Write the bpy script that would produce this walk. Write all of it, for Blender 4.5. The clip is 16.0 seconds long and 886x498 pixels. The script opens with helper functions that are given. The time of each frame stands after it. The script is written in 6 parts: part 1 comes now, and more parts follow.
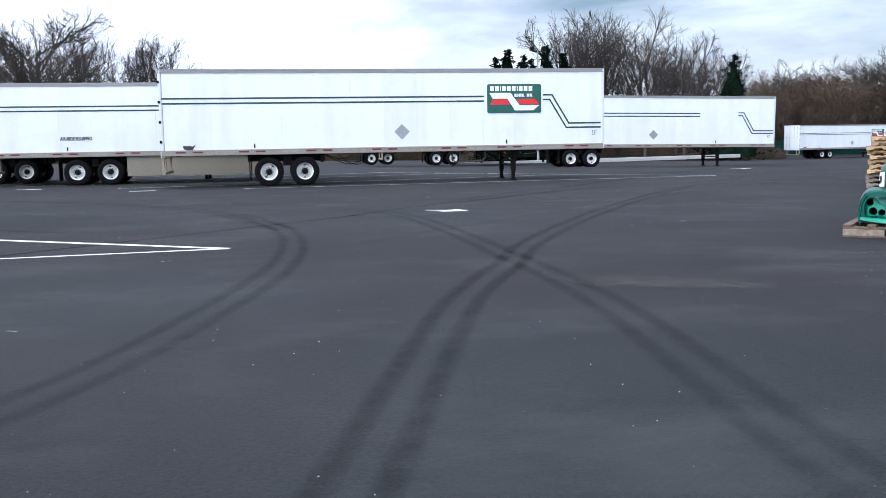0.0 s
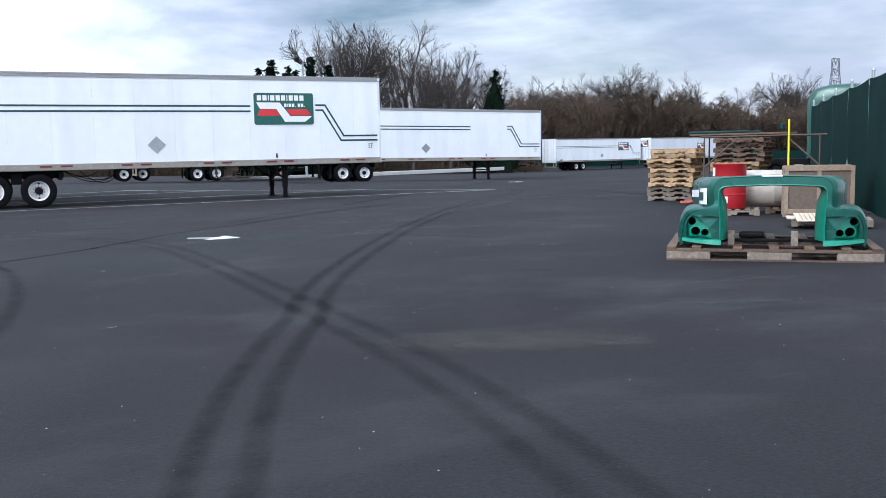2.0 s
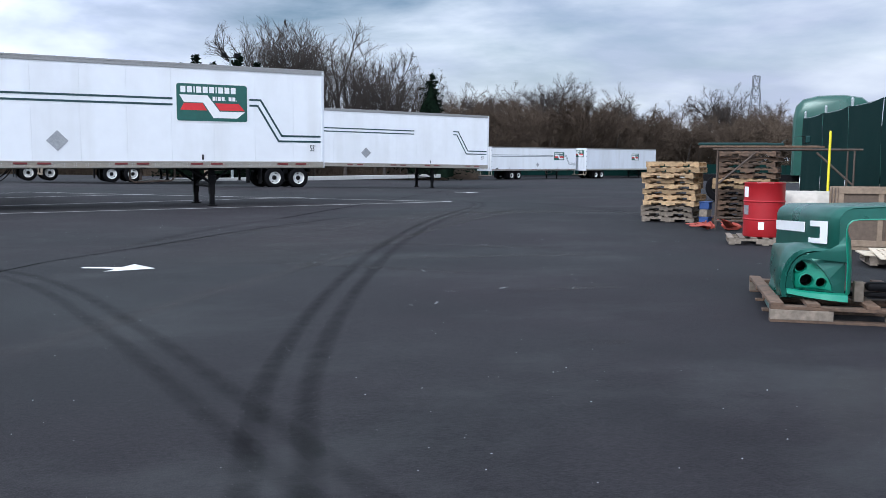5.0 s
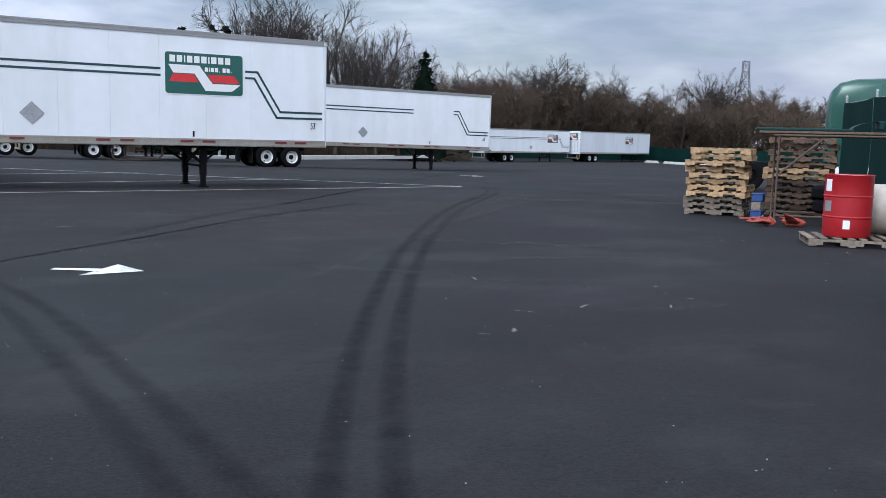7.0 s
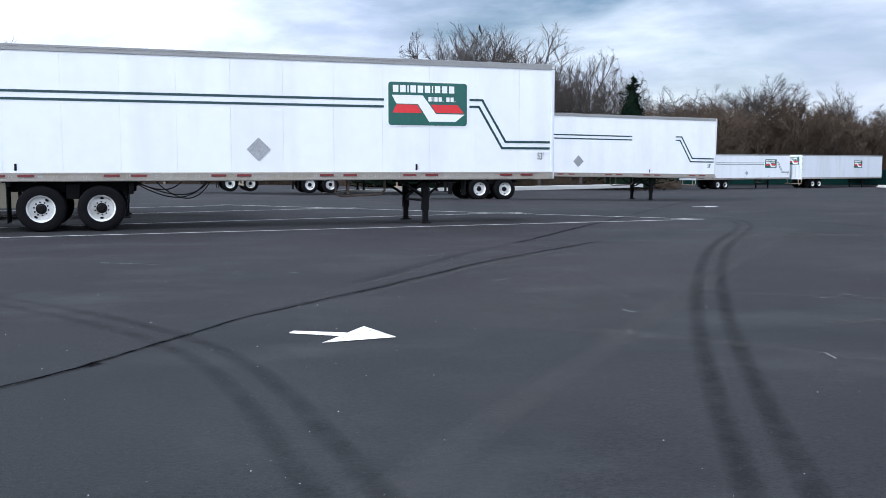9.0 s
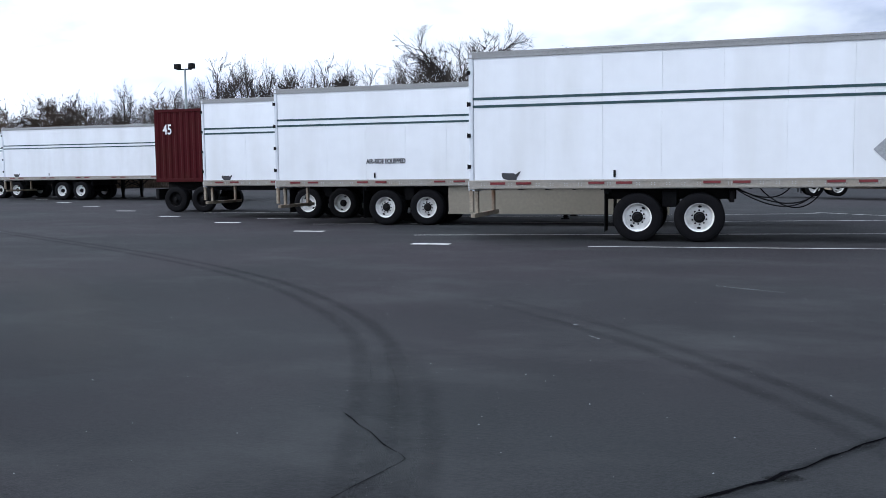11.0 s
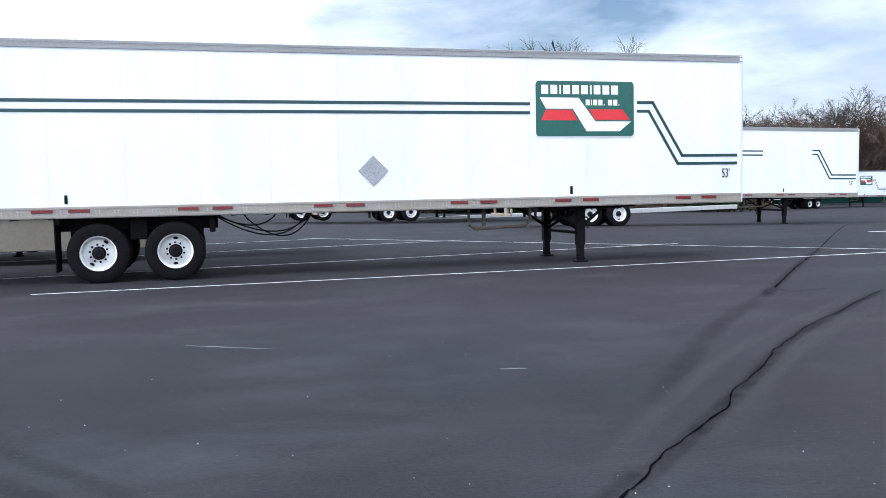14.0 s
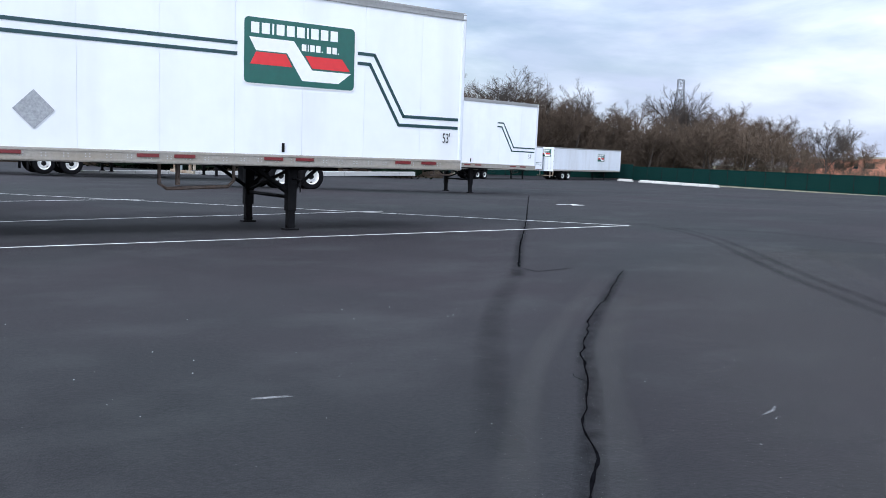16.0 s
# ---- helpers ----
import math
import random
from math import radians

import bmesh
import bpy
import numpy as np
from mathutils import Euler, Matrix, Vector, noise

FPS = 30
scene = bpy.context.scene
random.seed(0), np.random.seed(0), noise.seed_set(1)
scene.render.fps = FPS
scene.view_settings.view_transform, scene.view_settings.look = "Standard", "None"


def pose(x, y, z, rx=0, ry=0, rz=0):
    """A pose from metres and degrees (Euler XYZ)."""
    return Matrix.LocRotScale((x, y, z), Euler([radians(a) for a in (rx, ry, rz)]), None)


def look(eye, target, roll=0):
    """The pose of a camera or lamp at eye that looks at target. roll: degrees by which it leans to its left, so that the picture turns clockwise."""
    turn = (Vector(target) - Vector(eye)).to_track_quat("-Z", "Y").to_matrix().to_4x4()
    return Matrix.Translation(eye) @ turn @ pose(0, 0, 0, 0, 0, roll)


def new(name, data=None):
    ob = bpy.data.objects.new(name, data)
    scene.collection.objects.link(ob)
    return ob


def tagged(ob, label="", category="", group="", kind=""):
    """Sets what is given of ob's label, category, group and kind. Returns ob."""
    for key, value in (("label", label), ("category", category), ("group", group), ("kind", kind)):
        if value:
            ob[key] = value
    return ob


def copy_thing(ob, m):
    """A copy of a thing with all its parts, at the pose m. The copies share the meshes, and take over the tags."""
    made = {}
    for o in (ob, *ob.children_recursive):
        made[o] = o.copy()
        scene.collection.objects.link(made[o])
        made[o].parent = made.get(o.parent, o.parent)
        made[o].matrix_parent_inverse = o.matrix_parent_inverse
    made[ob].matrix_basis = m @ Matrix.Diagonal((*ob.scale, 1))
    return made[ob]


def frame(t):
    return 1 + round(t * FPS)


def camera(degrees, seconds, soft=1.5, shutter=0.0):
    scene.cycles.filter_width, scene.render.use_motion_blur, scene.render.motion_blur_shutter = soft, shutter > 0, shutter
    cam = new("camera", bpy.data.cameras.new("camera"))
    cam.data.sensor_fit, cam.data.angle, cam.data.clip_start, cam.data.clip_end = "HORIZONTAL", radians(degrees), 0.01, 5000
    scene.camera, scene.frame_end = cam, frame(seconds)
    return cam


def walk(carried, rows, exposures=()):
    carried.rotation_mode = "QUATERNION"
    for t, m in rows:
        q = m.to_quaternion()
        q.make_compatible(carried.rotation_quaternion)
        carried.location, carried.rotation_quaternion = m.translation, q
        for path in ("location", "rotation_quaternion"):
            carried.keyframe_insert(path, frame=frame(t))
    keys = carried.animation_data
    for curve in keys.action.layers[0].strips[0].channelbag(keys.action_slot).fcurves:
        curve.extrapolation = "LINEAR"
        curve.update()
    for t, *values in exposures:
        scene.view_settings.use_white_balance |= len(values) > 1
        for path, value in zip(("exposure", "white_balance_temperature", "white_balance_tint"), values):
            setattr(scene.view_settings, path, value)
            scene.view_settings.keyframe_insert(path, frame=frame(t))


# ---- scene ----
cam = camera(53.1, 16.0, soft=0.8)
PATH = [
    (0, (4.125, -32.19, 1.386), (4.475, -30.235, 1.151), -1.0),
    (0.5, (4.218, -31.773, 1.353), (4.782, -29.876, 1.066), -1.8),
    (1, (4.257, -31.118, 1.38), (4.937, -29.262, 1.07), -2.2),
    (1.5, (4.374, -30.48, 1.412), (5.133, -28.651, 1.131), -1.9),
    (2, (4.527, -29.776, 1.408), (5.372, -27.976, 1.193), -1.2),
    (2.5, (4.574, -29.217, 1.447), (5.5, -27.455, 1.254), -0.6),
    (3, (4.649, -28.7, 1.461), (5.626, -26.967, 1.255), -0.3),
    (3.5, (4.755, -28.097, 1.469), (5.73, -26.365, 1.252), -0.3),
    (3.7, (4.797, -27.787, 1.473), (5.758, -26.047, 1.253), -0.3),
    (5.8, (5.673, -25.017, 1.432), (6.723, -23.326, 1.234), 0.8),
    (6, (5.685, -24.797, 1.47), (6.75, -23.118, 1.262), 0.9),
    (6.5, (5.783, -24.241, 1.465), (6.856, -22.568, 1.241), 1.1),
    (7, (5.829, -23.714, 1.449), (6.855, -22.015, 1.203), 1.3),
    (7.5, (5.823, -23.209, 1.468), (6.815, -21.492, 1.209), 1.1),
    (8, (5.836, -22.726, 1.463), (6.808, -20.991, 1.251), 1.0),
    (8.5, (5.863, -22.134, 1.461), (6.805, -20.377, 1.299), 0.8),
    (9, (5.919, -21.429, 1.452), (6.548, -19.54, 1.267), -0.0),
    (9.2, (5.944, -21.08, 1.425), (6.399, -19.142, 1.232), -0.3),
    (11.3, (4.959, -18.882, 1.52), (4.068, -17.099, 1.358), -0.5),
    (11.5, (4.895, -18.757, 1.529), (3.758, -17.12, 1.367), -0.5),
    (11.8, (4.922, -18.411, 1.559), (3.522, -16.991, 1.404), -0.6),
    (12, (4.959, -18.273, 1.58), (3.449, -16.97, 1.436), -0.1),
    (12.3, (5.053, -18.027, 1.611), (3.446, -16.844, 1.483), 0.7),
    (12.5, (5.012, -17.884, 1.581), (3.416, -16.684, 1.467), 1.1),
    (12.7, (4.918, -17.7, 1.548), (3.458, -16.338, 1.444), 1.6),
    (13, (4.775, -17.232, 1.551), (3.831, -15.471, 1.461), 1.7),
    (13.2, (4.766, -16.93, 1.563), (4.286, -14.991, 1.469), 0.9),
    (13.4, (4.794, -16.662, 1.564), (4.72, -14.667, 1.447), 0.2),
    (13.5, (4.873, -16.56, 1.561), (4.956, -14.566, 1.432), -1.0),
    (13.6, (5.012, -16.448, 1.556), (5.209, -14.463, 1.416), -0.8),
    (13.7, (5.161, -16.337, 1.541), (5.445, -14.362, 1.397), -1.1),
    (14, (5.444, -16.06, 1.455), (5.96, -14.132, 1.326), -1.1),
    (14.5, (5.462, -15.532, 1.451), (6.26, -13.702, 1.335), -0.7),
    (15, (5.512, -14.946, 1.412), (6.388, -13.152, 1.296), -0.6),
    (15.5, (5.663, -14.334, 1.425), (6.834, -12.722, 1.248), 0.7),
    (16, (5.703, -13.819, 1.404), (6.874, -12.212, 1.194), 2.0),
]
walk(cam, [(t, look(eye, target, roll)) for t, eye, target, roll in PATH],
     exposures=[(t, e - 0.3, 5850, 10) for t, e in ((0, 0.35), (0.5, 0.25), (1.5, 0.2), (3.5, 0.05), (6.5, -0.05), (7, -0.2), (7.5, -0.02), (8, 0.1), (8.4, 0.05), (9.0, 0.22), (9.2, 0.25), (11.3, -0.3), (12.0, -0.97), (12.6, -0.97), (13.0, -0.65), (13.3, -0.6), (13.55, -0.45), (13.8, 0.2), (14.0, 0.5), (14.4, 0.35), (15, 0.15), (15.5, 0.14), (16, 0.28))])

# ---- light: pale broken overcast, weak soft sun ----
SUN_EL, SUN_AZ = 36.0, 248.0
world = bpy.data.worlds.new("World")
scene.world = world
world.use_nodes = True
wt = world.node_tree
wt.nodes.clear()
w_out = wt.nodes.new("ShaderNodeOutputWorld")
w_bg = wt.nodes.new("ShaderNodeBackground")
w_sky = wt.nodes.new("ShaderNodeTexSky")
w_sky.sky_type, w_sky.sun_disc = "NISHITA", False
w_sky.sun_elevation, w_sky.sun_rotation = radians(SUN_EL), radians(SUN_AZ)
w_sky.air_density, w_sky.dust_density, w_sky.ozone_density = 1.0, 1.6, 1.2
w_co = wt.nodes.new("ShaderNodeTexCoord")
w_map = wt.nodes.new("ShaderNodeMapping")
w_map.inputs["Scale"].default_value = (1.0, 1.0, 3.2)
w_map.inputs["Location"].default_value = (0.35, 0.1, 0.2)
w_n1 = wt.nodes.new("ShaderNodeTexNoise")
w_n1.inputs["Scale"].default_value, w_n1.inputs["Detail"].default_value = 1.7, 9
w_n1.inputs["Roughness"].default_value, w_n1.inputs["Distortion"].default_value = 0.55, 0.5
w_r1 = wt.nodes.new("ShaderNodeValToRGB")
w_r1.color_ramp.elements[0].position, w_r1.color_ramp.elements[1].position = 0.29, 0.52
w_n2 = wt.nodes.new("ShaderNodeTexNoise")
w_n2.inputs["Scale"].default_value, w_n2.inputs["Detail"].default_value = 4.6, 8
w_r2 = wt.nodes.new("ShaderNodeValToRGB")
w_r2.color_ramp.elements[0].position, w_r2.color_ramp.elements[1].position = 0.38, 0.62
w_r2.color_ramp.elements[0].color = (8.7, 9.3, 11.1, 1)
w_r2.color_ramp.elements[1].color = (13.4, 13.9, 14.5, 1)
w_dot = wt.nodes.new("ShaderNodeVectorMath")
w_dot.operation = "DOT_PRODUCT"
w_dot.inputs[1].default_value = (math.sin(radians(SUN_AZ)) * math.cos(radians(SUN_EL)), math.cos(radians(SUN_AZ)) * math.cos(radians(SUN_EL)), math.sin(radians(SUN_EL)))
w_glow = wt.nodes.new("ShaderNodeMapRange")
w_glow.inputs["From Min"].default_value, w_glow.inputs["From Max"].default_value = -0.75, 0.9
w_glow.inputs["To Min"].default_value, w_glow.inputs["To Max"].default_value = 0.78, 2.0
w_mul = wt.nodes.new("ShaderNodeVectorMath")
w_mul.operation = "SCALE"
wt.links.new(w_co.outputs["Generated"], w_dot.inputs[0])
wt.links.new(w_dot.outputs["Value"], w_glow.inputs["Value"])
w_sep = wt.nodes.new("ShaderNodeSeparateXYZ")
wt.links.new(w_co.outputs["Generated"], w_sep.inputs[0])
w_dome = wt.nodes.new("ShaderNodeMapRange")
w_dome.inputs["From Min"].default_value, w_dome.inputs["From Max"].default_value = 0.1, 1.0
w_dome.inputs["To Min"].default_value, w_dome.inputs["To Max"].default_value = 1.0, 1.35
wt.links.new(w_sep.outputs["Z"], w_dome.inputs["Value"])
w_both = wt.nodes.new("ShaderNodeMath")
w_both.operation = "MULTIPLY"
wt.links.new(w_glow.outputs["Result"], w_both.inputs[0])
wt.links.new(w_dome.outputs["Result"], w_both.inputs[1])
wt.links.new(w_both.outputs[0], w_mul.inputs["Scale"])
w_mix = wt.nodes.new("ShaderNodeMix")
w_mix.data_type = "RGBA"
wt.links.new(w_co.outputs["Generated"], w_map.inputs["Vector"])
for n in (w_n1, w_n2):
    wt.links.new(w_map.outputs["Vector"], n.inputs["Vector"])
wt.links.new(w_n1.outputs["Fac"], w_r1.inputs["Fac"])
wt.links.new(w_n2.outputs["Fac"], w_r2.inputs["Fac"])
wt.links.new(w_r1.outputs["Color"], w_mix.inputs["Factor"])
wt.links.new(w_sky.outputs["Color"], w_mix.inputs["A"])
wt.links.new(w_r2.outputs["Color"], w_mul.inputs[0])
wt.links.new(w_mul.outputs["Vector"], w_mix.inputs["B"])
wt.links.new(w_mix.outputs["Result"], w_bg.inputs["Color"])
w_bg.inputs["Strength"].default_value = 0.10
wt.links.new(w_bg.outputs["Background"], w_out.inputs["Surface"])
sun = new("sun", bpy.data.lights.new("sun", "SUN"))
sun.data.energy, sun.data.angle, sun.data.color = 2.3, radians(11), (1.0, 0.975, 0.94)
_az, _el = radians(SUN_AZ), radians(SUN_EL)
sun.matrix_world = look((0, 0, 60), (-40 * math.sin(_az) * math.cos(_el), -40 * math.cos(_az) * math.cos(_el), 60 - 40 * math.sin(_el)))


# ---- materials ----
def shade(name, color, rough=0.6, metal=0.0, vary=0.12, fine=40.0, coarse=1.2, bump=0.05, dirt=None, dirt_amount=0.35,
          alpha=None, rand=0.0, streak=False):
    """Principled material with grain, larger stains and fine relief in world space."""
    m = bpy.data.materials.new(name)
    m.use_nodes = True
    nt = m.node_tree
    b = nt.nodes["Principled BSDF"]
    geo = nt.nodes.new("ShaderNodeNewGeometry")
    src = geo.outputs["Position"]
    if streak:
        mp = nt.nodes.new("ShaderNodeMapping")
        mp.inputs["Scale"].default_value = streak
        nt.links.new(src, mp.inputs["Vector"])
        src2 = mp.outputs["Vector"]
    else:
        src2 = src
    n1 = nt.nodes.new("ShaderNodeTexNoise")
    n1.inputs["Scale"].default_value, n1.inputs["Detail"].default_value = fine, 5
    n2 = nt.nodes.new("ShaderNodeTexNoise")
    n2.inputs["Scale"].default_value, n2.inputs["Detail"].default_value = coarse, 6
    nt.links.new(src, n1.inputs["Vector"])
    nt.links.new(src2, n2.inputs["Vector"])
    dark = [c * (1 - vary) for c in color[:3]] + [1]
    lite = [min(1, c * (1 + vary)) for c in color[:3]] + [1]
    r1 = nt.nodes.new("ShaderNodeValToRGB")
    r1.color_ramp.elements[0].position, r1.color_ramp.elements[1].position = 0.3, 0.7
    r1.color_ramp.elements[0].color, r1.color_ramp.elements[1].color = dark, lite
    nt.links.new(n1.outputs["Fac"], r1.inputs["Fac"])
    mix = nt.nodes.new("ShaderNodeMix")
    mix.data_type = "RGBA"
    nt.links.new(r1.outputs["Color"], mix.inputs["A"])
    d = dirt if dirt else [c * (1 - 1.6 * vary) for c in color[:3]]
    mix.inputs["B"].default_value = (*d[:3], 1)
    r2 = nt.nodes.new("ShaderNodeValToRGB")
    r2.color_ramp.elements[0].position, r2.color_ramp.elements[1].position = 0.45, 0.75
    r2.color_ramp.elements[1].color = (dirt_amount,) * 3 + (1,)
    nt.links.new(n2.outputs["Fac"], r2.inputs["Fac"])
    nt.links.new(r2.outputs["Color"], mix.inputs["Factor"])
    last = mix.outputs["Result"]
    if rand:
        inf = nt.nodes.new("ShaderNodeObjectInfo")
        hsv = nt.nodes.new("ShaderNodeHueSaturation")
        rm = nt.nodes.new("ShaderNodeMapRange")
        rm.inputs["To Min"].default_value, rm.inputs["To Max"].default_value = 1 - rand, 1 + rand
        nt.links.new(inf.outputs["Random"], rm.inputs["Value"])
        nt.links.new(rm.outputs["Result"], hsv.inputs["Value"])
        nt.links.new(last, hsv.inputs["Color"])
        last = hsv.outputs["Color"]
    nt.links.new(last, b.inputs["Base Color"])
    b.inputs["Metallic"].default_value = metal
    rr = nt.nodes.new("ShaderNodeMapRange")
    rr.inputs["To Min"].default_value, rr.inputs["To Max"].default_value = max(0.03, rough - 0.1), min(1, rough + 0.12)
    nt.links.new(n2.outputs["Fac"], rr.inputs["Value"])
    nt.links.new(rr.outputs["Result"], b.inputs["Roughness"])
    if bump:
        bp = nt.nodes.new("ShaderNodeBump")
        bp.inputs["Strength"].default_value, bp.inputs["Distance"].default_value = bump, 0.02
        nt.links.new(n1.outputs["Fac"], bp.inputs["Height"])
        nt.links.new(bp.outputs["Normal"], b.inputs["Normal"])
    if alpha is not None:
        b.inputs["Alpha"].default_value = alpha
    return m


def asphalt_material():
    m = bpy.data.materials.new("asphalt")
    m.use_nodes = True
    nt = m.node_tree
    b = nt.nodes["Principled BSDF"]
    geo = nt.nodes.new("ShaderNodeNewGeometry")

    def noise_node(scale, detail, rough=0.55, stretch=None):
        n = nt.nodes.new("ShaderNodeTexNoise")
        n.inputs["Scale"].default_value, n.inputs["Detail"].default_value, n.inputs["Roughness"].default_value = scale, detail, rough
        if stretch:
            mp = nt.nodes.new("ShaderNodeMapping")
            mp.inputs["Rotation"].default_value, mp.inputs["Scale"].default_value = (0, 0, stretch[2]), (stretch[0], stretch[1], 1)
            nt.links.new(geo.outputs["Position"], mp.inputs["Vector"])
            nt.links.new(mp.outputs["Vector"], n.inputs["Vector"])
        else:
            nt.links.new(geo.outputs["Position"], n.inputs["Vector"])
        return n.outputs["Fac"]

    def ramp(fac, p0, p1, c0, c1):
        r = nt.nodes.new("ShaderNodeValToRGB")
        r.color_ramp.elements[0].position, r.color_ramp.elements[1].position = p0, p1
        r.color_ramp.elements[0].color, r.color_ramp.elements[1].color = (*c0, 1), (*c1, 1)
        nt.links.new(fac, r.inputs["Fac"])
        return r.outputs["Color"]

    def blend(kind, fac, a, bb):
        x = nt.nodes.new("ShaderNodeMix")
        x.data_type, x.blend_type = "RGBA", kind
        if isinstance(fac, float):
            x.inputs["Factor"].default_value = fac
        else:
            nt.links.new(fac, x.inputs["Factor"])
        nt.links.new(a, x.inputs["A"])
        nt.links.new(bb, x.inputs["B"])
        return x.outputs["Result"]

    grain = noise_node(160, 4, 0.7)
    big = noise_node(0.16, 5)
    mid = noise_node(0.9, 9, 0.68, (1.0, 0.6, radians(-35)))
    dust = noise_node(0.45, 10, 0.7, (0.8, 1.3, radians(40)))
    base = ramp(grain, 0.3, 0.7, (0.0102, 0.0105, 0.0115), (0.0315, 0.0317, 0.0335))
    base = blend("MULTIPLY", 0.9, base, ramp(big, 0.34, 0.66, (0.78, 0.79, 0.80), (1.22, 1.18, 1.19)))
    base = blend("MULTIPLY", 0.85, base, ramp(mid, 0.34, 0.66, (0.80, 0.81, 0.82), (1.18, 1.18, 1.17)))
    drift = noise_node(0.11, 3)
    base = blend("MULTIPLY", 1.0, base, ramp(drift, 0.38, 0.62, (0.93, 1.03, 1.0), (1.08, 0.97, 1.02)))
    speck = noise_node(34, 7, 0.85)
    base = blend("MULTIPLY", 0.7, base, ramp(speck, 0.36, 0.64, (0.5, 0.5, 0.51), (1.5, 1.5, 1.5)))
    light = nt.nodes.new("ShaderNodeRGB")
    light.outputs[0].default_value = (0.046, 0.049, 0.049, 1)
    base = blend("MIX", ramp(dust, 0.5, 0.72, (0, 0, 0), (0.6, 0.6, 0.6)), base, light.outputs[0])
    nt.links.new(base, b.inputs["Base Color"])
    rr = nt.nodes.new("ShaderNodeMapRange")
    rr.inputs["To Min"].default_value, rr.inputs["To Max"].default_value = 0.75, 0.95
    nt.links.new(mid, rr.inputs["Value"])
    nt.links.new(rr.outputs["Result"], b.inputs["Roughness"])
    b.inputs["Specular IOR Level"].default_value = 0.12
    vor = nt.nodes.new("ShaderNodeTexVoronoi")
    vor.inputs["Scale"].default_value = 90
    nt.links.new(geo.outputs["Position"], vor.inputs["Vector"])
    bp = nt.nodes.new("ShaderNodeBump")
    bp.inputs["Strength"].default_value, bp.inputs["Distance"].default_value = 0.35, 0.006
    nt.links.new(vor.outputs["Distance"], bp.inputs["Height"])
    nt.links.new(bp.outputs["Normal"], b.inputs["Normal"])
    return m


def stain_material(name, color, strength, rough=0.8, scale=2.5):
    """Worn film on the asphalt: opacity falls off towards the strip's edges (UV) and breaks up with noise."""
    m = bpy.data.materials.new(name)
    m.use_nodes = True
    nt = m.node_tree
    b = nt.nodes["Principled BSDF"]
    b.inputs["Base Color"].default_value = (*color, 1)
    b.inputs["Roughness"].default_value = rough
    b.inputs["Specular IOR Level"].default_value = 0.05
    uv = nt.nodes.new("ShaderNodeUVMap")
    sep = nt.nodes.new("ShaderNodeSeparateXYZ")
    nt.links.new(uv.outputs["UV"], sep.inputs[0])

    def math_node(op, a, bb=None):
        x = nt.nodes.new("ShaderNodeMath")
        x.operation = op
        for i, v in enumerate((a, bb)):
            if v is None:
                continue
            if isinstance(v, (int, float)):
                x.inputs[i].default_value = v
            else:
                nt.links.new(v, x.inputs[i])
        return x.outputs[0]

    def hump(o):
        return math_node("MULTIPLY", math_node("MULTIPLY", o, math_node("SUBTRACT", 1.0, o)), 4.0)
    geo = nt.nodes.new("ShaderNodeNewGeometry")
    n = nt.nodes.new("ShaderNodeTexNoise")
    n.inputs["Scale"].default_value, n.inputs["Detail"].default_value = scale, 7
    nt.links.new(geo.outputs["Position"], n.inputs["Vector"])
    mr = nt.nodes.new("ShaderNodeMapRange")
    mr.inputs["From Min"].default_value, mr.inputs["From Max"].default_value = 0.3, 0.65
    mr.inputs["To Min"].default_value, mr.inputs["To Max"].default_value = 0.35, 1.0
    nt.links.new(n.outputs["Fac"], mr.inputs["Value"])
    e = math_node("MULTIPLY", hump(sep.outputs["X"]), math_node("POWER", hump(sep.outputs["Y"]), 0.35))
    a = math_node("MULTIPLY", math_node("MULTIPLY", e, mr.outputs["Result"]), strength)
    nt.links.new(a, b.inputs["Alpha"])
    return m


def paint_line_material():
    m = shade("road_paint", (0.74, 0.73, 0.69), 0.7, vary=0.15, fine=60, coarse=2.5, dirt=(0.2, 0.2, 0.2), dirt_amount=0.6, bump=0.1)
    nt = m.node_tree
    b = nt.nodes["Principled BSDF"]
    geo = nt.nodes.new("ShaderNodeNewGeometry")
    n = nt.nodes.new("ShaderNodeTexNoise")
    n.inputs["Scale"].default_value, n.inputs["Detail"].default_value = 14, 8
    nt.links.new(geo.outputs["Position"], n.inputs["Vector"])
    r = nt.nodes.new("ShaderNodeValToRGB")
    r.color_ramp.elements[0].position, r.color_ramp.elements[1].position = 0.28, 0.40
    nt.links.new(n.outputs["Fac"], r.inputs["Fac"])
    nt.links.new(r.outputs["Color"], b.inputs["Alpha"])
    return m


ASPHALT = asphalt_material()
EARTH = shade("winter_grass", (0.16, 0.15, 0.08), 0.95, vary=0.3, fine=3, coarse=0.08, bump=0.3)
PAINT = paint_line_material()
WHITE = shade("white_trailer_paint", (0.78, 0.80, 0.82), 0.35, vary=0.02, fine=3.0, coarse=0.9, bump=0.0,
              dirt=(0.60, 0.60, 0.58), dirt_amount=0.38, rand=0.012, streak=(1.6, 1.6, 0.22))
OFFWHITE = shade("grey_white_paint", (0.66, 0.69, 0.73), 0.4, vary=0.04, fine=6, coarse=0.8, bump=0.0,
                 dirt=(0.48, 0.48, 0.47), dirt_amount=0.45, streak=(1.6, 1.6, 0.22))
RAIL = shade("weathered_aluminium", (0.30, 0.28, 0.245), 0.6, 0.1, vary=0.12, fine=25, coarse=1.5,
             dirt=(0.24, 0.19, 0.13), dirt_amount=0.5, bump=0.05, streak=(0.7, 0.7, 3))
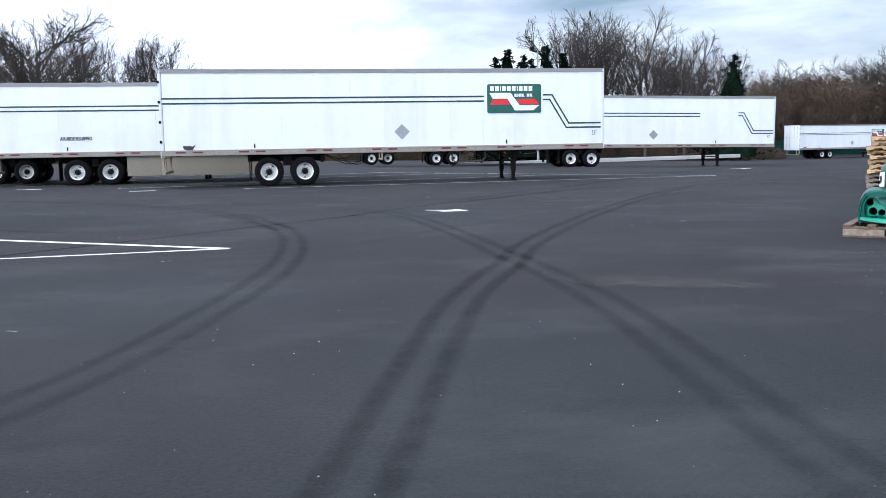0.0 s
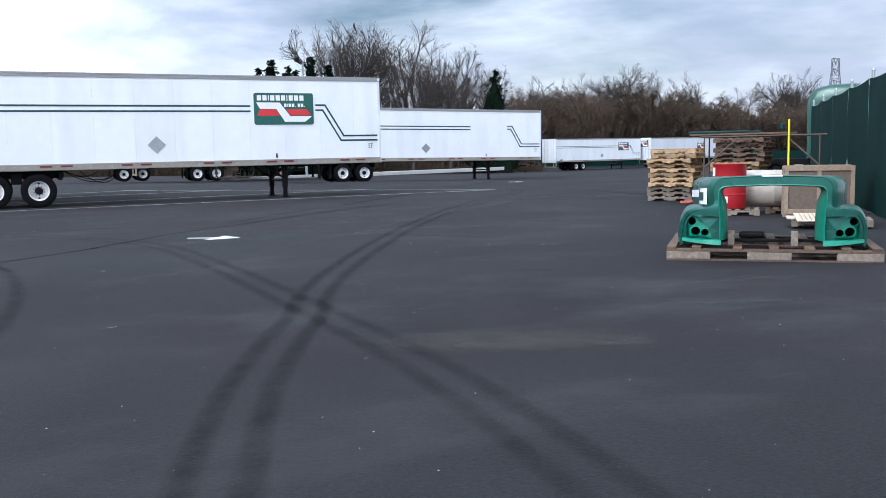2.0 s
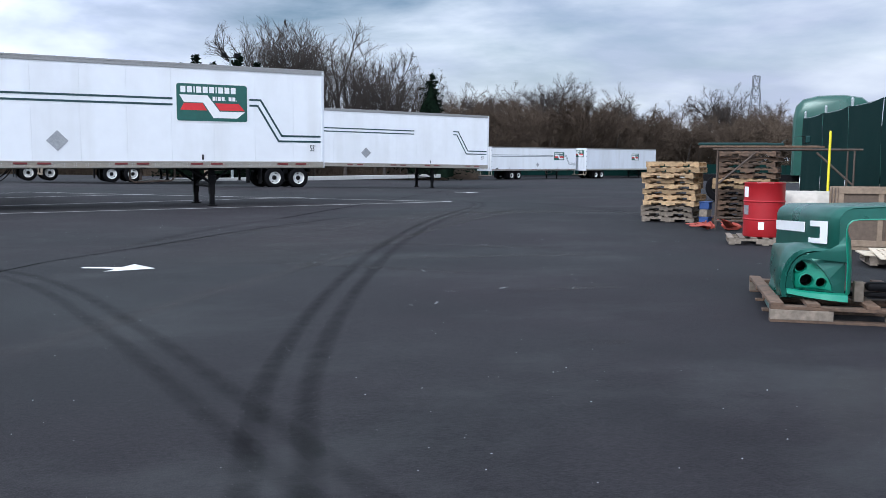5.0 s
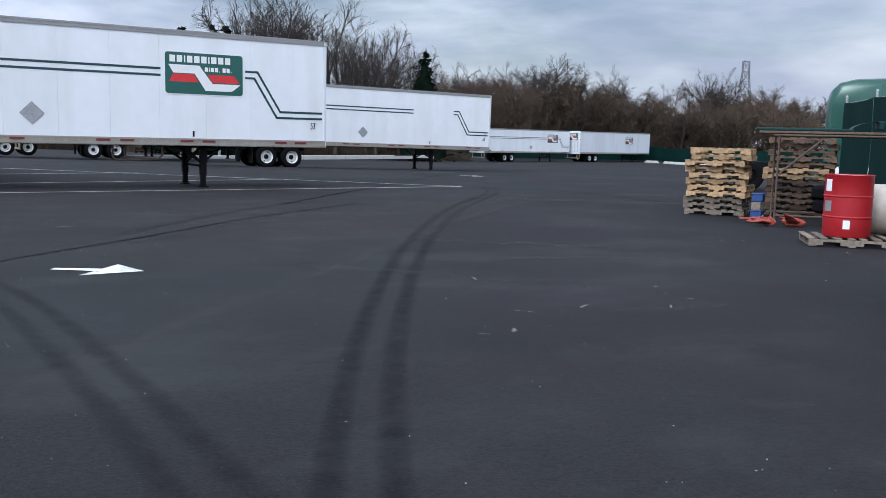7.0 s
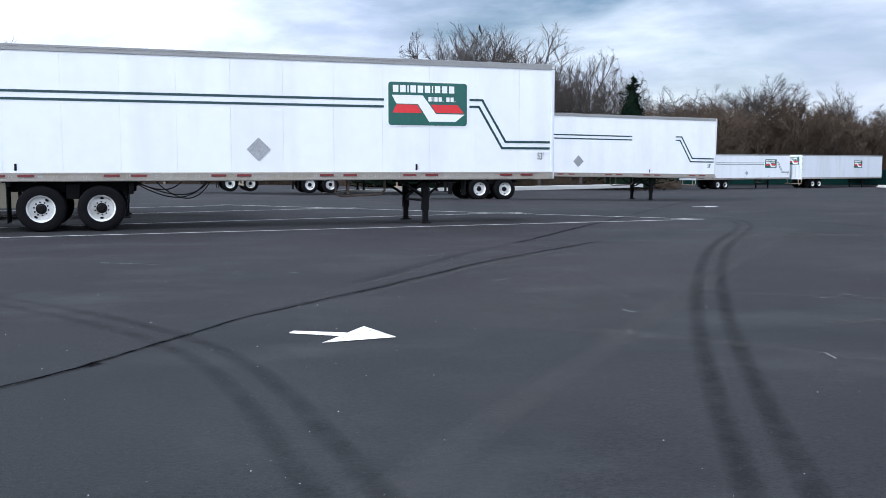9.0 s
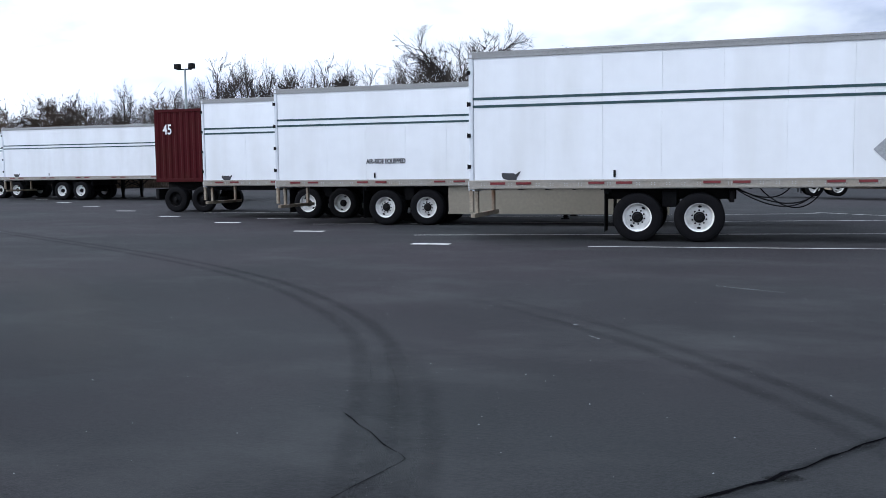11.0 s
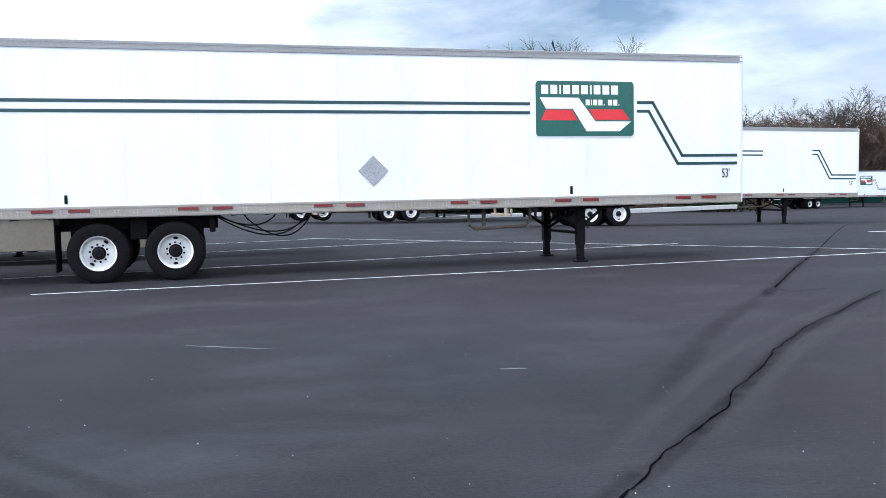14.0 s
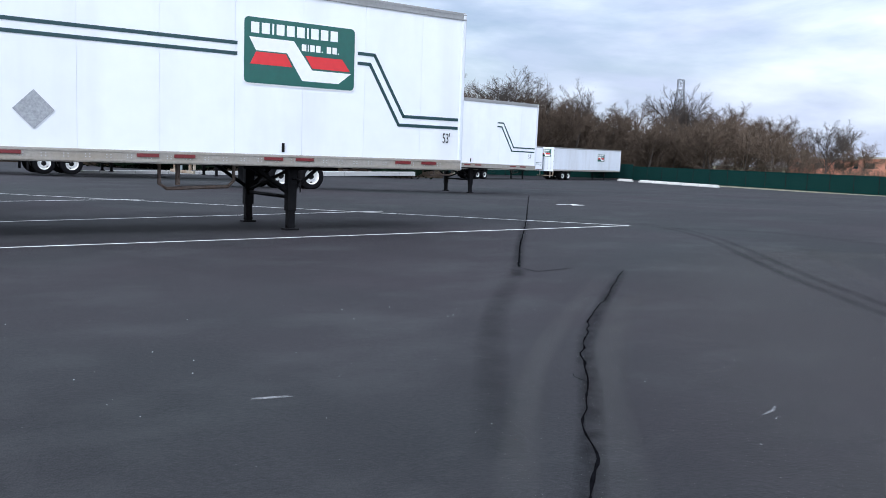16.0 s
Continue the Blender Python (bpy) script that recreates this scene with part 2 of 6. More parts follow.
TOPRAIL = shade("grey_top_rail", (0.27, 0.27, 0.265), 0.5, 0.2, vary=0.1, fine=20, coarse=1.2, dirt=(0.17, 0.165, 0.155), dirt_amount=0.5, streak=(0.5, 0.5, 4))
ALU = shade("dull_aluminium", (0.5, 0.51, 0.52), 0.4, 0.7, vary=0.1, fine=30, coarse=2)
RUSTY = shade("rusty_cream_rail", (0.30, 0.26, 0.20), 0.7, 0.1, vary=0.2, fine=18, coarse=2.2, dirt=(0.17, 0.08, 0.035), dirt_amount=0.9)
BLACK = shade("black_steel", (0.006, 0.006, 0.007), 0.6, 0.2, vary=0.3, fine=20, coarse=2, dirt=(0.018, 0.015, 0.013), dirt_amount=0.5)
RUBBER = shade("tyre_rubber", (0.005, 0.005, 0.006), 0.85, vary=0.25, fine=30, coarse=3, dirt=(0.011, 0.010, 0.010), dirt_amount=0.4)
RIM = shade("white_wheel_paint", (0.72, 0.72, 0.70), 0.45, vary=0.06, fine=20, coarse=4, dirt=(0.33, 0.30, 0.26), dirt_amount=0.6)
GREEN = shade("sign_green", (0.012, 0.095, 0.075), 0.35, vary=0.08, fine=10, coarse=2, bump=0.0)
STRIPE = shade("dark_green_stripe", (0.010, 0.045, 0.05), 0.4, vary=0.1, fine=10, coarse=2, bump=0.0)
RED = shade("sign_red", (0.62, 0.025, 0.03), 0.4, vary=0.06, fine=10, coarse=2, bump=0.0)
SIGNWHITE = shade("sign_white", (0.80, 0.80, 0.79), 0.4, vary=0.03, fine=10, coarse=2, bump=0.0)
REFL = shade("red_reflector", (0.15, 0.018, 0.02), 0.35, vary=0.2, fine=30, coarse=5, bump=0.0)
PLACARD = shade("grey_placard_metal", (0.36, 0.37, 0.38), 0.4, 0.5, vary=0.2, fine=30, coarse=9)
LETTER = shade("black_lettering", (0.03, 0.03, 0.035), 0.5, vary=0.1, fine=20, coarse=4, bump=0.0)
REDLETTER = shade("red_lettering", (0.35, 0.03, 0.05), 0.5, vary=0.1, fine=20, coarse=4, bump=0.0)
PURPLE = shade("purple_plate", (0.10, 0.02, 0.06), 0.5, vary=0.1, fine=20, coarse=4, bump=0.0)
DARKGREEN = shade("dark_green_panel", (0.006, 0.034, 0.033), 0.5, vary=0.08, fine=10, coarse=1.5, bump=0.0)
CONTRED = shade("container_red", (0.05, 0.004, 0.006), 0.65, vary=0.12, fine=10, coarse=1.5, dirt=(0.05, 0.012, 0.009), dirt_amount=0.6)
BEIGE = shade("beige_skirt", (0.22, 0.195, 0.15), 0.6, vary=0.08, fine=12, coarse=1.2)
PALLET = shade("pallet_pine", (0.40, 0.27, 0.145), 0.8, vary=0.3, fine=18, coarse=3, dirt=(0.17, 0.12, 0.075), dirt_amount=0.6, bump=0.2, rand=0.35)
PALLETOLD = shade("pallet_weathered", (0.125, 0.078, 0.05), 0.85, vary=0.3, fine=18, coarse=3, dirt=(0.06, 0.05, 0.042), dirt_amount=0.6, bump=0.2, rand=0.35)
PALLETGREY = shade("pallet_grey", (0.19, 0.155, 0.12), 0.85, vary=0.3, fine=18, coarse=3, dirt=(0.13, 0.11, 0.09), dirt_amount=0.6, bump=0.2, rand=0.3)
HOODGREEN = shade("metallic_green_paint", (0.010, 0.092, 0.068), 0.28, 0.35, vary=0.08, fine=12, coarse=2, bump=0.01, dirt=(0.03, 0.12, 0.09), dirt_amount=0.25)
HOODIN = shade("bright_green_edge", (0.014, 0.23, 0.145), 0.35, 0.1, vary=0.1, fine=12, coarse=2, bump=0.01)
CABGREEN = shade("truck_green", (0.012, 0.075, 0.055), 0.3, 0.1, vary=0.06, fine=5, coarse=1, bump=0.0)
DRUMRED = shade("drum_red", (0.34, 0.007, 0.012), 0.5, vary=0.07, fine=10, coarse=3, bump=0.02)
TANK = shade("tank_steel", (0.46, 0.42, 0.36), 0.6, 0.15, vary=0.1, fine=10, coarse=2, dirt=(0.36, 0.31, 0.25), dirt_amount=0.5)
# panel brown set dark: the shade inside the open-fronted crate is in the colour
CRATE = shade("crate_ply_dim", (0.13, 0.095, 0.07), 0.8, vary=0.15, fine=14, coarse=2, rand=0.1)
FRAMEWOOD = shade("frame_wood", (0.27, 0.20, 0.14), 0.8, vary=0.18, fine=14, coarse=2)
BOARD = shade("pale_board", (0.52, 0.45, 0.34), 0.8, vary=0.12, fine=14, coarse=2)
SCREEN = shade("green_screen_fabric", (0.003, 0.021, 0.0185), 0.8, vary=0.1, fine=90, coarse=0.7, bump=0.15)
GALV = shade("galvanised_steel", (0.33, 0.37, 0.37), 0.45, 0.5, vary=0.1, fine=20, coarse=3)
RUST = shade("rusted_frame", (0.10, 0.075, 0.06), 0.75, 0.2, vary=0.25, fine=20, coarse=3, dirt=(0.10, 0.06, 0.04), dirt_amount=0.7)
YELLOW = shade("yellow_paint", (0.78, 0.66, 0.02), 0.5, vary=0.06, fine=10, coarse=3)
ORANGE = shade("orange_plastic", (0.30, 0.05, 0.03), 0.6, vary=0.15, fine=10, coarse=3)
BLUE = shade("blue_plastic", (0.02, 0.06, 0.20), 0.5, vary=0.1, fine=10, coarse=3)
CONCRETE = shade("concrete", (0.52, 0.51, 0.48), 0.85, vary=0.1, fine=14, coarse=1.5, bump=0.2)
BARK = shade("bark_grey_brown", (0.066, 0.057, 0.051), 0.9, vary=0.25, fine=4, coarse=0.4, bump=0.1, rand=0.25)
BRUSH = shade("brush_brown", (0.092, 0.070, 0.053), 0.95, vary=0.3, fine=2, coarse=0.15, bump=0.0, rand=0.3)
NEEDLE = shade("evergreen_needles", (0.006, 0.011, 0.007), 0.95, vary=0.35, fine=3, coarse=0.5, bump=0.0, rand=0.3)
PYLON = shade("dull_pylon_steel", (0.13, 0.14, 0.16), 0.6, 0.2, vary=0.1, fine=2, coarse=0.3)
BRICKFAR = shade("far_brick", (0.33, 0.14, 0.09), 0.85, vary=0.1, fine=1, coarse=0.1)
GLASS = shade("dark_window_glass", (0.02, 0.03, 0.035), 0.08, vary=0.05, fine=2, coarse=0.5, bump=0.0)
MARK = stain_material("tyre_rubber_mark", (0.005, 0.005, 0.006), 0.3, scale=5.0)
FAINT = stain_material("faint_tyre_mark", (0.006, 0.006, 0.007), 0.22, scale=4.0)
for _m, _v in ((RUBBER, 0.1), (BLACK, 0.12), (SCREEN, 0.08), (NEEDLE, 0.0), (BARK, 0.05), (BRUSH, 0.0), (CONTRED, 0.1), (DARKGREEN, 0.2)):
    _m.node_tree.nodes["Principled BSDF"].inputs["Specular IOR Level"].default_value = _v
PALE = stain_material("pale_dust_stain", (0.085, 0.083, 0.08), 0.28, scale=3.0)
DUSTY = stain_material("pale_dust_track", (0.10, 0.098, 0.095), 0.22, scale=8.0)
PUDDLE = stain_material("dried_puddle", (0.078, 0.071, 0.069), 0.6, scale=4.5)
CHALK = stain_material("pale_scuff", (0.30, 0.30, 0.30), 0.6, scale=12)
SEAL = stain_material("crack_sealer", (0.005, 0.005, 0.006), 0.42, scale=6)
CRACK = shade("crack_black", (0.004, 0.004, 0.005), 0.95, vary=0.3, fine=20, coarse=3)
CRACK.node_tree.nodes["Principled BSDF"].inputs["Specular IOR Level"].default_value = 0.0


# ---- mesh helpers ----
class Geo:
    """Collects boxes, tubes and lathed shapes into one mesh."""

    def __init__(self):
        self.v, self.f = [], []

    def quad(self, pts):
        n = len(self.v)
        self.v += [tuple(p) for p in pts]
        self.f.append(tuple(range(n, n + len(pts))))
        return self

    def box(self, x0, x1, y0, y1, z0, z1, m=None):
        n = len(self.v)
        p = [(x, y, z) for z in (z0, z1) for y in (y0, y1) for x in (x0, x1)]
        self.v += [tuple(m @ Vector(q)) for q in p] if m else p
        self.f += [tuple(n + i for i in q) for q in ((0, 2, 3, 1), (4, 5, 7, 6), (0, 1, 5, 4), (2, 6, 7, 3), (0, 4, 6, 2), (1, 3, 7, 5))]
        return self

    def soft_box(self, x0, x1, y0, y1, z0, z1, c=0.01, m=None):
        """A box with chamfered long edges."""
        bm = bmesh.new()
        bmesh.ops.create_cube(bm, size=1)
        for v in bm.verts:
            v.co = Vector(((x0 + x1) / 2 + v.co.x * (x1 - x0), (y0 + y1) / 2 + v.co.y * (y1 - y0), (z0 + z1) / 2 + v.co.z * (z1 - z0)))
        bmesh.ops.bevel(bm, geom=bm.edges[:], offset=c, segments=2, affect="EDGES", profile=0.5)
        n = len(self.v)
        for i, v in enumerate(bm.verts):
            v.index = i
            self.v.append(tuple(m @ v.co if m else v.co))
        self.f += [tuple(n + v.index for v in f.verts) for f in bm.faces]
        bm.free()
        return self

    def tube(self, a, b, r0, r1=None, seg=8, caps=True):
        r1 = r0 if r1 is None else r1
        a, b = Vector(a), Vector(b)
        d = (b - a).normalized()
        u = d.orthogonal().normalized()
        w = d.cross(u)
        n = len(self.v)
        for p, r in ((a, r0), (b, r1)):
            for i in range(seg):
                t = 2 * math.pi * i / seg
                self.v.append(tuple(p + r * (math.cos(t) * u + math.sin(t) * w)))
        self.f += [(n + i, n + (i + 1) % seg, n + seg + (i + 1) % seg, n + seg + i) for i in range(seg)]
        if caps:
            self.f += [tuple(n + seg - 1 - i for i in range(seg)), tuple(n + seg + i for i in range(seg))]
        return self

    def pipe(self, pts, r, seg=7):
        """One bent tube through the points."""
        p = [Vector(q) for q in pts]
        n, u = len(self.v), (p[1] - p[0]).orthogonal().normalized()
        for i, q in enumerate(p):
            d = (p[min(i + 1, len(p) - 1)] - p[max(i - 1, 0)]).normalized()
            u = (u - d * u.dot(d)).normalized()
            w = d.cross(u)
            for k in range(seg):
                t = 2 * math.pi * k / seg
                self.v.append(tuple(q + r * (math.cos(t) * u + math.sin(t) * w)))
        m = len(p)
        self.f += [(n + j * seg + k, n + j * seg + (k + 1) % seg, n + (j + 1) * seg + (k + 1) % seg, n + (j + 1) * seg + k) for j in range(m - 1) for k in range(seg)]
        self.f += [tuple(n + seg - 1 - k for k in range(seg)), tuple(n + (m - 1) * seg + k for k in range(seg))]
        return self

    def lathe(self, profile, origin, axis="y", seg=28):
        """Revolves (radius, along) pairs round an axis through origin."""
        n = len(self.v)
        for r, h in profile:
            for i in range(seg):
                t = 2 * math.pi * i / seg
                c, s = r * math.cos(t), r * math.sin(t)
                off = (c, h, s) if axis == "y" else (c, s, h) if axis == "z" else (h, c, s)
                self.v.append(tuple(origin[k] + off[k] for k in range(3)))
        k = len(profile)
        for j in range(k - 1):
            for i in range(seg):
                self.f.append((n + j * seg + i, n + j * seg + (i + 1) % seg, n + (j + 1) * seg + (i + 1) % seg, n + (j + 1) * seg + i))
        return self

    def mesh(self, name, material, smooth=False):
        me = bpy.data.meshes.new(name)
        me.from_pydata(self.v, [], self.f)
        me.materials.append(material)
        bm = bmesh.new()
        bm.from_mesh(me)
        bmesh.ops.recalc_face_normals(bm, faces=bm.faces)
        if smooth:
            for f in bm.faces:
                f.smooth = True
            for e in bm.edges:
                e.smooth = len(e.link_faces) == 2 and e.calc_face_angle(0) < 0.7
        bm.to_mesh(me)
        bm.free()
        return me


def empty(name, m, label, category, group="", kind=""):
    ob = new(name)
    ob.matrix_world = m
    return tagged(ob, label, category, group, kind)


def part(name, geo, material, parent, label="", smooth=False):
    ob = new(name, geo.mesh(name, material, smooth))
    ob.parent = parent
    if label:
        ob["label"] = label
    return ob


def solo(name, geo, material, label, category, kind="", group="", m=None, smooth=False):
    ob = new(name, geo.mesh(name, material, smooth))
    if m:
        ob.matrix_world = m
    return tagged(ob, label, category, group, kind)


def lettering(name, text, size, m, material, parent, label="", squeeze=1.0, align="CENTER", bold=0.0):
    cu = bpy.data.curves.new(name, "FONT")
    cu.body, cu.size, cu.align_x, cu.align_y, cu.extrude, cu.offset = text, size, align, "CENTER", 0.002, bold
    tmp = bpy.data.objects.new(name, cu)
    me = bpy.data.meshes.new_from_object(tmp)
    bpy.data.objects.remove(tmp)
    bpy.data.curves.remove(cu)
    me.transform(Matrix.Diagonal((squeeze, 1, 1, 1)))
    me.materials.clear()
    me.materials.append(material)
    ob = new(name, me)
    ob.parent = parent
    ob.matrix_local = m
    if label:
        ob["label"] = label
    return ob


def wordmark(text, h, w, m, material, parent, lean=0.0):
    """A company name as plain letter-sized blocks, w wide and h high about the middle of m."""
    wide = {"I": 0.42, ".": 0.4, " ": 0.45}
    units = [wide.get(c, 1.0) for c in text]
    u, x = w / sum(units), 0.0
    for c, k in zip(text, units):
        top = h * (0.2 if c == "." else 1.0)
        if c != " ":
            a, b = x + 0.12 * u - w / 2, x + k * u - 0.12 * u - w / 2
            g, n = Geo(), 0
            for z in (0.0, 0.0025):
                g.v += [(a - lean * h / 2, -h / 2, z), (b - lean * h / 2, -h / 2, z), (b + lean * (top - h / 2), top - h / 2, z), (a + lean * (top - h / 2), top - h / 2, z)]
            g.f += [(n + 4, n + 5, n + 6, n + 7), (n + 3, n + 2, n + 1, n)] + [(n + i, n + (i + 1) % 4, n + 4 + (i + 1) % 4, n + 4 + i) for i in range(4)]
            part("letter_block", g, material, parent).matrix_local = m
        x += k * u


def ease(t):
    t = max(0.0, min(1.0, t))
    return t * t * (3 - 2 * t)


def level(x, y):
    """Height of the ground: the lot falls a little ahead and rises a little to the left."""
    dip = -0.11 * math.exp(-((x - 13.3) ** 2 + (y + 20.5) ** 2) / 14.0)
    return -0.3 * ease((x + y - 32) / 22) - 0.9 * ease((x + y - 54) / 85) + 0.2 * ease((y - x - 20) / 40) + dip


# ---- ground ----
def even(a, b, step):
    n = int((b - a) / step)
    return [a + (b - a) * i / n for i in range(n + 1)]


def sheet(name, xs, ys, drop, material, label, category):
    """A sheet over a grid of coordinates, lying drop metres under the level."""
    nx, ny = len(xs) - 1, len(ys) - 1
    g = Geo()
    for y in ys:
        for x in xs:
            g.v.append((x, y, level(x, y) - drop))
    for j in range(ny):
        for i in range(nx):
            a = j * (nx + 1) + i
            g.f.append((a, a + 1, a + nx + 2, a + nx + 1))
    return solo(name, g, material, label, category, "structure", smooth=True)


AXIS = [-2500, -1200, -600] + even(-320, 320, 8) + [600, 1200, 2500]
sheet("ground", AXIS, AXIS, 0.12, EARTH, "brownish winter grass ground round the lot", "ground")
sheet("pavement", even(-130, 110, 2.0), even(-70, 110, 2.0), 0.0, ASPHALT, "dark worn asphalt of a trailer yard", "asphalt")


def ribbon(name, pts, width, material, label, category, lift=0.006, kind="structure", step=0.8, group=""):
    """A strip on the ground along a smooth path, with UVs across (x) and along (y)."""
    pts = [Vector((p[0], p[1])) for p in pts]
    fine = []
    for i in range(len(pts) - 1):
        p0, p1, p2, p3 = pts[max(i - 1, 0)], pts[i], pts[i + 1], pts[min(i + 2, len(pts) - 1)]
        k = max(2, int((p2 - p1).length / step))
        for j in range(k):
            t = j / k
            fine.append(0.5 * (2 * p1 + (p2 - p0) * t + (2 * p0 - 5 * p1 + 4 * p2 - p3) * t * t + (3 * p1 - p0 - 3 * p2 + p3) * t ** 3))
    fine.append(pts[-1])
    g, n = Geo(), len(fine)
    for i, p in enumerate(fine):
        d = (fine[min(i + 1, n - 1)] - fine[max(i - 1, 0)]).normalized()
        w = width(i / (n - 1)) if callable(width) else width
        for s in (-0.5, 0.5):
            q = p + Vector((d.y, -d.x)) * s * w
            g.v.append((q.x, q.y, level(q.x, q.y) + lift))
    g.f = [(2 * i, 2 * i + 1, 2 * i + 3, 2 * i + 2) for i in range(n - 1)]
    ob = solo(name, g, material, label, category, kind, group)
    uv = ob.data.uv_layers.new(name="UVMap")
    for loop in ob.data.loops:
        uv.data[loop.index].uv = (loop.vertex_index % 2, (loop.vertex_index // 2) / (n - 1))
    return ob


def line(a, b, w=0.1, label="worn white painted stall line on asphalt"):
    return ribbon("painted_line", [a, b], w, PAINT, label, "painted line", 0.006, group="painted stall lines")


# stall lines of the trailer row and its front edge line
line((2.83, -1.4), (20.5, -0.45), 0.08)
line((-1.7, 1.2), (17.2, 4.45), 0.08)
line((-6.2, 5.2), (12.9, 9.3), 0.08)
line((-9.6, 8.0), (8.6, 12.6), 0.08)
line((-14.1, 11.7), (3.0, 16.0), 0.08)
line((20.5, -0.45), (8.6, 13.4), 0.08, "long white edge line at the head of the stalls")
for k in range(8):
    a = (-0.49 - 4.45 * k, -1.29 + 3.5 * k)
    line((a[0] - 0.42, a[1] - 0.02), (a[0] + 0.42, a[1] + 0.02), 0.26, "short white painted dash beside a stall")
# the opposite row: edge line and stall lines
line((3.35, -19.7), (-70.0, 28.7), 0.14, "long white edge line in front of parked trailers")
for x, y in ((-0.3, -17.25), (-4.2, -14.65), (-8.07, -12.05), (-12.55, -9.12), (-17.2, -6.1), (-21.4, -3.3), (-25.6, -0.55)):
    line((x, y), (x - 9.3, y - 2.4))
line((3.35, -19.7), (-6, -20.4), 0.1)
# direction arrows
def arrow(m, s=1.0):
    g = Geo()
    for pts in (((-0.97, -0.05), (-0.48, -0.07), (-0.48, 0.09), (-0.97, 0.07)), ((-0.53, -0.38), (0, 0), (-0.44, 0.43), (-0.475, 0.09), (-0.485, -0.07))):
        g.quad([(x * s, y * s, 0.006) for x, y in pts])
    return solo("painted_arrow", g, PAINT, "white painted direction arrow on asphalt", "painted arrow", "structure", m=m)


arrow(pose(7.9, -14.23, 0, 0, 0, -32))
arrow(pose(25.6, 5.95, level(25.2, 6.25) + 0.003, 0, 0, -32))

# seam and cracks
rc = random.Random(4)
def crack(pts, w, label):
    out = [Vector((*pts[0], 0))]
    for a, b in zip(pts, pts[1:]):
        a, b = Vector((*a, 0)), Vector((*b, 0))
        k = max(2, int((b - a).length / 0.14))
        nrm = Vector((a.y - b.y, b.x - a.x, 0)).normalized()
        out += [a.lerp(b, j / k) + nrm * rc.uniform(-0.013, 0.013) for j in range(1, k + 1)]
    return ribbon("asphalt_crack", out, lambda t: w * (0.25 + 1.3 * abs(noise.noise((t * 90, w * 90, 1)))), CRACK, label, "crack", 0.005, step=0.12)


crack([(-6, -25.8), (4.56, -15.46), (5.42, -14.59), (6.8, -12.75), (7.38, -12.24)], 0.034, "dark joint crack across the asphalt")
crack([(7.38, -12.24), (7.86, -11.73), (8.25, -11.4), (8.71, -10.98), (9.05, -10.56), (9.72, -9.93), (10.3, -9.28), (10.67, -8.95), (11.45, -8.22), (12.42, -7.5), (14.3, -5.98)], 0.024, "open jagged crack in the asphalt")
for fork in ([(9.72, -9.93), (9.74, -9.78), (9.82, -9.7)], [(11.45, -8.22), (11.6, -8.2), (11.72, -8.1)]):
    crack(fork, 0.010, "fine side crack off an open crack")
crack([(13.2, -5.2), (15.43, -2.66), (17.96, 0.1), (28.0, 11.4), (32.7, 16.7)], 0.045, "long crack running under parked trailers")
crack([(13.2, -5.2), (13.1, -5.65), (13.8, -5.55)], 0.03, "short side crack in the asphalt")
crack([(2.95, -14.0), (3.6, -14.75), (3.4, -15.6)], 0.012, "fine crack in the asphalt")
ribbon("sealer_strip", [(12.6, -5.9), (13.13, -5.26), (15.43, -2.66), (19, 1.25)], 0.2, SEAL, "dark sealer along a crack", "tar strip", 0.0032)
ribbon("sealer_strip", [(8.3, -10.75), (9.2, -9.6), (10.6, -7.9), (13.1, -5.3)], 0.28, FAINT, "wide faded sealer strip beside a crack", "tar strip", 0.0022)
ribbon("sealer_strip", [(-6, -25.8), (4.56, -15.46), (5.42, -14.59), (6.8, -12.75), (7.62, -11.9)], 0.12, SEAL, "dark sealer along the joint", "tar strip", 0.0032)
ribbon("sealer_strip", [(7.38, -12.24), (8.25, -11.4), (9.72, -9.93), (10.67, -8.95), (12.42, -7.5), (14.3, -5.98)], 0.17, SEAL, "dark sealer along an open crack", "tar strip", 0.0036)
ribbon("crack_dust", [(7.3, -12.0), (8.11, -11.1), (9.18, -9.95), (10.18, -9.0), (11.5, -7.95), (12.5, -7.15), (13.6, -6.3)], 0.24, DUSTY, "pale dust along a crack", "dust stain", 0.003)
ribbon("crack_dust", [(8.3, -11.6), (9.6, -10.2), (10.9, -9.0), (12.8, -7.5)], 0.3, PALE, "pale dust along a crack", "dust stain", 0.0026)

# tyre marks in pairs
def tracks(pts, gap=0.29, w=0.19, material=MARK, label="dark curved tyre marks on asphalt"):
    v = [Vector((*p, 0)) for p in pts]
    for s in (-0.5, 0.5):
        out = []
        for i, p in enumerate(v):
            d = (v[min(i + 1, len(v) - 1)] - v[max(i - 1, 0)]).normalized()
            out.append(p + Vector((d.y, -d.x, 0)) * s * gap)
        ribbon("tyre_mark", out, w, material, label, "tyre mark", 0.0035 if s < 0 else 0.0042, group="tyre marks")


tracks([(2.9, -33.5), (4.33, -28.8), (5.7, -24.43), (6.68, -22.3), (7.35, -20.6), (9.1, -17.37), (11.9, -12.98), (15.6, -8.0), (19.9, -3.05), (21.2, -0.3), (20.6, 2.2)])
tracks([(6.3, -30.5), (6.4, -28.8), (6.8, -25.6), (6.9, -23.5), (6.85, -21.3), (6.75, -18.0), (6.3, -14.3), (4.6, -11.2), (2.6, -8.9)], material=FAINT, label="faint curved tyre marks on asphalt")
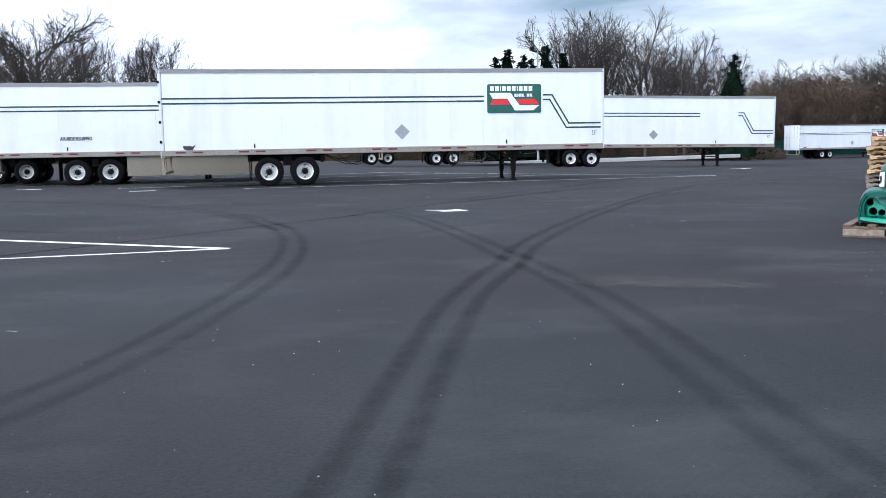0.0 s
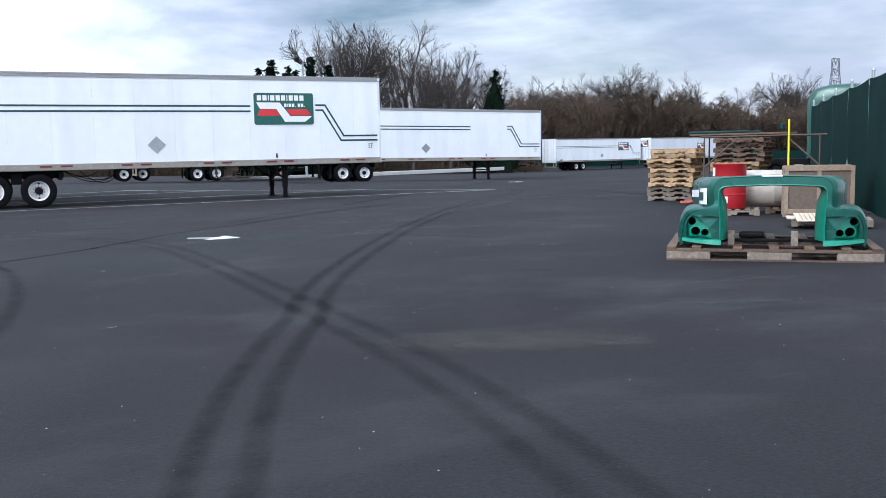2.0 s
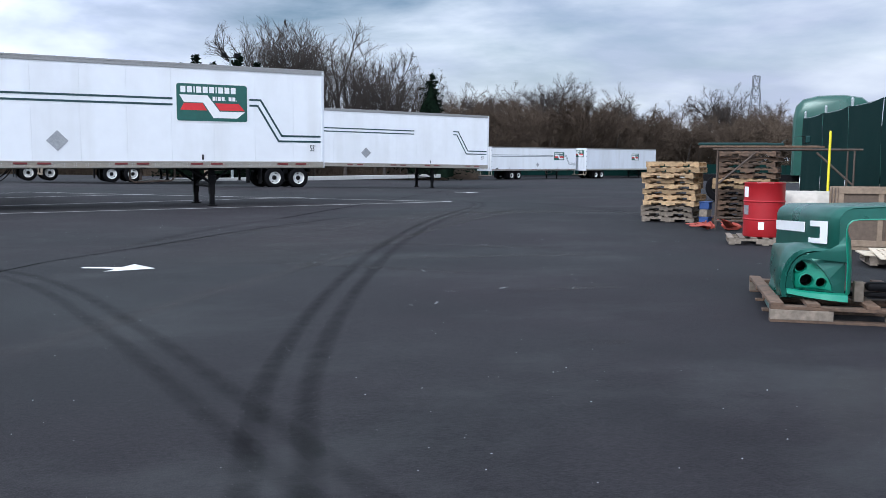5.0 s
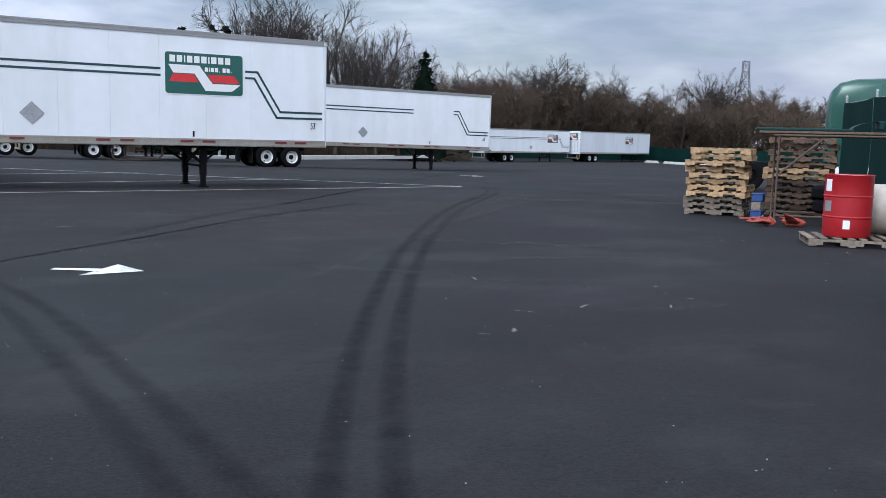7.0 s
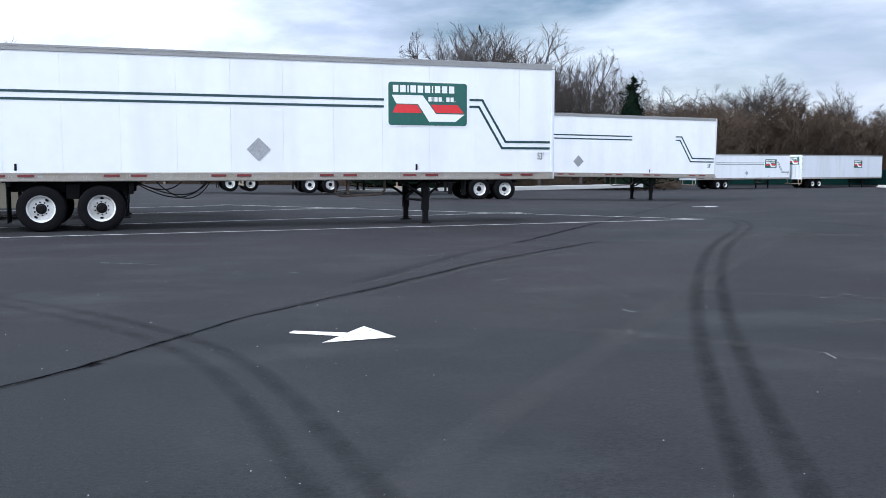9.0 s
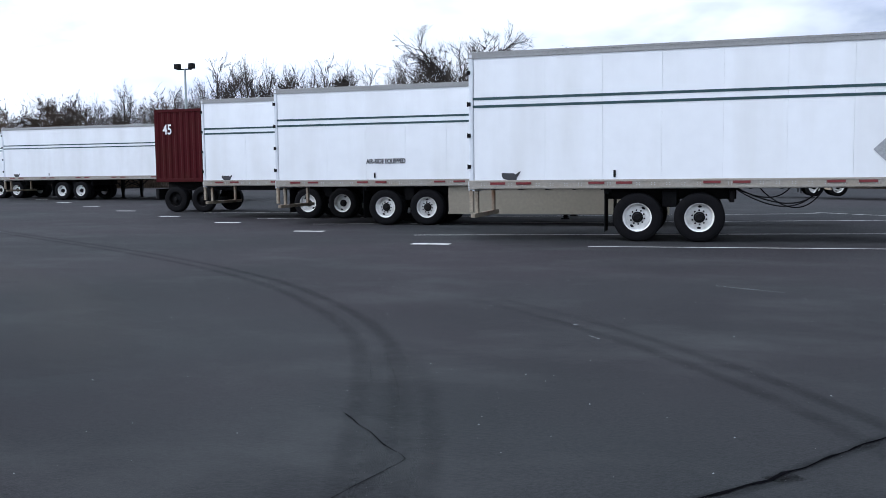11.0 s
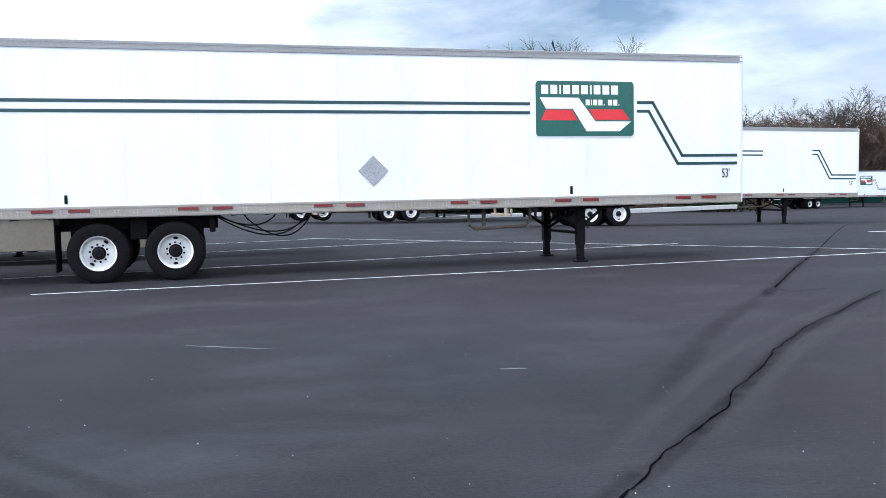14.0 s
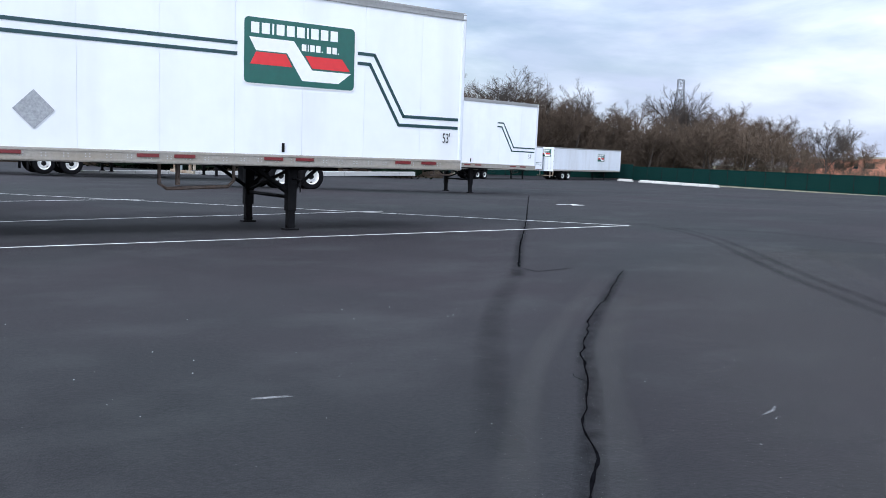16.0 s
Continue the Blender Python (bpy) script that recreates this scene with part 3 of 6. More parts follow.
tracks([(1.0, -29.8), (2.6, -27.2), (3.4, -24.8), (4.1, -21.5), (4.2, -17.9), (3.5, -14.4), (2.6, -12.1)], material=FAINT, label="curved tyre marks on asphalt")
tracks([(4.2, -17.2), (3.35, -14.5), (2.65, -12.6), (1.8, -10.95), (-0.1, -8.6), (-2.15, -6.75), (-5.2, -4.5), (-11.3, -0.6), (-34, 13.6)])
ribbon("tar_patch", [(-7.2, -10.6), (-5.7, -9.95), (-4.4, -8.6)], 0.25, FAINT, "faded dark tar smear on asphalt", "tar strip", 0.004)
tracks([(20.0, -1.0), (22.5, -2.5), (22.0, -7.0), (20.5, -10.0)], material=FAINT, label="faint tyre marks on asphalt")
ribbon("tar_patch", [(0.5, -16.4), (-1.97, -14.64)], 0.15, SEAL, "dark tar patch strip on asphalt", "tar strip", 0.004)
ribbon("tar_patch", [(-1.97, -14.64), (-8.2, -10.5)], 0.2, FAINT, "faded tar strip on asphalt", "tar strip", 0.004)
ribbon("dust_stain", [(6.9, -23.65), (7.5, -23.9), (8.1, -24.2), (8.7, -24.65)], lambda t: 0.12 + 1.0 * math.sin(math.pi * t) ** 0.6, PUDDLE, "pale dried puddle stain on asphalt", "stain", 0.0028, step=0.15)
ribbon("dust_stain", [(7.3, -24.0), (7.9, -24.25), (8.4, -24.55)], lambda t: 0.05 + 0.4 * math.sin(math.pi * t), PUDDLE, "reddish middle of a dried puddle stain", "stain", 0.0034, step=0.15)
ribbon("dust_stain", [(-1.9, -14.4), (-1.3, -14.1)], 0.22, PALE, "pale scuff on asphalt", "stain", 0.0048)
ribbon("dust_stain", [(13.5, -22.5), (11.0, -22.2), (9.6, -23.2)], 0.5, PALE, "pale dusty scuff on asphalt", "stain", 0.0028)
ribbon("dust_stain", [(5.2, -19.6), (6.9, -17.7), (8.0, -16.55), (10.06, -14.5), (14.3, -10.2), (19.9, -5.1)], 0.34, PALE, "pale dusty track on asphalt", "stain", 0.0028)
ribbon("dust_stain", [(0.5, -13.5), (-3.0, -9.5), (-9.0, -5.5)], 1.3, PALE, "wide pale dusty streak on asphalt", "stain", 0.0028)
ribbon("dust_stain", [(17.5, -5.5), (20.5, -6.5), (23.5, -9.0)], 1.2, PALE, "wide pale dusty streak on asphalt", "stain", 0.0028)
ribbon("scratch", [(5.2, -7.1), (6.08, -7.67)], 0.05, CHALK, "thin white scrape on asphalt", "scrape", 0.004)
ribbon("scratch", [(7.72, -9.26), (7.95, -9.32)], 0.06, CHALK, "short white scrape on asphalt", "scrape", 0.004)

ribbon("dust_stain", [(8.6, -14.2), (11.5, -10.8), (15.0, -7.6), (20.0, -5.0)], 3.4, PALE, "wide pale dusty drift on asphalt", "stain", 0.0018)

# small pale scuffs, mostly towards the fence
rs = random.Random(31)
for k in range(30):
    x, y = (rs.uniform(9.5, 17.5), rs.uniform(-19, -12)) if k < 22 else (rs.uniform(2, 13), rs.uniform(-25, -8))
    a, bend, ln = rs.uniform(0, 6.28), rs.uniform(-0.9, 0.9), rs.uniform(0.04, 0.15)
    p1 = (x + ln * math.cos(a), y + ln * math.sin(a))
    p2 = (p1[0] + ln * 0.7 * math.cos(a + bend), p1[1] + ln * 0.7 * math.sin(a + bend))
    ribbon("scuff", [(x, y), p1, p2], rs.uniform(0.02, 0.045), CHALK, "small pale scuff on asphalt", "scuff", 0.005, step=0.1, group="scuffs")
for x, y, dx, dy, w in ((12.2, -21.6, -2.3, 1.3, 0.22), (14.5, -15.5, -3.4, 1.0, 0.45), (13.4, -18.2, -2.4, 0.4, 0.3), (11.5, -16.5, -2.0, 2.2, 0.35), (12.0, -12.6, 2.4, -1.8, 0.4), (9.8, -23.3, 1.9, -0.9, 0.2)):
    ribbon("dust_stain", [(x, y), (x + dx * 0.5, y + dy * 0.5 + 0.1), (x + dx, y + dy)], w, PALE, "pale dusty scuff on asphalt", "stain", 0.003)

# loose grit
rg = random.Random(9)
g = Geo()
for _ in range(1500):
    x, y = rg.uniform(-2, 17), rg.uniform(-30.5, -6)
    s = rg.choice((0.002, 0.0025, 0.003, 0.004, 0.006))
    n = len(g.v)
    z = level(x, y)
    g.v += [(x + s * rg.uniform(0.7, 1.5), y, z), (x - s * 0.6, y + s * rg.uniform(0.7, 1.4), z), (x - s * 0.6, y - s, z), (x, y, z + s * 0.8)]
    g.f += [(n, n + 1, n + 3), (n + 1, n + 2, n + 3), (n + 2, n, n + 3)]
solo("grit", g, PLACARD, "pale loose grit scattered on asphalt", "grit", "stuff")


# ---- semi-trailers ----
W = 2.59
MESHES = {}


def kept(key, make, material, smooth=False):
    if key not in MESHES:
        MESHES[key] = make().mesh(key[0], material, smooth)
    return MESHES[key]


def shared(name, key, make, material, parent, m=None, label="", smooth=False):
    ob = new(name, kept((name, *key), make, material, smooth))
    ob.parent = parent
    if m:
        ob.matrix_local = m
    if label:
        ob["label"] = label
    return ob


def tyre_geo():
    return Geo().lathe([(0.29, 0.0), (0.40, -0.012), (0.475, -0.004), (0.508, 0.02), (0.515, 0.05), (0.515, 0.075), (0.505, 0.08), (0.505, 0.09), (0.515, 0.095),
                        (0.515, 0.16), (0.505, 0.165), (0.505, 0.175), (0.515, 0.18), (0.515, 0.22), (0.50, 0.25), (0.40, 0.262), (0.29, 0.25)], (0, 0, 0), seg=36)


def rim_geo(deep):
    return Geo().lathe([(0.292, 0.0), (0.302, -0.008), (0.288, 0.0), (0.278, 0.02), (0.27, 0.05 + deep), (0.262, 0.075 + deep), (0.215, 0.066 + deep), (0.185, 0.045 + deep),
                        (0.165, 0.034 + deep), (0.12, 0.032 + deep), (0.0, 0.032 + deep)], (0, 0, 0), seg=32)


def hub_geo(deep):
    return Geo().lathe([(0.0, -0.085), (0.06, -0.085), (0.078, -0.07), (0.085, 0.0), (0.105, 0.01), (0.118, 0.03), (0.118, 0.045)], (0, deep, 0), seg=18)


def hole_geo(deep):
    """An oval hand hole in the rim's dish."""
    g, n = Geo(), 14
    for h in (0.07, 0.052):
        for i in range(n):
            t = 2 * math.pi * i / n
            g.v.append((0.222 + 0.024 * math.cos(t), h + deep - 0.006 + 0.4 * 0.024 * math.cos(t), 0.043 * math.sin(t)))
    g.f = [tuple(range(n)), tuple(range(2 * n - 1, n - 1, -1))] + [(i, (i + 1) % n, n + (i + 1) % n, n + i) for i in range(n)]
    return g


def wheel(parent, x, y, z, flip=False, deep=0.06, dark=False, nuts=False, turn=0.0):
    w = shared("wheel", (), tyre_geo, RUBBER, parent, pose(x, y, z, 0, 0, 180 if flip else 0) @ pose(0, 0, 0, 0, turn, 0), "black truck tyre on a white steel rim", True)
    if dark:
        shared("rim", (deep, "dark"), lambda: rim_geo(deep), BLACK, w, None, "black steel rim", True)
    else:
        shared("rim", (deep,), lambda: rim_geo(deep), RIM, w, None, "white painted steel rim", True)
    shared("hub", (deep,), lambda: hub_geo(deep), BLACK, w, None, "dark greasy hub", True)
    for a in (40, 220):
        shared("hand_hole", (deep,), lambda: hole_geo(deep), BLACK, w, pose(0, 0, 0, 0, a, 0))
    if nuts:
        for k in range(10):
            shared("lug_nut", (deep,), lambda: Geo().tube((0.148, 0.05 + deep, 0), (0.148, 0.002 + deep, 0), 0.02, seg=6), BLACK, w, pose(0, 0, 0, 0, 36 * k, 0), "dark lug nut")
    return w


def sign_parts(parent, m, w=2.06, h=1.06, town=False):
    """Company sign: green plate, white and red slanted bands, white lettering."""
    def rounded(a, y0, y1, r=0.075):
        out = []
        for cx, cz, d0 in ((w + a - r, h + a - r, 0), (r - a, h + a - r, 90), (r - a, r - a, 180), (w + a - r, r - a, 270)):
            out += [(cx + r * math.cos(radians(d0 + 18 * i)), cz + r * math.sin(radians(d0 + 18 * i))) for i in range(6)]
        gg, n = Geo(), len(out)
        gg.v = [(x, y0, z) for x, z in out] + [(x, y1, z) for x, z in out]
        gg.f = [tuple(range(n)), tuple(range(2 * n - 1, n - 1, -1))] + [(i, (i + 1) % n, n + (i + 1) % n, n + i) for i in range(n)]
        return gg
    plate = part("sign", rounded(0, -0.012, 0), GREEN, parent, "dark green company sign with white and red bands")
    plate.matrix_local = m
    if w > 1.5:
        part("sign_border", rounded(0.025, -0.007, -0.001, 0.1), SIGNWHITE, plate)

    def poly(name, pts, material):
        g = Geo()
        n = len(pts)
        g.v = [(x * w, -0.015, z * h) for x, z in pts] + [(x * w, -0.011, z * h) for x, z in pts]
        g.f = [tuple(range(n)), tuple(range(2 * n - 1, n - 1, -1))] + [(i, (i + 1) % n, n + (i + 1) % n, n + i) for i in range(n)]
        part(name, g, material, plate)
    lo = 0.14 if town else 0.0
    def s(z):
        return lo + z * (1 - lo)
    poly("white_band", [(0.04, s(0.70)), (0.43, s(0.70)), (0.60, s(0.27)), (0.97, s(0.27)), (0.85, s(0.09)), (0.51, s(0.09)), (0.37, s(0.50)), (0.10, s(0.50))], SIGNWHITE)
    poly("red_band", [(0.10, s(0.48)), (0.36, s(0.48)), (0.42, s(0.29)), (0.05, s(0.29))], RED)
    poly("red_band", [(0.535, s(0.49)), (0.88, s(0.49)), (0.96, s(0.30)), (0.60, s(0.30))], RED)
    wordmark("XXIXXXIXXX", 0.165 * h * (1 - lo), 0.80 * w, pose(0.445 * w, -0.0135, s(0.845) * h, 90), SIGNWHITE, plate)
    wordmark("XIXX. XX.", 0.105 * h, 0.36 * w, pose(0.675 * w, -0.0135, s(0.615) * h, 90), SIGNWHITE, plate)
    if town:
        lettering("lettering", "TACOMA, WA", 0.15 * h / 1.06, pose(0.5 * w, -0.016, 0.10 * h, 90), SIGNWHITE, plate, squeeze=w / 2.06 * 1.1, bold=0.003)
    return plate


def stripe_parts(parent, L, runs):
    for pts in runs:
        g = Geo()
        t = 0.028
        for (x0, z0), (x1, z1) in zip(pts, pts[1:]):
            d = Vector((x1 - x0, z1 - z0)).normalized()
            nx, nz = -d.y * t, d.x * t
            ex, ez = d.x * t * 0.6, d.y * t * 0.6
            a = [(x0 - ex + nx, z0 - ez + nz), (x0 - ex - nx, z0 - ez - nz), (x1 + ex - nx, z1 + ez - nz), (x1 + ex + nx, z1 + ez + nz)]
            n = len(g.v)
            g.v += [(x, -0.0075, z) for x, z in a] + [(x, 0.002, z) for x, z in a]
            g.f += [(n, n + 1, n + 2, n + 3)] + [(n + i, n + (i + 1) % 4, n + 4 + (i + 1) % 4, n + 4 + i) for i in range(4)]
        part("stripe", g, STRIPE, parent, "dark green painted stripe")


FULL = [[(0.12, 3.10), (11.5, 3.10)], [(0.12, 2.93), (11.5, 2.93)],
        [(13.78, 3.14), (14.11, 3.14), (14.76, 2.09), (16.0, 2.09)], [(13.78, 2.97), (14.02, 2.97), (14.66, 1.93), (16.0, 1.93)]]
PLAIN = [[(0.12, 3.10), (15.9, 3.10)], [(0.12, 2.93), (15.9, 2.93)]]


def trailer(m, label, L=16.15, H=4.11, sign=False, runs=PLAIN, hub=3.67, leg=12.7, front=None, rear_logo=False, words=(), skirt=False,
            hoses=False, emblem=False, paint=WHITE, legs=True, rail=RAIL, detail=True, floor=1.12, blank=False, nuts=False):
    t = empty("semi_trailer", m, label, "trailer", "parked semi-trailers")
    F0, F1, T0 = floor, floor + 0.2, H - 0.14
    # side panels with open seams
    xs = [0.14] + [0.5 + 1.22 * k for k in range(1, 40) if 0.5 + 1.22 * k < L - 0.5] + [L - 0.10]
    for a, b in zip(xs, xs[1:]):
        key = (round(b - a, 3), H, floor, paint.name)
        def make(a=a, b=b):
            g = Geo().soft_box(0.0012, b - a - 0.0012, 0, 0.03, F1 - 0.03, T0 + 0.02, 0.0015)
            return g
        shared("panel", key, make, paint, t, pose(a, 0, 0))
        shared("panel", key, make, paint, t, pose(a, W - 0.03, 0))
    shared("lining", (L, H, floor), lambda: Geo().box(0.14, L - 0.1, 0.028, 0.05, F1 - 0.03, T0).box(0.14, L - 0.1, W - 0.05, W - 0.028, F1 - 0.03, T0), ALU, t)
    shared("roof", (L, H), lambda: Geo().soft_box(0.03, L - 0.03, 0.02, W - 0.02, H - 0.03, H - 0.003, 0.01), ALU, t)
    for y in (-0.012, W - 0.05):
        shared("top_rail", (L, H), lambda: Geo().soft_box(0.02, L - 0.02, 0, 0.062, T0, H, 0.012).box(0.02, L - 0.02, -0.006, 0.0, T0, T0 + 0.025).box(0.02, L - 0.02, -0.005, 0.0, H - 0.05, H - 0.035), TOPRAIL, t, pose(0, y, 0), "weathered grey top rail")
        shared("bottom_rail", (L, floor), lambda: Geo().soft_box(0.02, L - 0.04, 0, 0.07, F0, F1, 0.008).box(0.1, L - 0.06, -0.012, 0, F0 + 0.02, F0 + 0.05).box(0.1, L - 0.06, -0.008, 0, F1 - 0.04, F1 - 0.02), rail, t, pose(0, -0.02 if y < 0 else W - 0.05, 0), "stained aluminium bottom rail")
    for x in (0.02, L - 0.11):
        for y in (-0.014, W - 0.08):
            shared("corner_post", (H, floor), lambda: Geo().soft_box(0, 0.11, 0, 0.1, F0, H, 0.03), TOPRAIL if x > 1 else OFFWHITE, t, pose(x, y, 0))
    shared("floor", (L, floor), lambda: Geo().box(0.05, L - 0.05, 0.05, W - 0.05, F0 + 0.08, F0 + 0.14), BLACK, t)
    def beams():
        g = Geo()
        x = 0.5
        while x < L - 0.4:
            g.box(x, x + 0.05, 0.06, W - 0.06, F0 - 0.02, F0 + 0.08)
            x += 0.6 if detail else 1.2
        return g
    shared("underframe", (L, floor, detail), beams, BLACK, t)["kind"] = "stuff"
    # front wall
    fw = part("front_wall", Geo().soft_box(L - 0.06, L, 0.06, W - 0.06, F0, H - 0.02, 0.01), DARKGREEN if front == "green" else (OFFWHITE if front else paint), t,
              "dark green front wall" if front == "green" else "")
    # rear doors
    for y0 in (0.08, W / 2 + 0.005):
        d = shared("rear_door", (H, floor, paint.name), lambda: Geo().soft_box(0.0, 0.05, 0, W / 2 - 0.085, F1 - 0.02, T0, 0.008), paint, t, pose(0.01, y0, 0), "white swing door")
        def rods():
            g = Geo()
            for y in (0.3, 0.8):
                g.tube((-0.03, y, F1), (-0.03, y, T0 - 0.05), 0.017)
                for z in (F1 + 0.1, (F1 + T0) / 2, T0 - 0.15):
                    g.box(-0.045, 0.0, y - 0.04, y + 0.04, z - 0.03, z + 0.03)
            return g
        shared("lock_rod", (H, floor), rods, ALU, d)
    shared("rear_sill", (floor,), lambda: Geo().soft_box(0, 0.14, 0, W, F0 - 0.04, F1 - 0.02, 0.01), OFFWHITE, t)
    shared("rear_header", (H,), lambda: Geo().soft_box(0, 0.14, 0.0, W, T0, H, 0.01), OFFWHITE, t)
    for k in range(4):
        z = F1 + 0.3 + k * (T0 - F1 - 0.6) / 3
        shared("hinge", (), lambda: Geo().soft_box(-0.02, 0.05, -0.015, 0.02, -0.045, 0.045, 0.006).tube((-0.02, -0.012, -0.055), (-0.02, -0.012, 0.055), 0.012), BLACK, t, pose(0.02, -0.012, z))
    # rear guard
    shared("underride_guard", (floor,), lambda: Geo().soft_box(0.02, 0.12, 0.1, W - 0.1, 0.48, 0.58, 0.01).soft_box(0.03, 0.11, 0.45, 0.55, 0.5, F0, 0.01).soft_box(0.03, 0.11, W - 0.55, W - 0.45, 0.5, F0, 0.01)
           .soft_box(0.02, 0.1, 0.0, 0.1, F0 - 0.5, F0, 0.01), RUSTY, t, None, "rust-streaked rear guard")
    # running gear
    for x in (hub, hub + 1.26):
        shared("axle", (), lambda: Geo().tube((0, 0.25, 0), (0, W - 0.25, 0), 0.065).soft_box(-0.25, 0.25, 0.55, 0.68, -0.08, 0.3, 0.02).soft_box(-0.25, 0.25, W - 0.68, W - 0.55, -0.08, 0.3, 0.02), BLACK, t, pose(x, 0, 0.515))
        wheel(t, x, 0.03, 0.515, nuts=nuts, turn=x * 47 % 90)
        wheel(t, x, 0.35, 0.515, deep=0.1)
        wheel(t, x, W - 0.03, 0.515, True)
        wheel(t, x, W - 0.35, 0.515, True, deep=0.1)
    shared("bogie_frame", (floor,), lambda: Geo().soft_box(-0.75, 2.0, 0.62, 0.75, F0 - 0.24, F0 + 0.01, 0.01).soft_box(-0.75, 2.0, W - 0.75, W - 0.62, F0 - 0.24, F0 + 0.01, 0.01)
           .soft_box(0.5, 0.8, 0.3, W - 0.3, F0 - 0.4, F0 - 0.05, 0.02).soft_box(-0.7, -0.6, 0.1, W - 0.1, F0 - 0.12, F0, 0.01).soft_box(1.85, 1.95, 0.2, W - 0.2, F0 - 0.3, F0 - 0.05, 0.02), BLACK, t, pose(hub, 0, 0))
    for y in (0.05, W - 0.65):
        shared("mud_flap", (floor,), lambda: Geo().soft_box(-0.01, 0.01, 0, 0.6, 0.2, F0 - 0.08, 0.004), RUBBER, t, pose(hub - 0.68, y, 0), "black rubber mud flap")
    if skirt:
        part("side_skirt", Geo().soft_box(hub + 1.9, hub + 8.0, 0.06, 0.1, 0.32, F0 + 0.02, 0.01), BEIGE, t, "beige side skirt panel")
    if legs:
        for y in (0.32, W - 0.45):
            shared("landing_leg", (floor,), lambda: Geo().soft_box(-0.085, 0.085, 0, 0.15, 0.34, F0 + 0.02, 0.008).soft_box(-0.065, 0.065, 0.015, 0.135, 0.03, 0.36, 0.006).soft_box(-0.13, 0.13, -0.03, 0.16, 0.0, 0.035, 0.008)
                   .tube((-0.09, 0.06, 0.07), (0.09, 0.06, 0.07), 0.02), BLACK, t, pose(leg, y, 0), "black landing gear leg with foot plate")
            shared("leg_brace", (floor,), lambda: Geo().tube((0.05, 0.06, 0.62), (-0.72, 0.06, F0), 0.034).tube((0.05, 0.06, 0.72), (0.55, 0.06, F0), 0.034).soft_box(-0.9, 0.9, 0.0, 0.1, F0 - 0.06, F0 + 0.02, 0.01), BLACK, t, pose(leg, y, 0))
        shared("cross_brace", (floor,), lambda: Geo().tube((0, 0.4, 0.62), (0, W - 0.4, F0 - 0.05), 0.034).tube((0, W - 0.4, 0.62), (0, 0.4, F0 - 0.05), 0.034).tube((0, 0.35, 0.58), (0, W - 0.35, 0.58), 0.034)
               .pipe([(0, 0.36, 0.9), (0, 0.08, 0.9), (0.02, 0.06, 0.9), (0.02, 0.06, 0.68)], 0.014), BLACK, t, pose(leg, 0, 0))
    if detail:
        # red reflectors in pairs, marker plates, tyre carrier
        for x in (0.5, 2.65, 5.0, 7.35, 9.9, 12.0, 14.6):
            if x > L - 1:
                continue
            for dx in (0, 0.58):
                shared("reflector", (), lambda: Geo().soft_box(0, 0.34, -0.012, 0.0, 0, 0.052, 0.003), REFL, t, pose(x + dx, -0.024, floor + 0.10), "dark red reflective strip")
        if L > 12:
            shared("tyre_carrier", (floor,), lambda: Geo().pipe([(0, 0.3, F0), (0, 0.3, 0.8), (0.12, 0.3, 0.72), (1.15, 0.3, 0.76), (1.25, 0.3, 0.86), (1.25, 0.3, F0)], 0.03).tube((0.3, 0.3, F0), (0.3, 0.3, 0.78), 0.04), RUST, t, pose(leg - 2.35, 0, 0), "bent tube spare tyre carrier")
        def rivets():
            g, x = Geo(), 0.3
            while x < L - 0.3:
                for dx in (0.0, 0.06):
                    for dz in (0.075, 0.115):
                        g.box(x + dx, x + dx + 0.014, -0.006, 0.0, F0 + dz, F0 + dz + 0.014)
                x += 0.305
            return g
        shared("rivets", (L, floor), rivets, ALU, t, pose(0, -0.021, 0))["kind"] = "stuff"
        for x in (3.2, 12.35):
            if x < L:
                shared("marker", (), lambda: Geo().soft_box(-0.025, 0.025, -0.012, 0, -0.075, 0.075, 0.004), BLACK, t, pose(x, -0.004, floor + 0.32))
    if sign:
        sign_parts(t, pose(11.63, -0.002, 2.48))
    if runs:
        stripe_parts(t, L, runs)
    if sign or blank:
        g = Geo()
        a = 0.28
        pts = [(a, 0), (0, a), (-a, 0), (0, -a)]
        g.v = [(x, -0.012, z) for x, z in pts] + [(x, -0.002, z) for x, z in pts]
        g.f = [(0, 1, 2, 3)] + [(i, (i + 1) % 4, 4 + (i + 1) % 4, 4 + i) for i in range(4)]
        p = part("placard", g, PLACARD, t, "grey metal diamond placard holder")
        p.matrix_local = pose(8.45, 0, 1.86)
        lettering("lettering", "53'", 0.26, pose(15.75, -0.008, 1.72, 90), LETTER, t, squeeze=0.6)
    if hoses:
        for k, (x0, x1, xm, sag) in enumerate(((5.6, 7.25, 6.75, 0.40), (5.65, 7.3, 6.85, 0.34), (5.6, 6.7, 6.4, 0.22), (6.1, 7.35, 6.9, 0.43))):
            pts = []
            for q in range(19):
                f = q / 18
                x = (1 - f) ** 2 * x0 + 2 * f * (1 - f) * xm + f * f * x1
                pts.append((x, 0.2 + 0.04 * k, floor + 0.02 - sag * math.sin(math.pi * f) ** 0.8))
            part("air_hose", Geo().pipe(pts, 0.013, 7), BLACK, t, "black hanging hose")
    if emblem:
        g = Geo()
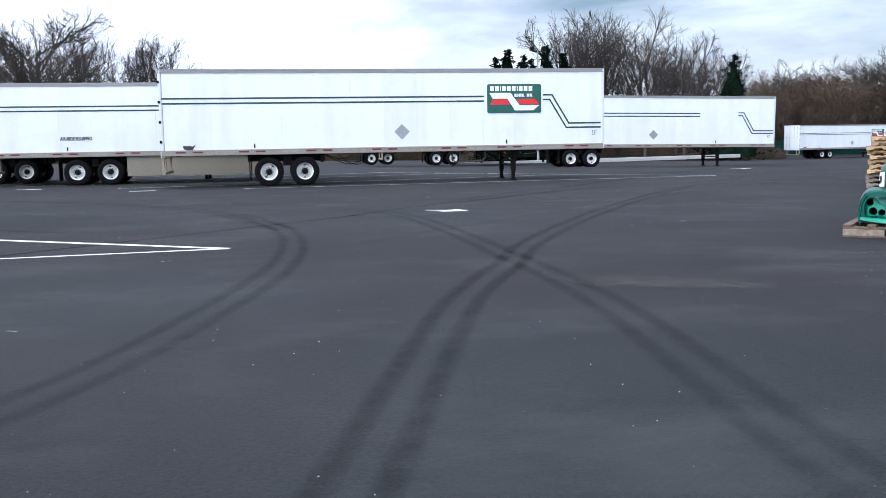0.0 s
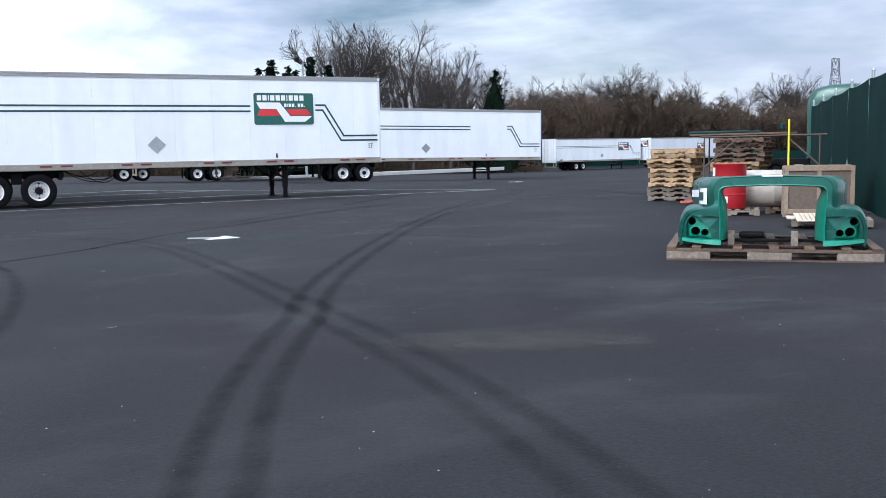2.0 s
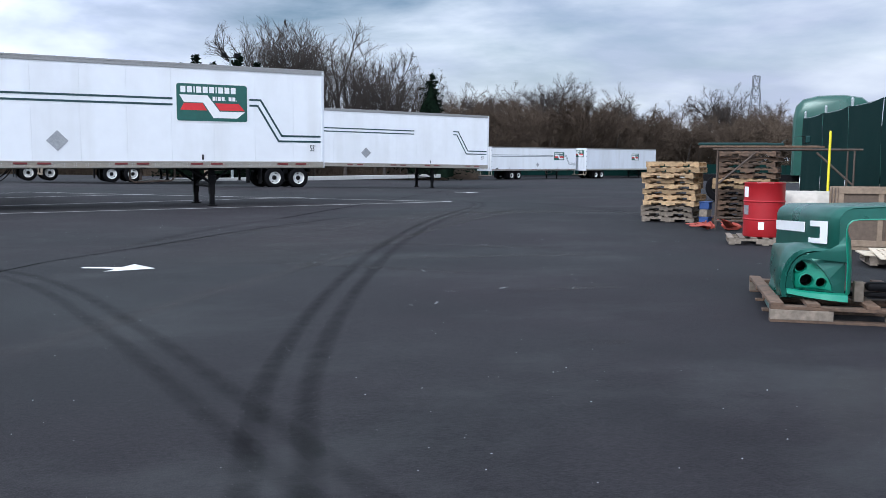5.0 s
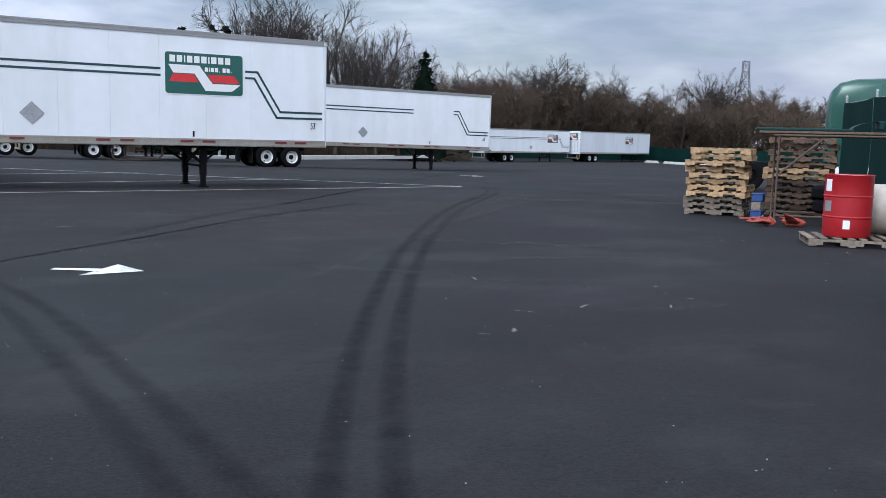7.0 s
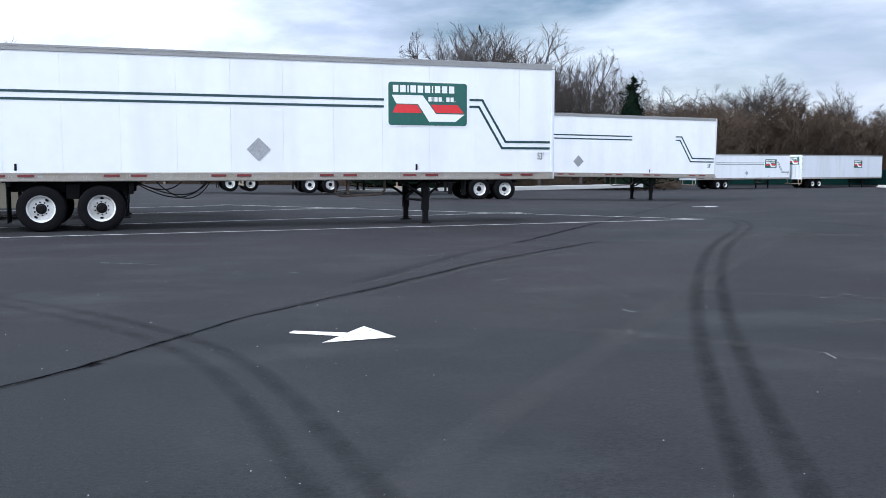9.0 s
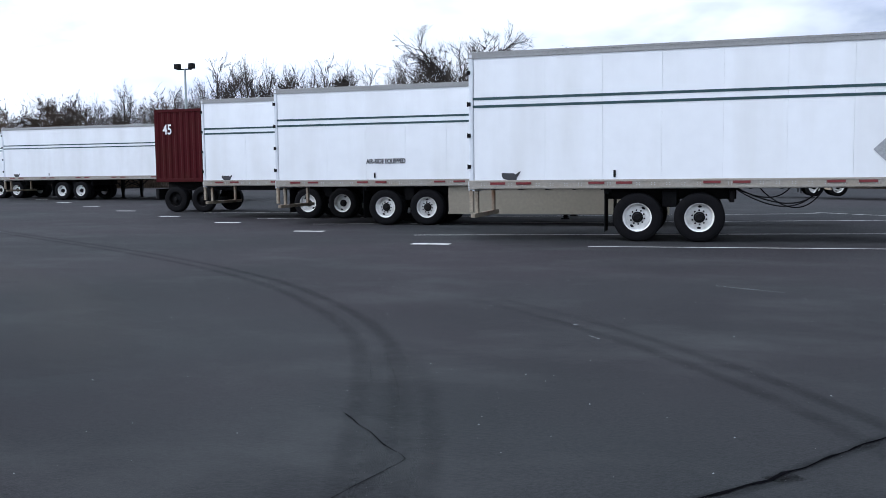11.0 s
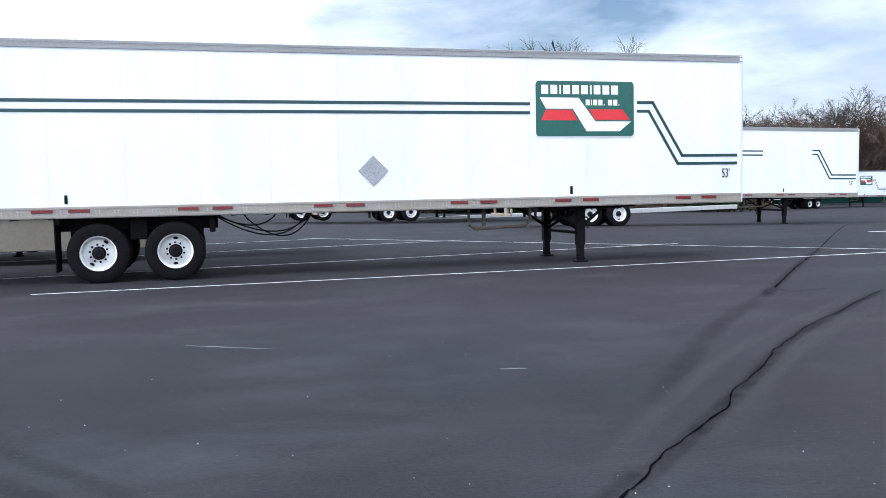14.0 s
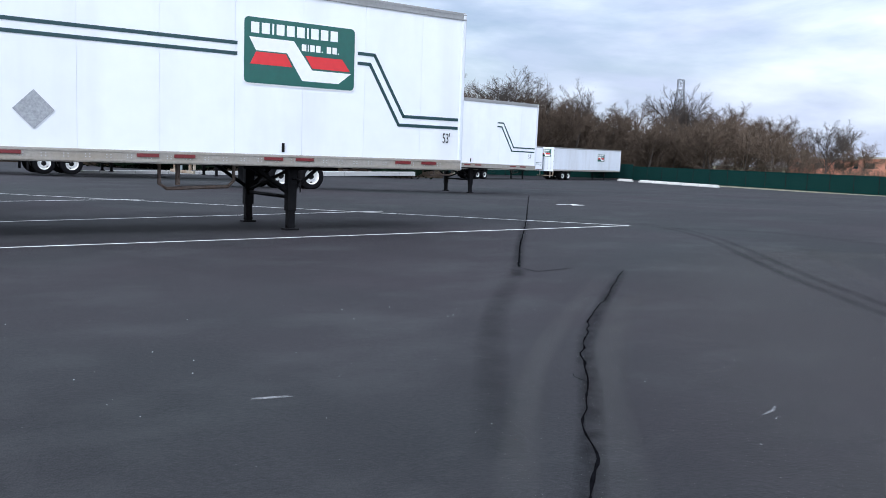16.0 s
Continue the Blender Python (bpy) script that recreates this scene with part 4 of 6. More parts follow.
        pts = [(-0.19, 0.07), (-0.06, 0.06), (0.08, 0.06), (0.12, 0.03), (0.17, 0.07), (0.23, 0.10), (0.2, 0.03), (0.16, -0.02), (0.14, -0.07), (0.16, -0.13), (0.12, -0.09), (0.04, -0.09),
               (0.0, -0.14), (-0.05, -0.09), (-0.14, -0.07), (-0.19, -0.01)]
        n = len(pts)
        g.v = [(x, -0.009, z) for x, z in pts] + [(x, 0.0, z) for x, z in pts]
        g.f = [tuple(range(n)), tuple(range(2 * n - 1, n - 1, -1))] + [(q, (q + 1) % n, n + (q + 1) % n, n + q) for q in range(n)]
        p = part("emblem", g, LETTER, t, "small black emblem")
        p.matrix_local = pose(0.95, 0, floor + 0.29)
    for text, size, x, z, material, sq in words:
        lettering("lettering", text, size, pose(x, -0.008, z, 90), material, t, squeeze=sq, bold=0.006)
    return t, fw


A, _ = trailer(pose(0, 0, 0), "long white 53 foot trailer with green company sign and stripes", sign=True, runs=FULL, hoses=True, emblem=True, nuts=True)
H_, _ = trailer(pose(-7.38, 5.1, 0), "white box trailer with double stripe and beige skirt", H=4.02, words=[("AIR-RIDE EQUIPPED", 0.19, 3.55, 1.84, LETTER, 0.72)], hub=3.5, skirt=True, nuts=True)
K_, _ = trailer(pose(-11.9, 8.4, 0), "white box trailer with double stripe on its side", H=4.12, emblem=True, hub=4.0)
plain = K_
B_, _ = trailer(pose(17.0, 16.86, level(20, 17), 0, 0.75, 0), "white trailer with angled green stripes parked behind", runs=[[(0.12, 3.10), (11.3, 3.10)], [(0.12, 2.93), (11.3, 2.93)], FULL[2], FULL[3]], blank=True, hub=3.45)
for x, y in ((11.2, 31.7), (6.9, 36.0)):
    copy_thing(plain, pose(x, y, level(x, y)))
for x, y in ((-34.06, 23.0), (-41.2, 26.0), (-48.4, 31.4), (-51.2, 32.8), (-55.6, 34.5), (-59.2, 35.4)):
    copy_thing(plain, pose(x, y, level(x, y)))

# ---- opposite row: trailers with their noses to the lane ----
def nose_pose(cx, cy, turn=15.0, L=16.15):
    """Pose of a trailer whose front corner beside the lane stands at cx, cy."""
    h, n = Vector((math.cos(radians(turn)), math.sin(radians(turn)))), Vector((-math.sin(radians(turn)), math.cos(radians(turn))))
    o = Vector((cx, cy)) - L * h - W * n
    return pose(o.x, o.y, level(cx, cy), 0, 0, turn)


def on_front(t, name, s, z, w, h, material, d=0.02, L=16.15, label="", c=0.004):
    """A plate or box on the front wall; s is the distance of its near edge from the lane-side corner."""
    ob = part(name, Geo().soft_box(0, d, -w, 0, 0, h, c), material, t, label)
    ob.matrix_local = pose(L - 0.001, W - s, z)
    return ob


def front_words(t, text, size, s, z, material, squeeze=0.8, L=16.15, bold=0.0, d=0.006):
    return lettering("lettering", text, size, pose(L + d, W - s, z, 90, 0, 90), material, t, squeeze=squeeze, bold=bold)


def front_fittings(t, floor, s0=0.5, L=16.15, big=True, wide=0.5):
    """Coupling box with hoses, vent and corner box on a trailer's nose."""
    on_front(t, "coupling_box", s0, floor + 0.40, wide, 0.36, BLACK, 0.10, L, "dark coupling box with sockets", 0.02)
    on_front(t, "bracket", s0 - 0.12, floor + 0.70, 0.25, 0.07, BLACK, 0.14, L)
    for k in range(3):
        g = Geo().pipe([(0.1, -0.1 - 0.07 * k, floor + 0.5), (0.16, -0.12 - 0.06 * k, floor + 0.3), (0.12, -0.13 - 0.04 * k, floor + 0.12), (0.06, -0.15 - 0.03 * k, floor + 0.05)], 0.014, 6)
        part("air_hose", g, BLACK, t, "black air hose").matrix_local = pose(L, W - s0 - 0.1, 0)
    ob = part("vent", Geo().lathe([(0.0, 0.05), (0.05, 0.055), (0.07, 0.045), (0.08, 0.0)], (0, 0, 0), "x", 20), BLACK, t, "round black vent", True)
    ob.matrix_local = pose(L, W - s0 - wide + 0.02, floor + 0.88)
    if big:
        on_front(t, "manual_box", 0.02, floor + 0.18, 0.36, 0.42, PLACARD, 0.07, L, "grey metal document box", 0.02)


def rivet_rows(t, rows, z0, z1, L=16.15):
    g = Geo()
    for s in rows:
        z = z0
        while z < z1:
            g.box(L - 0.001, L + 0.004, W - s - 0.006, W - s + 0.006, z, z + 0.012)
            z += 0.09
    ob = part("rivets", g, PLACARD, t)
    ob["kind"] = "stuff"


E_, _ = trailer(nose_pose(-4.6, -14.63), "white trailer nose with green sign and red lettering", front="white", floor=1.0, rail=RUSTY, paint=OFFWHITE, runs=FULL, leg=13.3)
sign_parts(E_, pose(16.152, W - 0.88 - 0.96, 3.02, 0, 0, 90), 0.96, 0.76, True)
front_fittings(E_, 1.0, 0.41, wide=0.42)
for k, word in enumerate(("DEDICATED USE", "ONLY", "GP-LEBANON")):
    front_words(E_, word, 0.115, 1.32, 1.965 - 0.105 * k, REDLETTER, 0.66, bold=0.002)
on_front(E_, "plate_border", 1.005, 1.287, 0.67, 0.171, SIGNWHITE, 0.004)
on_front(E_, "number_plate", 1.02, 1.30, 0.64, 0.145, PURPLE, 0.006)
front_words(E_, "533922", 0.165, 1.34, 1.372, SIGNWHITE, 0.95, bold=0.002, d=0.009)
on_front(E_, "sticker", 1.35, 1.53, 0.22, 0.13, PLACARD, 0.006)
on_front(E_, "sticker", 0.94, 1.645, 0.18, 0.04, LETTER, 0.006)
on_front(E_, "sticker", 0.06, 1.02, 0.16, 0.08, SIGNWHITE, 0.034)
on_front(E_, "sticker", 0.31, 1.97, 0.06, 0.09, PLACARD, 0.01)
on_front(E_, "nose_rail", 0.02, 1.0, W - 0.04, 0.2, RUSTY, 0.03, label="rust-stained cream nose rail")
rivet_rows(E_, (0.6, 0.2, 0.9, 1.26, 1.66, 1.95), 1.2, 4.0)
g = Geo()
g.v = [(0, 0.3, 0), (0, 0, 0.3), (0, -0.3, 0), (0, 0, -0.3), (0.02, 0.3, 0), (0.02, 0, 0.3), (0.02, -0.3, 0), (0.02, 0, -0.3)]
g.f = [(4, 5, 6, 7)] + [(i, (i + 1) % 4, 4 + (i + 1) % 4, 4 + i) for i in range(4)]
part("placard", g, PLACARD, E_, "grey metal diamond placard holder").matrix_local = pose(16.15, W - 1.93, 1.6)

on_front(E_, "corner_edge", 0.0, 1.2, 0.055, 2.9, TOPRAIL, 0.012, label="grey aluminium corner edge")
F_, _ = trailer(nose_pose(-8.8, -12.02), "trailer with dark green nose and white corner", front="green", floor=1.05, runs=FULL)
on_front(F_, "corner_panel", 0.0, 1.05, 0.3, 3.04, WHITE, 0.012, label="white corner panel")
wordmark("XXIXXXIXXX", 0.23, 1.75, pose(16.156, W - 1.43, 2.92, 90, 0, 90), SIGNWHITE, F_, 0.2)
front_words(F_, "008", 0.24, 1.25, 2.1, SIGNWHITE, 0.8)
on_front(F_, "vent_plate", 0.54, 3.66, 0.4, 0.36, SIGNWHITE, 0.02, label="white vent plate")
on_front(F_, "vent_plate", 0.58, 2.14, 0.38, 0.31, SIGNWHITE, 0.02, label="white louvred plate")
on_front(F_, "sticker", 0.6, 3.52, 0.26, 0.09, PLACARD, 0.006)
on_front(F_, "sticker", 1.22, 1.6, 0.3, 0.34, SIGNWHITE, 0.006)
on_front(F_, "hatch", 0.56, 1.58, 0.36, 0.47, BLACK, 0.02, label="black hatch")
on_front(F_, "sticker", 0.45, 1.18, 0.15, 0.1, SIGNWHITE, 0.006)
on_front(F_, "sticker", 0.95, 1.18, 0.15, 0.1, SIGNWHITE, 0.006)
on_front(F_, "crest", 1.2, 3.15, 0.42, 0.42, SIGNWHITE, 0.006, label="white outlined crest")
on_front(F_, "crest_field", 1.24, 3.19, 0.34, 0.34, RED, 0.009)
on_front(F_, "sill", 0.03, 0.98, W - 0.06, 0.2, OFFWHITE, 0.05, label="white nose sill")
for k, (z, h) in enumerate(((2.35, 0.12), (2.2, 0.1), (2.08, 0.06))):
    on_front(F_, "writing_bar", 0.09, z, 0.1, h * 0.8, REDLETTER, 0.016)
part("vent", Geo().lathe([(0.0, 0.06), (0.07, 0.06), (0.1, 0.0)], (0, 0, 0), "x", 18), BLACK, F_, "round black vent", True).matrix_local = pose(16.16, W - 0.27, 1.53)

on_front(F_, "header", 0.0, 4.05, W, 0.06, TOPRAIL, 0.03, label="dark roof edge")
G_, _ = trailer(nose_pose(-16.82, -6.62), "white trailer nose with small green sign", front="white", runs=FULL)
sign_parts(G_, pose(16.152, W - 0.85 - 0.85, 3.02, 0, 0, 90), 0.85, 0.62, True)
front_fittings(G_, 1.12, 0.4)
on_front(G_, "number_plate", 0.92, 2.16, 0.66, 0.17, PURPLE, 0.006)
front_words(G_, "A34273", 0.19, 1.25, 2.245, SIGNWHITE, 0.8, d=0.009)
for s, z in ((2.05, 2.2), (2.05, 2.08)):
    on_front(G_, "handle", s, z, 0.22 if z > 2.1 else 0.06, 0.08, LETTER, 0.02)
part("vent", Geo().lathe([(0.0, 0.05), (0.12, 0.05), (0.14, 0.0)], (0, 0, 0), "x", 18), PLACARD, G_, "round grey vent", True).matrix_local = pose(16.15, W - 1.25, 3.83)

I_, _ = trailer(nose_pose(-39.3, 8.8), "white trailer nosed out to the lane with green stripes", front="white", sign=True, runs=FULL, detail=False)
sign_parts(I_, pose(16.152, W - 1.5, 3.05, 0, 0, 90), 0.85, 0.62, True)
front_fittings(I_, 1.12, 0.4)
for cx, cy in ((-46.6, 13.9), (-51.7, 18.0), (-58.0, 22.0)):
    copy_thing(I_, nose_pose(cx, cy))

# ---- red container on a chassis ----
def container_trailer(m):
    t = empty("container_chassis", m, "red corrugated shipping container on a black chassis", "container", "parked semi-trailers")
    L, z0, z1 = 12.2, 1.22, 4.12
    def corrugated(a, b, flip):
        g = Geo()
        n, x = 0, 0.0
        prof = []
        while x < b - a:
            prof += [(x, 0), (x + 0.07, 0), (x + 0.12, 0.036), (x + 0.22, 0.036), (x + 0.27, 0)]
            x += 0.278
        for px, d in prof:
            g.v += [(a + px, d, z0 + 0.12), (a + px, d, z1 - 0.1)]
        g.f = [(2 * i, 2 * i + 2, 2 * i + 3, 2 * i + 1) for i in range(len(prof) - 1)]
        return g
    for y, name in ((0.012, "side_wall"), (W - 0.12, "side_wall")):
        part(name, corrugated(0.1, L - 0.1, False), CONTRED, t, "corrugated red steel wall").matrix_local = pose(0, y, 0)
    part("roof", Geo().soft_box(0.02, L - 0.02, 0.02, 2.42, z1 - 0.05, z1 - 0.02, 0.01), CONTRED, t)
    for x in (0, L - 0.12):
        for y in (0, 2.32):
            part("corner_post", Geo().soft_box(x, x + 0.12, y, y + 0.12, z0, z1, 0.012), CONTRED, t)
    for y in (0.0, 2.36):
        part("rail", Geo().soft_box(0.1, L - 0.1, y, y + 0.08, z0, z0 + 0.14, 0.01), CONTRED, t)
        part("rail", Geo().soft_box(0.1, L - 0.1, y, y + 0.08, z1 - 0.11, z1, 0.01), CONTRED, t)
    for x in (0.03, L - 0.08):
        part("end_wall", Geo().soft_box(x, x + 0.05, 0.1, 2.34, z0, z1 - 0.04, 0.01), CONTRED, t)
    lettering("lettering", "45", 0.55, pose(0.62, -0.03, 3.3, 90), SIGNWHITE, t, squeeze=0.75, bold=0.01)
    for y in (0.7, 1.6):
        part("chassis_beam", Geo().soft_box(0.1, L, y, y + 0.12, 0.86, 1.22, 0.01), BLACK, t)
    part("bumper", Geo().soft_box(-0.05, 0.1, 0.02, 2.4, 0.5, 0.95, 0.02), BLACK, t)
    for x in (0.85, 2.1):
        wheel(t, x, 0.03, 0.515, dark=True)
        wheel(t, x, 2.4, 0.515, True, dark=True)
        part("axle", Geo().tube((x, 0.2, 0.515), (x, 2.2, 0.515), 0.065).soft_box(x - 0.3, x + 0.3, 0.68, 0.8, 0.5, 0.9, 0.02), BLACK, t)
    for y in (0.35, 1.9):
        part("landing_leg", Geo().soft_box(9.2, 9.34, y, y + 0.13, 0.0, 0.9, 0.01), BLACK, t)
    return t


container_trailer(pose(-16.4, 12.2, level(-16, 12)))

# ---- far trailers across the lot ----
C_ = copy_thing(A, pose(66.1, 66.9, level(70, 66), 0, 0, 11.5))
tagged(C_, "distant white trailer with green company sign")
D_, _ = trailer(pose(82.8, 69.0, level(84, 69), 0, 0, 12), "distant grey-white trailer with red sign on its rear doors", runs=None, hub=2.2, leg=12.6, paint=OFFWHITE, detail=False)
sign_parts(D_, pose(-0.03, 2.2, 2.9, 0, 0, -90), 1.8, 0.95)
sign_parts(D_, pose(10.2, -0.012, 2.5), 1.7, 0.95)

# ---- screened fence, gate gap and truck cab ----
FA, FB = Vector((18.07, -19.33)), Vector((29.0, -7.55))
fd = (FB - FA).normalized()
fence = empty("fence", pose(FA.x, FA.y, 0, 0, 0, math.degrees(math.atan2(fd.y, fd.x))), "chain-link fence hung with dark green screen fabric", "fence")
flen = (FB - FA).length
n = 5
for k in range(n):
    a, b = flen * k / n, flen * (k + 1) / n
    g = Geo()
    m_ = 8
    for j in range(m_ + 1):
        for i in range(9):
            u, v = i / 8, j / m_
            g.v.append((a + 0.02 + (b - a - 0.04) * u, 0.05 + 0.035 * noise.noise((a + u * 3, v * 2.2, 4.0)), 0.06 + v * 2.68 - (0.05 * math.sin(u * math.pi) if j == m_ else 0)))
    g.f = [(j * 9 + i, j * 9 + i + 1, j * 9 + i + 10, j * 9 + i + 9) for j in range(m_) for i in range(8)]
    part("screen_panel", g, SCREEN, fence, "dark green screen fabric", True)
for k in range(n + 1):
    x = flen * k / n
    part("fence_post", Geo().tube((x, -0.02, 0), (x, -0.02, 2.9), 0.035, seg=10).tube((x, -0.02, 2.9), (x, -0.02, 2.95), 0.045, 0.02, seg=10).tube((x, -0.02, 2.52), (x, -0.02, 2.6), 0.05, seg=10), GALV, fence, "galvanised steel post")
part("top_wire", Geo().tube((0, -0.0, 2.72), (flen, -0.0, 2.72), 0.012, seg=6), GALV, fence)


def truck_cab(m):
    """Sleeper cab of a road tractor, seen over the fence: tall rounded sleeper with roof fairing."""
    t = empty("truck_cab", m, "dark green sleeper truck tractor parked behind the fence", "truck")
    g = Geo()
    prof = [(0.0, 1.0), (0.0, 3.05), (0.08, 3.45), (0.3, 3.68), (0.8, 3.8), (1.6, 3.82), (2.2, 3.72), (2.6, 3.4), (2.75, 2.75), (2.85, 2.1), (3.0, 2.0), (3.0, 1.0)]
    for y, k in ((0.0, 0.93), (0.1, 0.985), (0.25, 1.0), (2.15, 1.0), (2.3, 0.985), (2.4, 0.93)):
        for x, z in prof:
            g.v.append((1.4 + (x - 1.4) * k, y, 1.0 + (z - 1.0) * k))
    q = len(prof)
    g.f = [(j * q + i, j * q + (i + 1) % q, (j + 1) * q + (i + 1) % q, (j + 1) * q + i) for j in range(5) for i in range(q)]
    g.f += [tuple(range(q)), tuple(range(5 * q, 6 * q))]
    part("body", g, CABGREEN, t, "glossy dark green sleeper body", True)
    part("window", Geo().soft_box(0.5, 1.1, -0.012, 0.03, 2.3, 2.75, 0.02), GLASS, t, "small dark side window")
    part("windscreen", Geo().quad([(2.78, 0.25, 2.75), (2.78, 2.15, 2.75), (3.0, 2.15, 2.08), (3.0, 0.25, 2.08)]), GLASS, t, "dark windscreen")
    part("door", Geo().soft_box(1.65, 2.6, -0.015, 0.02, 1.1, 2.7, 0.02), CABGREEN, t)
    part("mirror", Geo().soft_box(2.75, 2.9, -0.3, -0.15, 2.1, 2.7, 0.03).tube((2.8, -0.2, 2.65), (2.8, 0.05, 2.65), 0.02), BLACK, t, "black side mirror")
    part("hood", Geo().soft_box(2.9, 4.6, 0.25, 2.15, 0.9, 1.85, 0.2), CABGREEN, t)
    part("frame_rail", Geo().soft_box(-3.2, 4.4, 0.75, 0.9, 0.75, 1.0, 0.01).soft_box(-3.2, 4.4, 1.5, 1.65, 0.75, 1.0, 0.01), BLACK, t)
    part("step_tank", Geo().tube((0.3, 0.25, 0.7), (2.3, 0.25, 0.7), 0.3, seg=16), ALU, t, "polished fuel tank")
    for x in (-2.4, -1.1, 3.6):
        wheel(t, x, 0.05, 0.515, dark=True)
        wheel(t, x, 2.35, 0.515, True, dark=True)
    return t


truck_cab(pose(30.4, -6.0, level(30, -6), 0, 0, -52)).scale = (0.94, 0.94, 0.94)

# lattice gate frame and shelving beyond the fence end
shelf = empty("storage_rack", pose(18.28, -19.42, 0, 0, 0, -40), "dark steel storage rack standing at the fence end", "rack")
for x in (0, 1.6):
    for y in (0, 0.8):
        part("upright", Geo().soft_box(x, x + 0.06, y, y + 0.06, 0, 2.3, 0.004), BLACK, shelf)
for z in (0.3, 0.9, 1.5, 2.1):
    part("shelf", Geo().soft_box(0, 1.66, 0, 0.86, z, z + 0.05, 0.004), BLACK, shelf)
building = empty("warehouse", pose(29.3, -11.6, 0, 0, 0, -10), "white metal warehouse beyond the fence", "building")
part("wall", Geo().soft_box(0, 18, -26, 0, 0, 7.5, 0.05), WHITE, building)
part("roof", Geo().soft_box(-0.2, 18.2, -26.2, 0.2, 7.5, 7.8, 0.05), RAIL, building)

# ---- pallets and goods along the fence ----
def pallet(parent_m, material, label, w=1.2, d=1.0, seed=0, group="stacked pallets"):
    r = random.Random(seed)
    t = empty("pallet", parent_m, label, "pallet", group)
    for k in range(3):
        y = (d - 0.045) * k / 2
        part("stringer", Geo().soft_box(0, w, y, y + 0.045, 0.068, 0.105, 0.003).box(0, 0.2, y + 0.002, y + 0.043, 0.02, 0.07).box(w / 2 - 0.16, w / 2 + 0.16, y + 0.002, y + 0.043, 0.02, 0.07).box(w - 0.2, w, y + 0.002, y + 0.043, 0.02, 0.07), material, t)
    for k in range(7):
        x = (w - 0.1) * k / 6 + r.uniform(-0.015, 0.015)
        part("deck_board", Geo().soft_box(x, x + 0.1 + r.uniform(-0.012, 0.012), r.uniform(-0.01, 0.01), d + r.uniform(-0.01, 0.012), 0.106, 0.126, 0.003), material, t)
    for k in range(3):
        x = (w - 0.1) * k / 2
        part("bottom_board", Geo().soft_box(x, x + 0.1, 0, d, 0.0, 0.019, 0.003), material, t)
    return t


rp = random.Random(7)
def stack(x, y, turn, n, mats, w, d):
    base = {}
    for k in range(n):
        mat = mats[min(len(mats) - 1, k * len(mats) // n)]
        m = pose(x, y, 0.127 * k, 0, 0, turn) @ pose(rp.uniform(-0.09, 0.09), rp.uniform(-0.09, 0.09), 0, 0, 0, rp.uniform(-4, 4))
        if mat.name in base:
            copy_thing(base[mat.name], m)
        else:
            base[mat.name] = pallet(m, mat, {"pallet_pine": "pale pine shipping pallet in a stack", "pallet_grey": "grey weathered pallet in a stack", "pallet_weathered": "dark brown weathered pallet in a stack"}[mat.name], w, d, k)


stack(19.9, -10.33, -57, 11, [PALLETGREY, PALLET, PALLET, PALLET], 1.2, 1.0)
stack(21.42, -11.07, -57, 13, [PALLETOLD, PALLETOLD, PALLET, PALLETOLD, PALLETOLD], 1.3, 1.1)

rack = empty("pipe_rack", pose(19.6, -12.8, 0, 0, 0, -48), "rusty steel frame with old panels laid on top", "rack")
for x in (0, 2.6):
    for y in (0, 1.1):
        part("post", Geo().tube((x, y, 0), (x, y, 1.64), 0.019, seg=8), RUST, rack)
for y in (0, 1.1):
    part("rail", Geo().tube((-0.1, y, 1.66), (2.75, y, 1.66), 0.02, seg=8), RUST, rack)
    part("lower_rail", Geo().tube((0.0, y, 0.18), (2.66, y, 0.18), 0.02, seg=8), RUST, rack)
part("brace", Geo().tube((0.03, 0.03, 0.95), (0.75, 0.03, 1.6), 0.022), RUST, rack)
part("brace", Geo().tube((2.6, 0.03, 0.95), (1.9, 0.03, 1.6), 0.022), RUST, rack)
for k, (x, y) in enumerate(((-0.35, 0.0), (-0.2, 0.45), (-0.4, 0.85))):
    solo("plank", Geo().soft_box(0, 2.3, 0, 0.25, 0, 0.04, 0.004), PALLETOLD, "dark weathered plank laid across a frame", "plank", m=pose(19.6, -12.8, 1.70, 0, 0, -48) @ pose(x, y, 0.0, 0, 0, rp.uniform(-3, 3)), group="planks")
fender = Geo()
for i in range(10):
    a = math.pi * 0.5 * i / 9
    for y in (0, 0.5):
        fender.v.append((0.35 + 0.4 * (1 - math.cos(a)) * 1.2, y, 0.02 + 0.17 * math.sin(a)))
fender.f = [(2 * i, 2 * i + 2, 2 * i + 3, 2 * i + 1) for i in range(9)]
fender.soft_box(-0.5, 0.4, 0, 0.5, 0.0, 0.05, 0.01).soft_box(0.80, 0.9, 0.0, 0.5, 0.05, 0.2, 0.02)
solo("fender_panel", fender, DARKGREEN, "dark green truck fender panel lying on the rack", "body panel", m=pose(19.6, -12.8, 1.745, 0, 0, -48) @ pose(0.9, 0.3, 0))
solo("body_panel", Geo().soft_box(0, 1.4, 0, 0.7, 0, 0.06, 0.02), DARKGREEN, "flat dark green body panel lying on the rack", "body panel", m=pose(19.6, -12.8, 1.745, 0, 0, -48) @ pose(-0.4, 0.25, 0))
solo("yellow_pole", Geo().tube((0, 0, 0), (0, 0, 1.96), 0.022, seg=12).tube((0, 0, 1.96), (0, 0, 1.98), 0.022, 0.012, seg=12), YELLOW, "tall yellow painted bollard pole", "pole", m=pose(19.6, -15.45, 0), smooth=True)
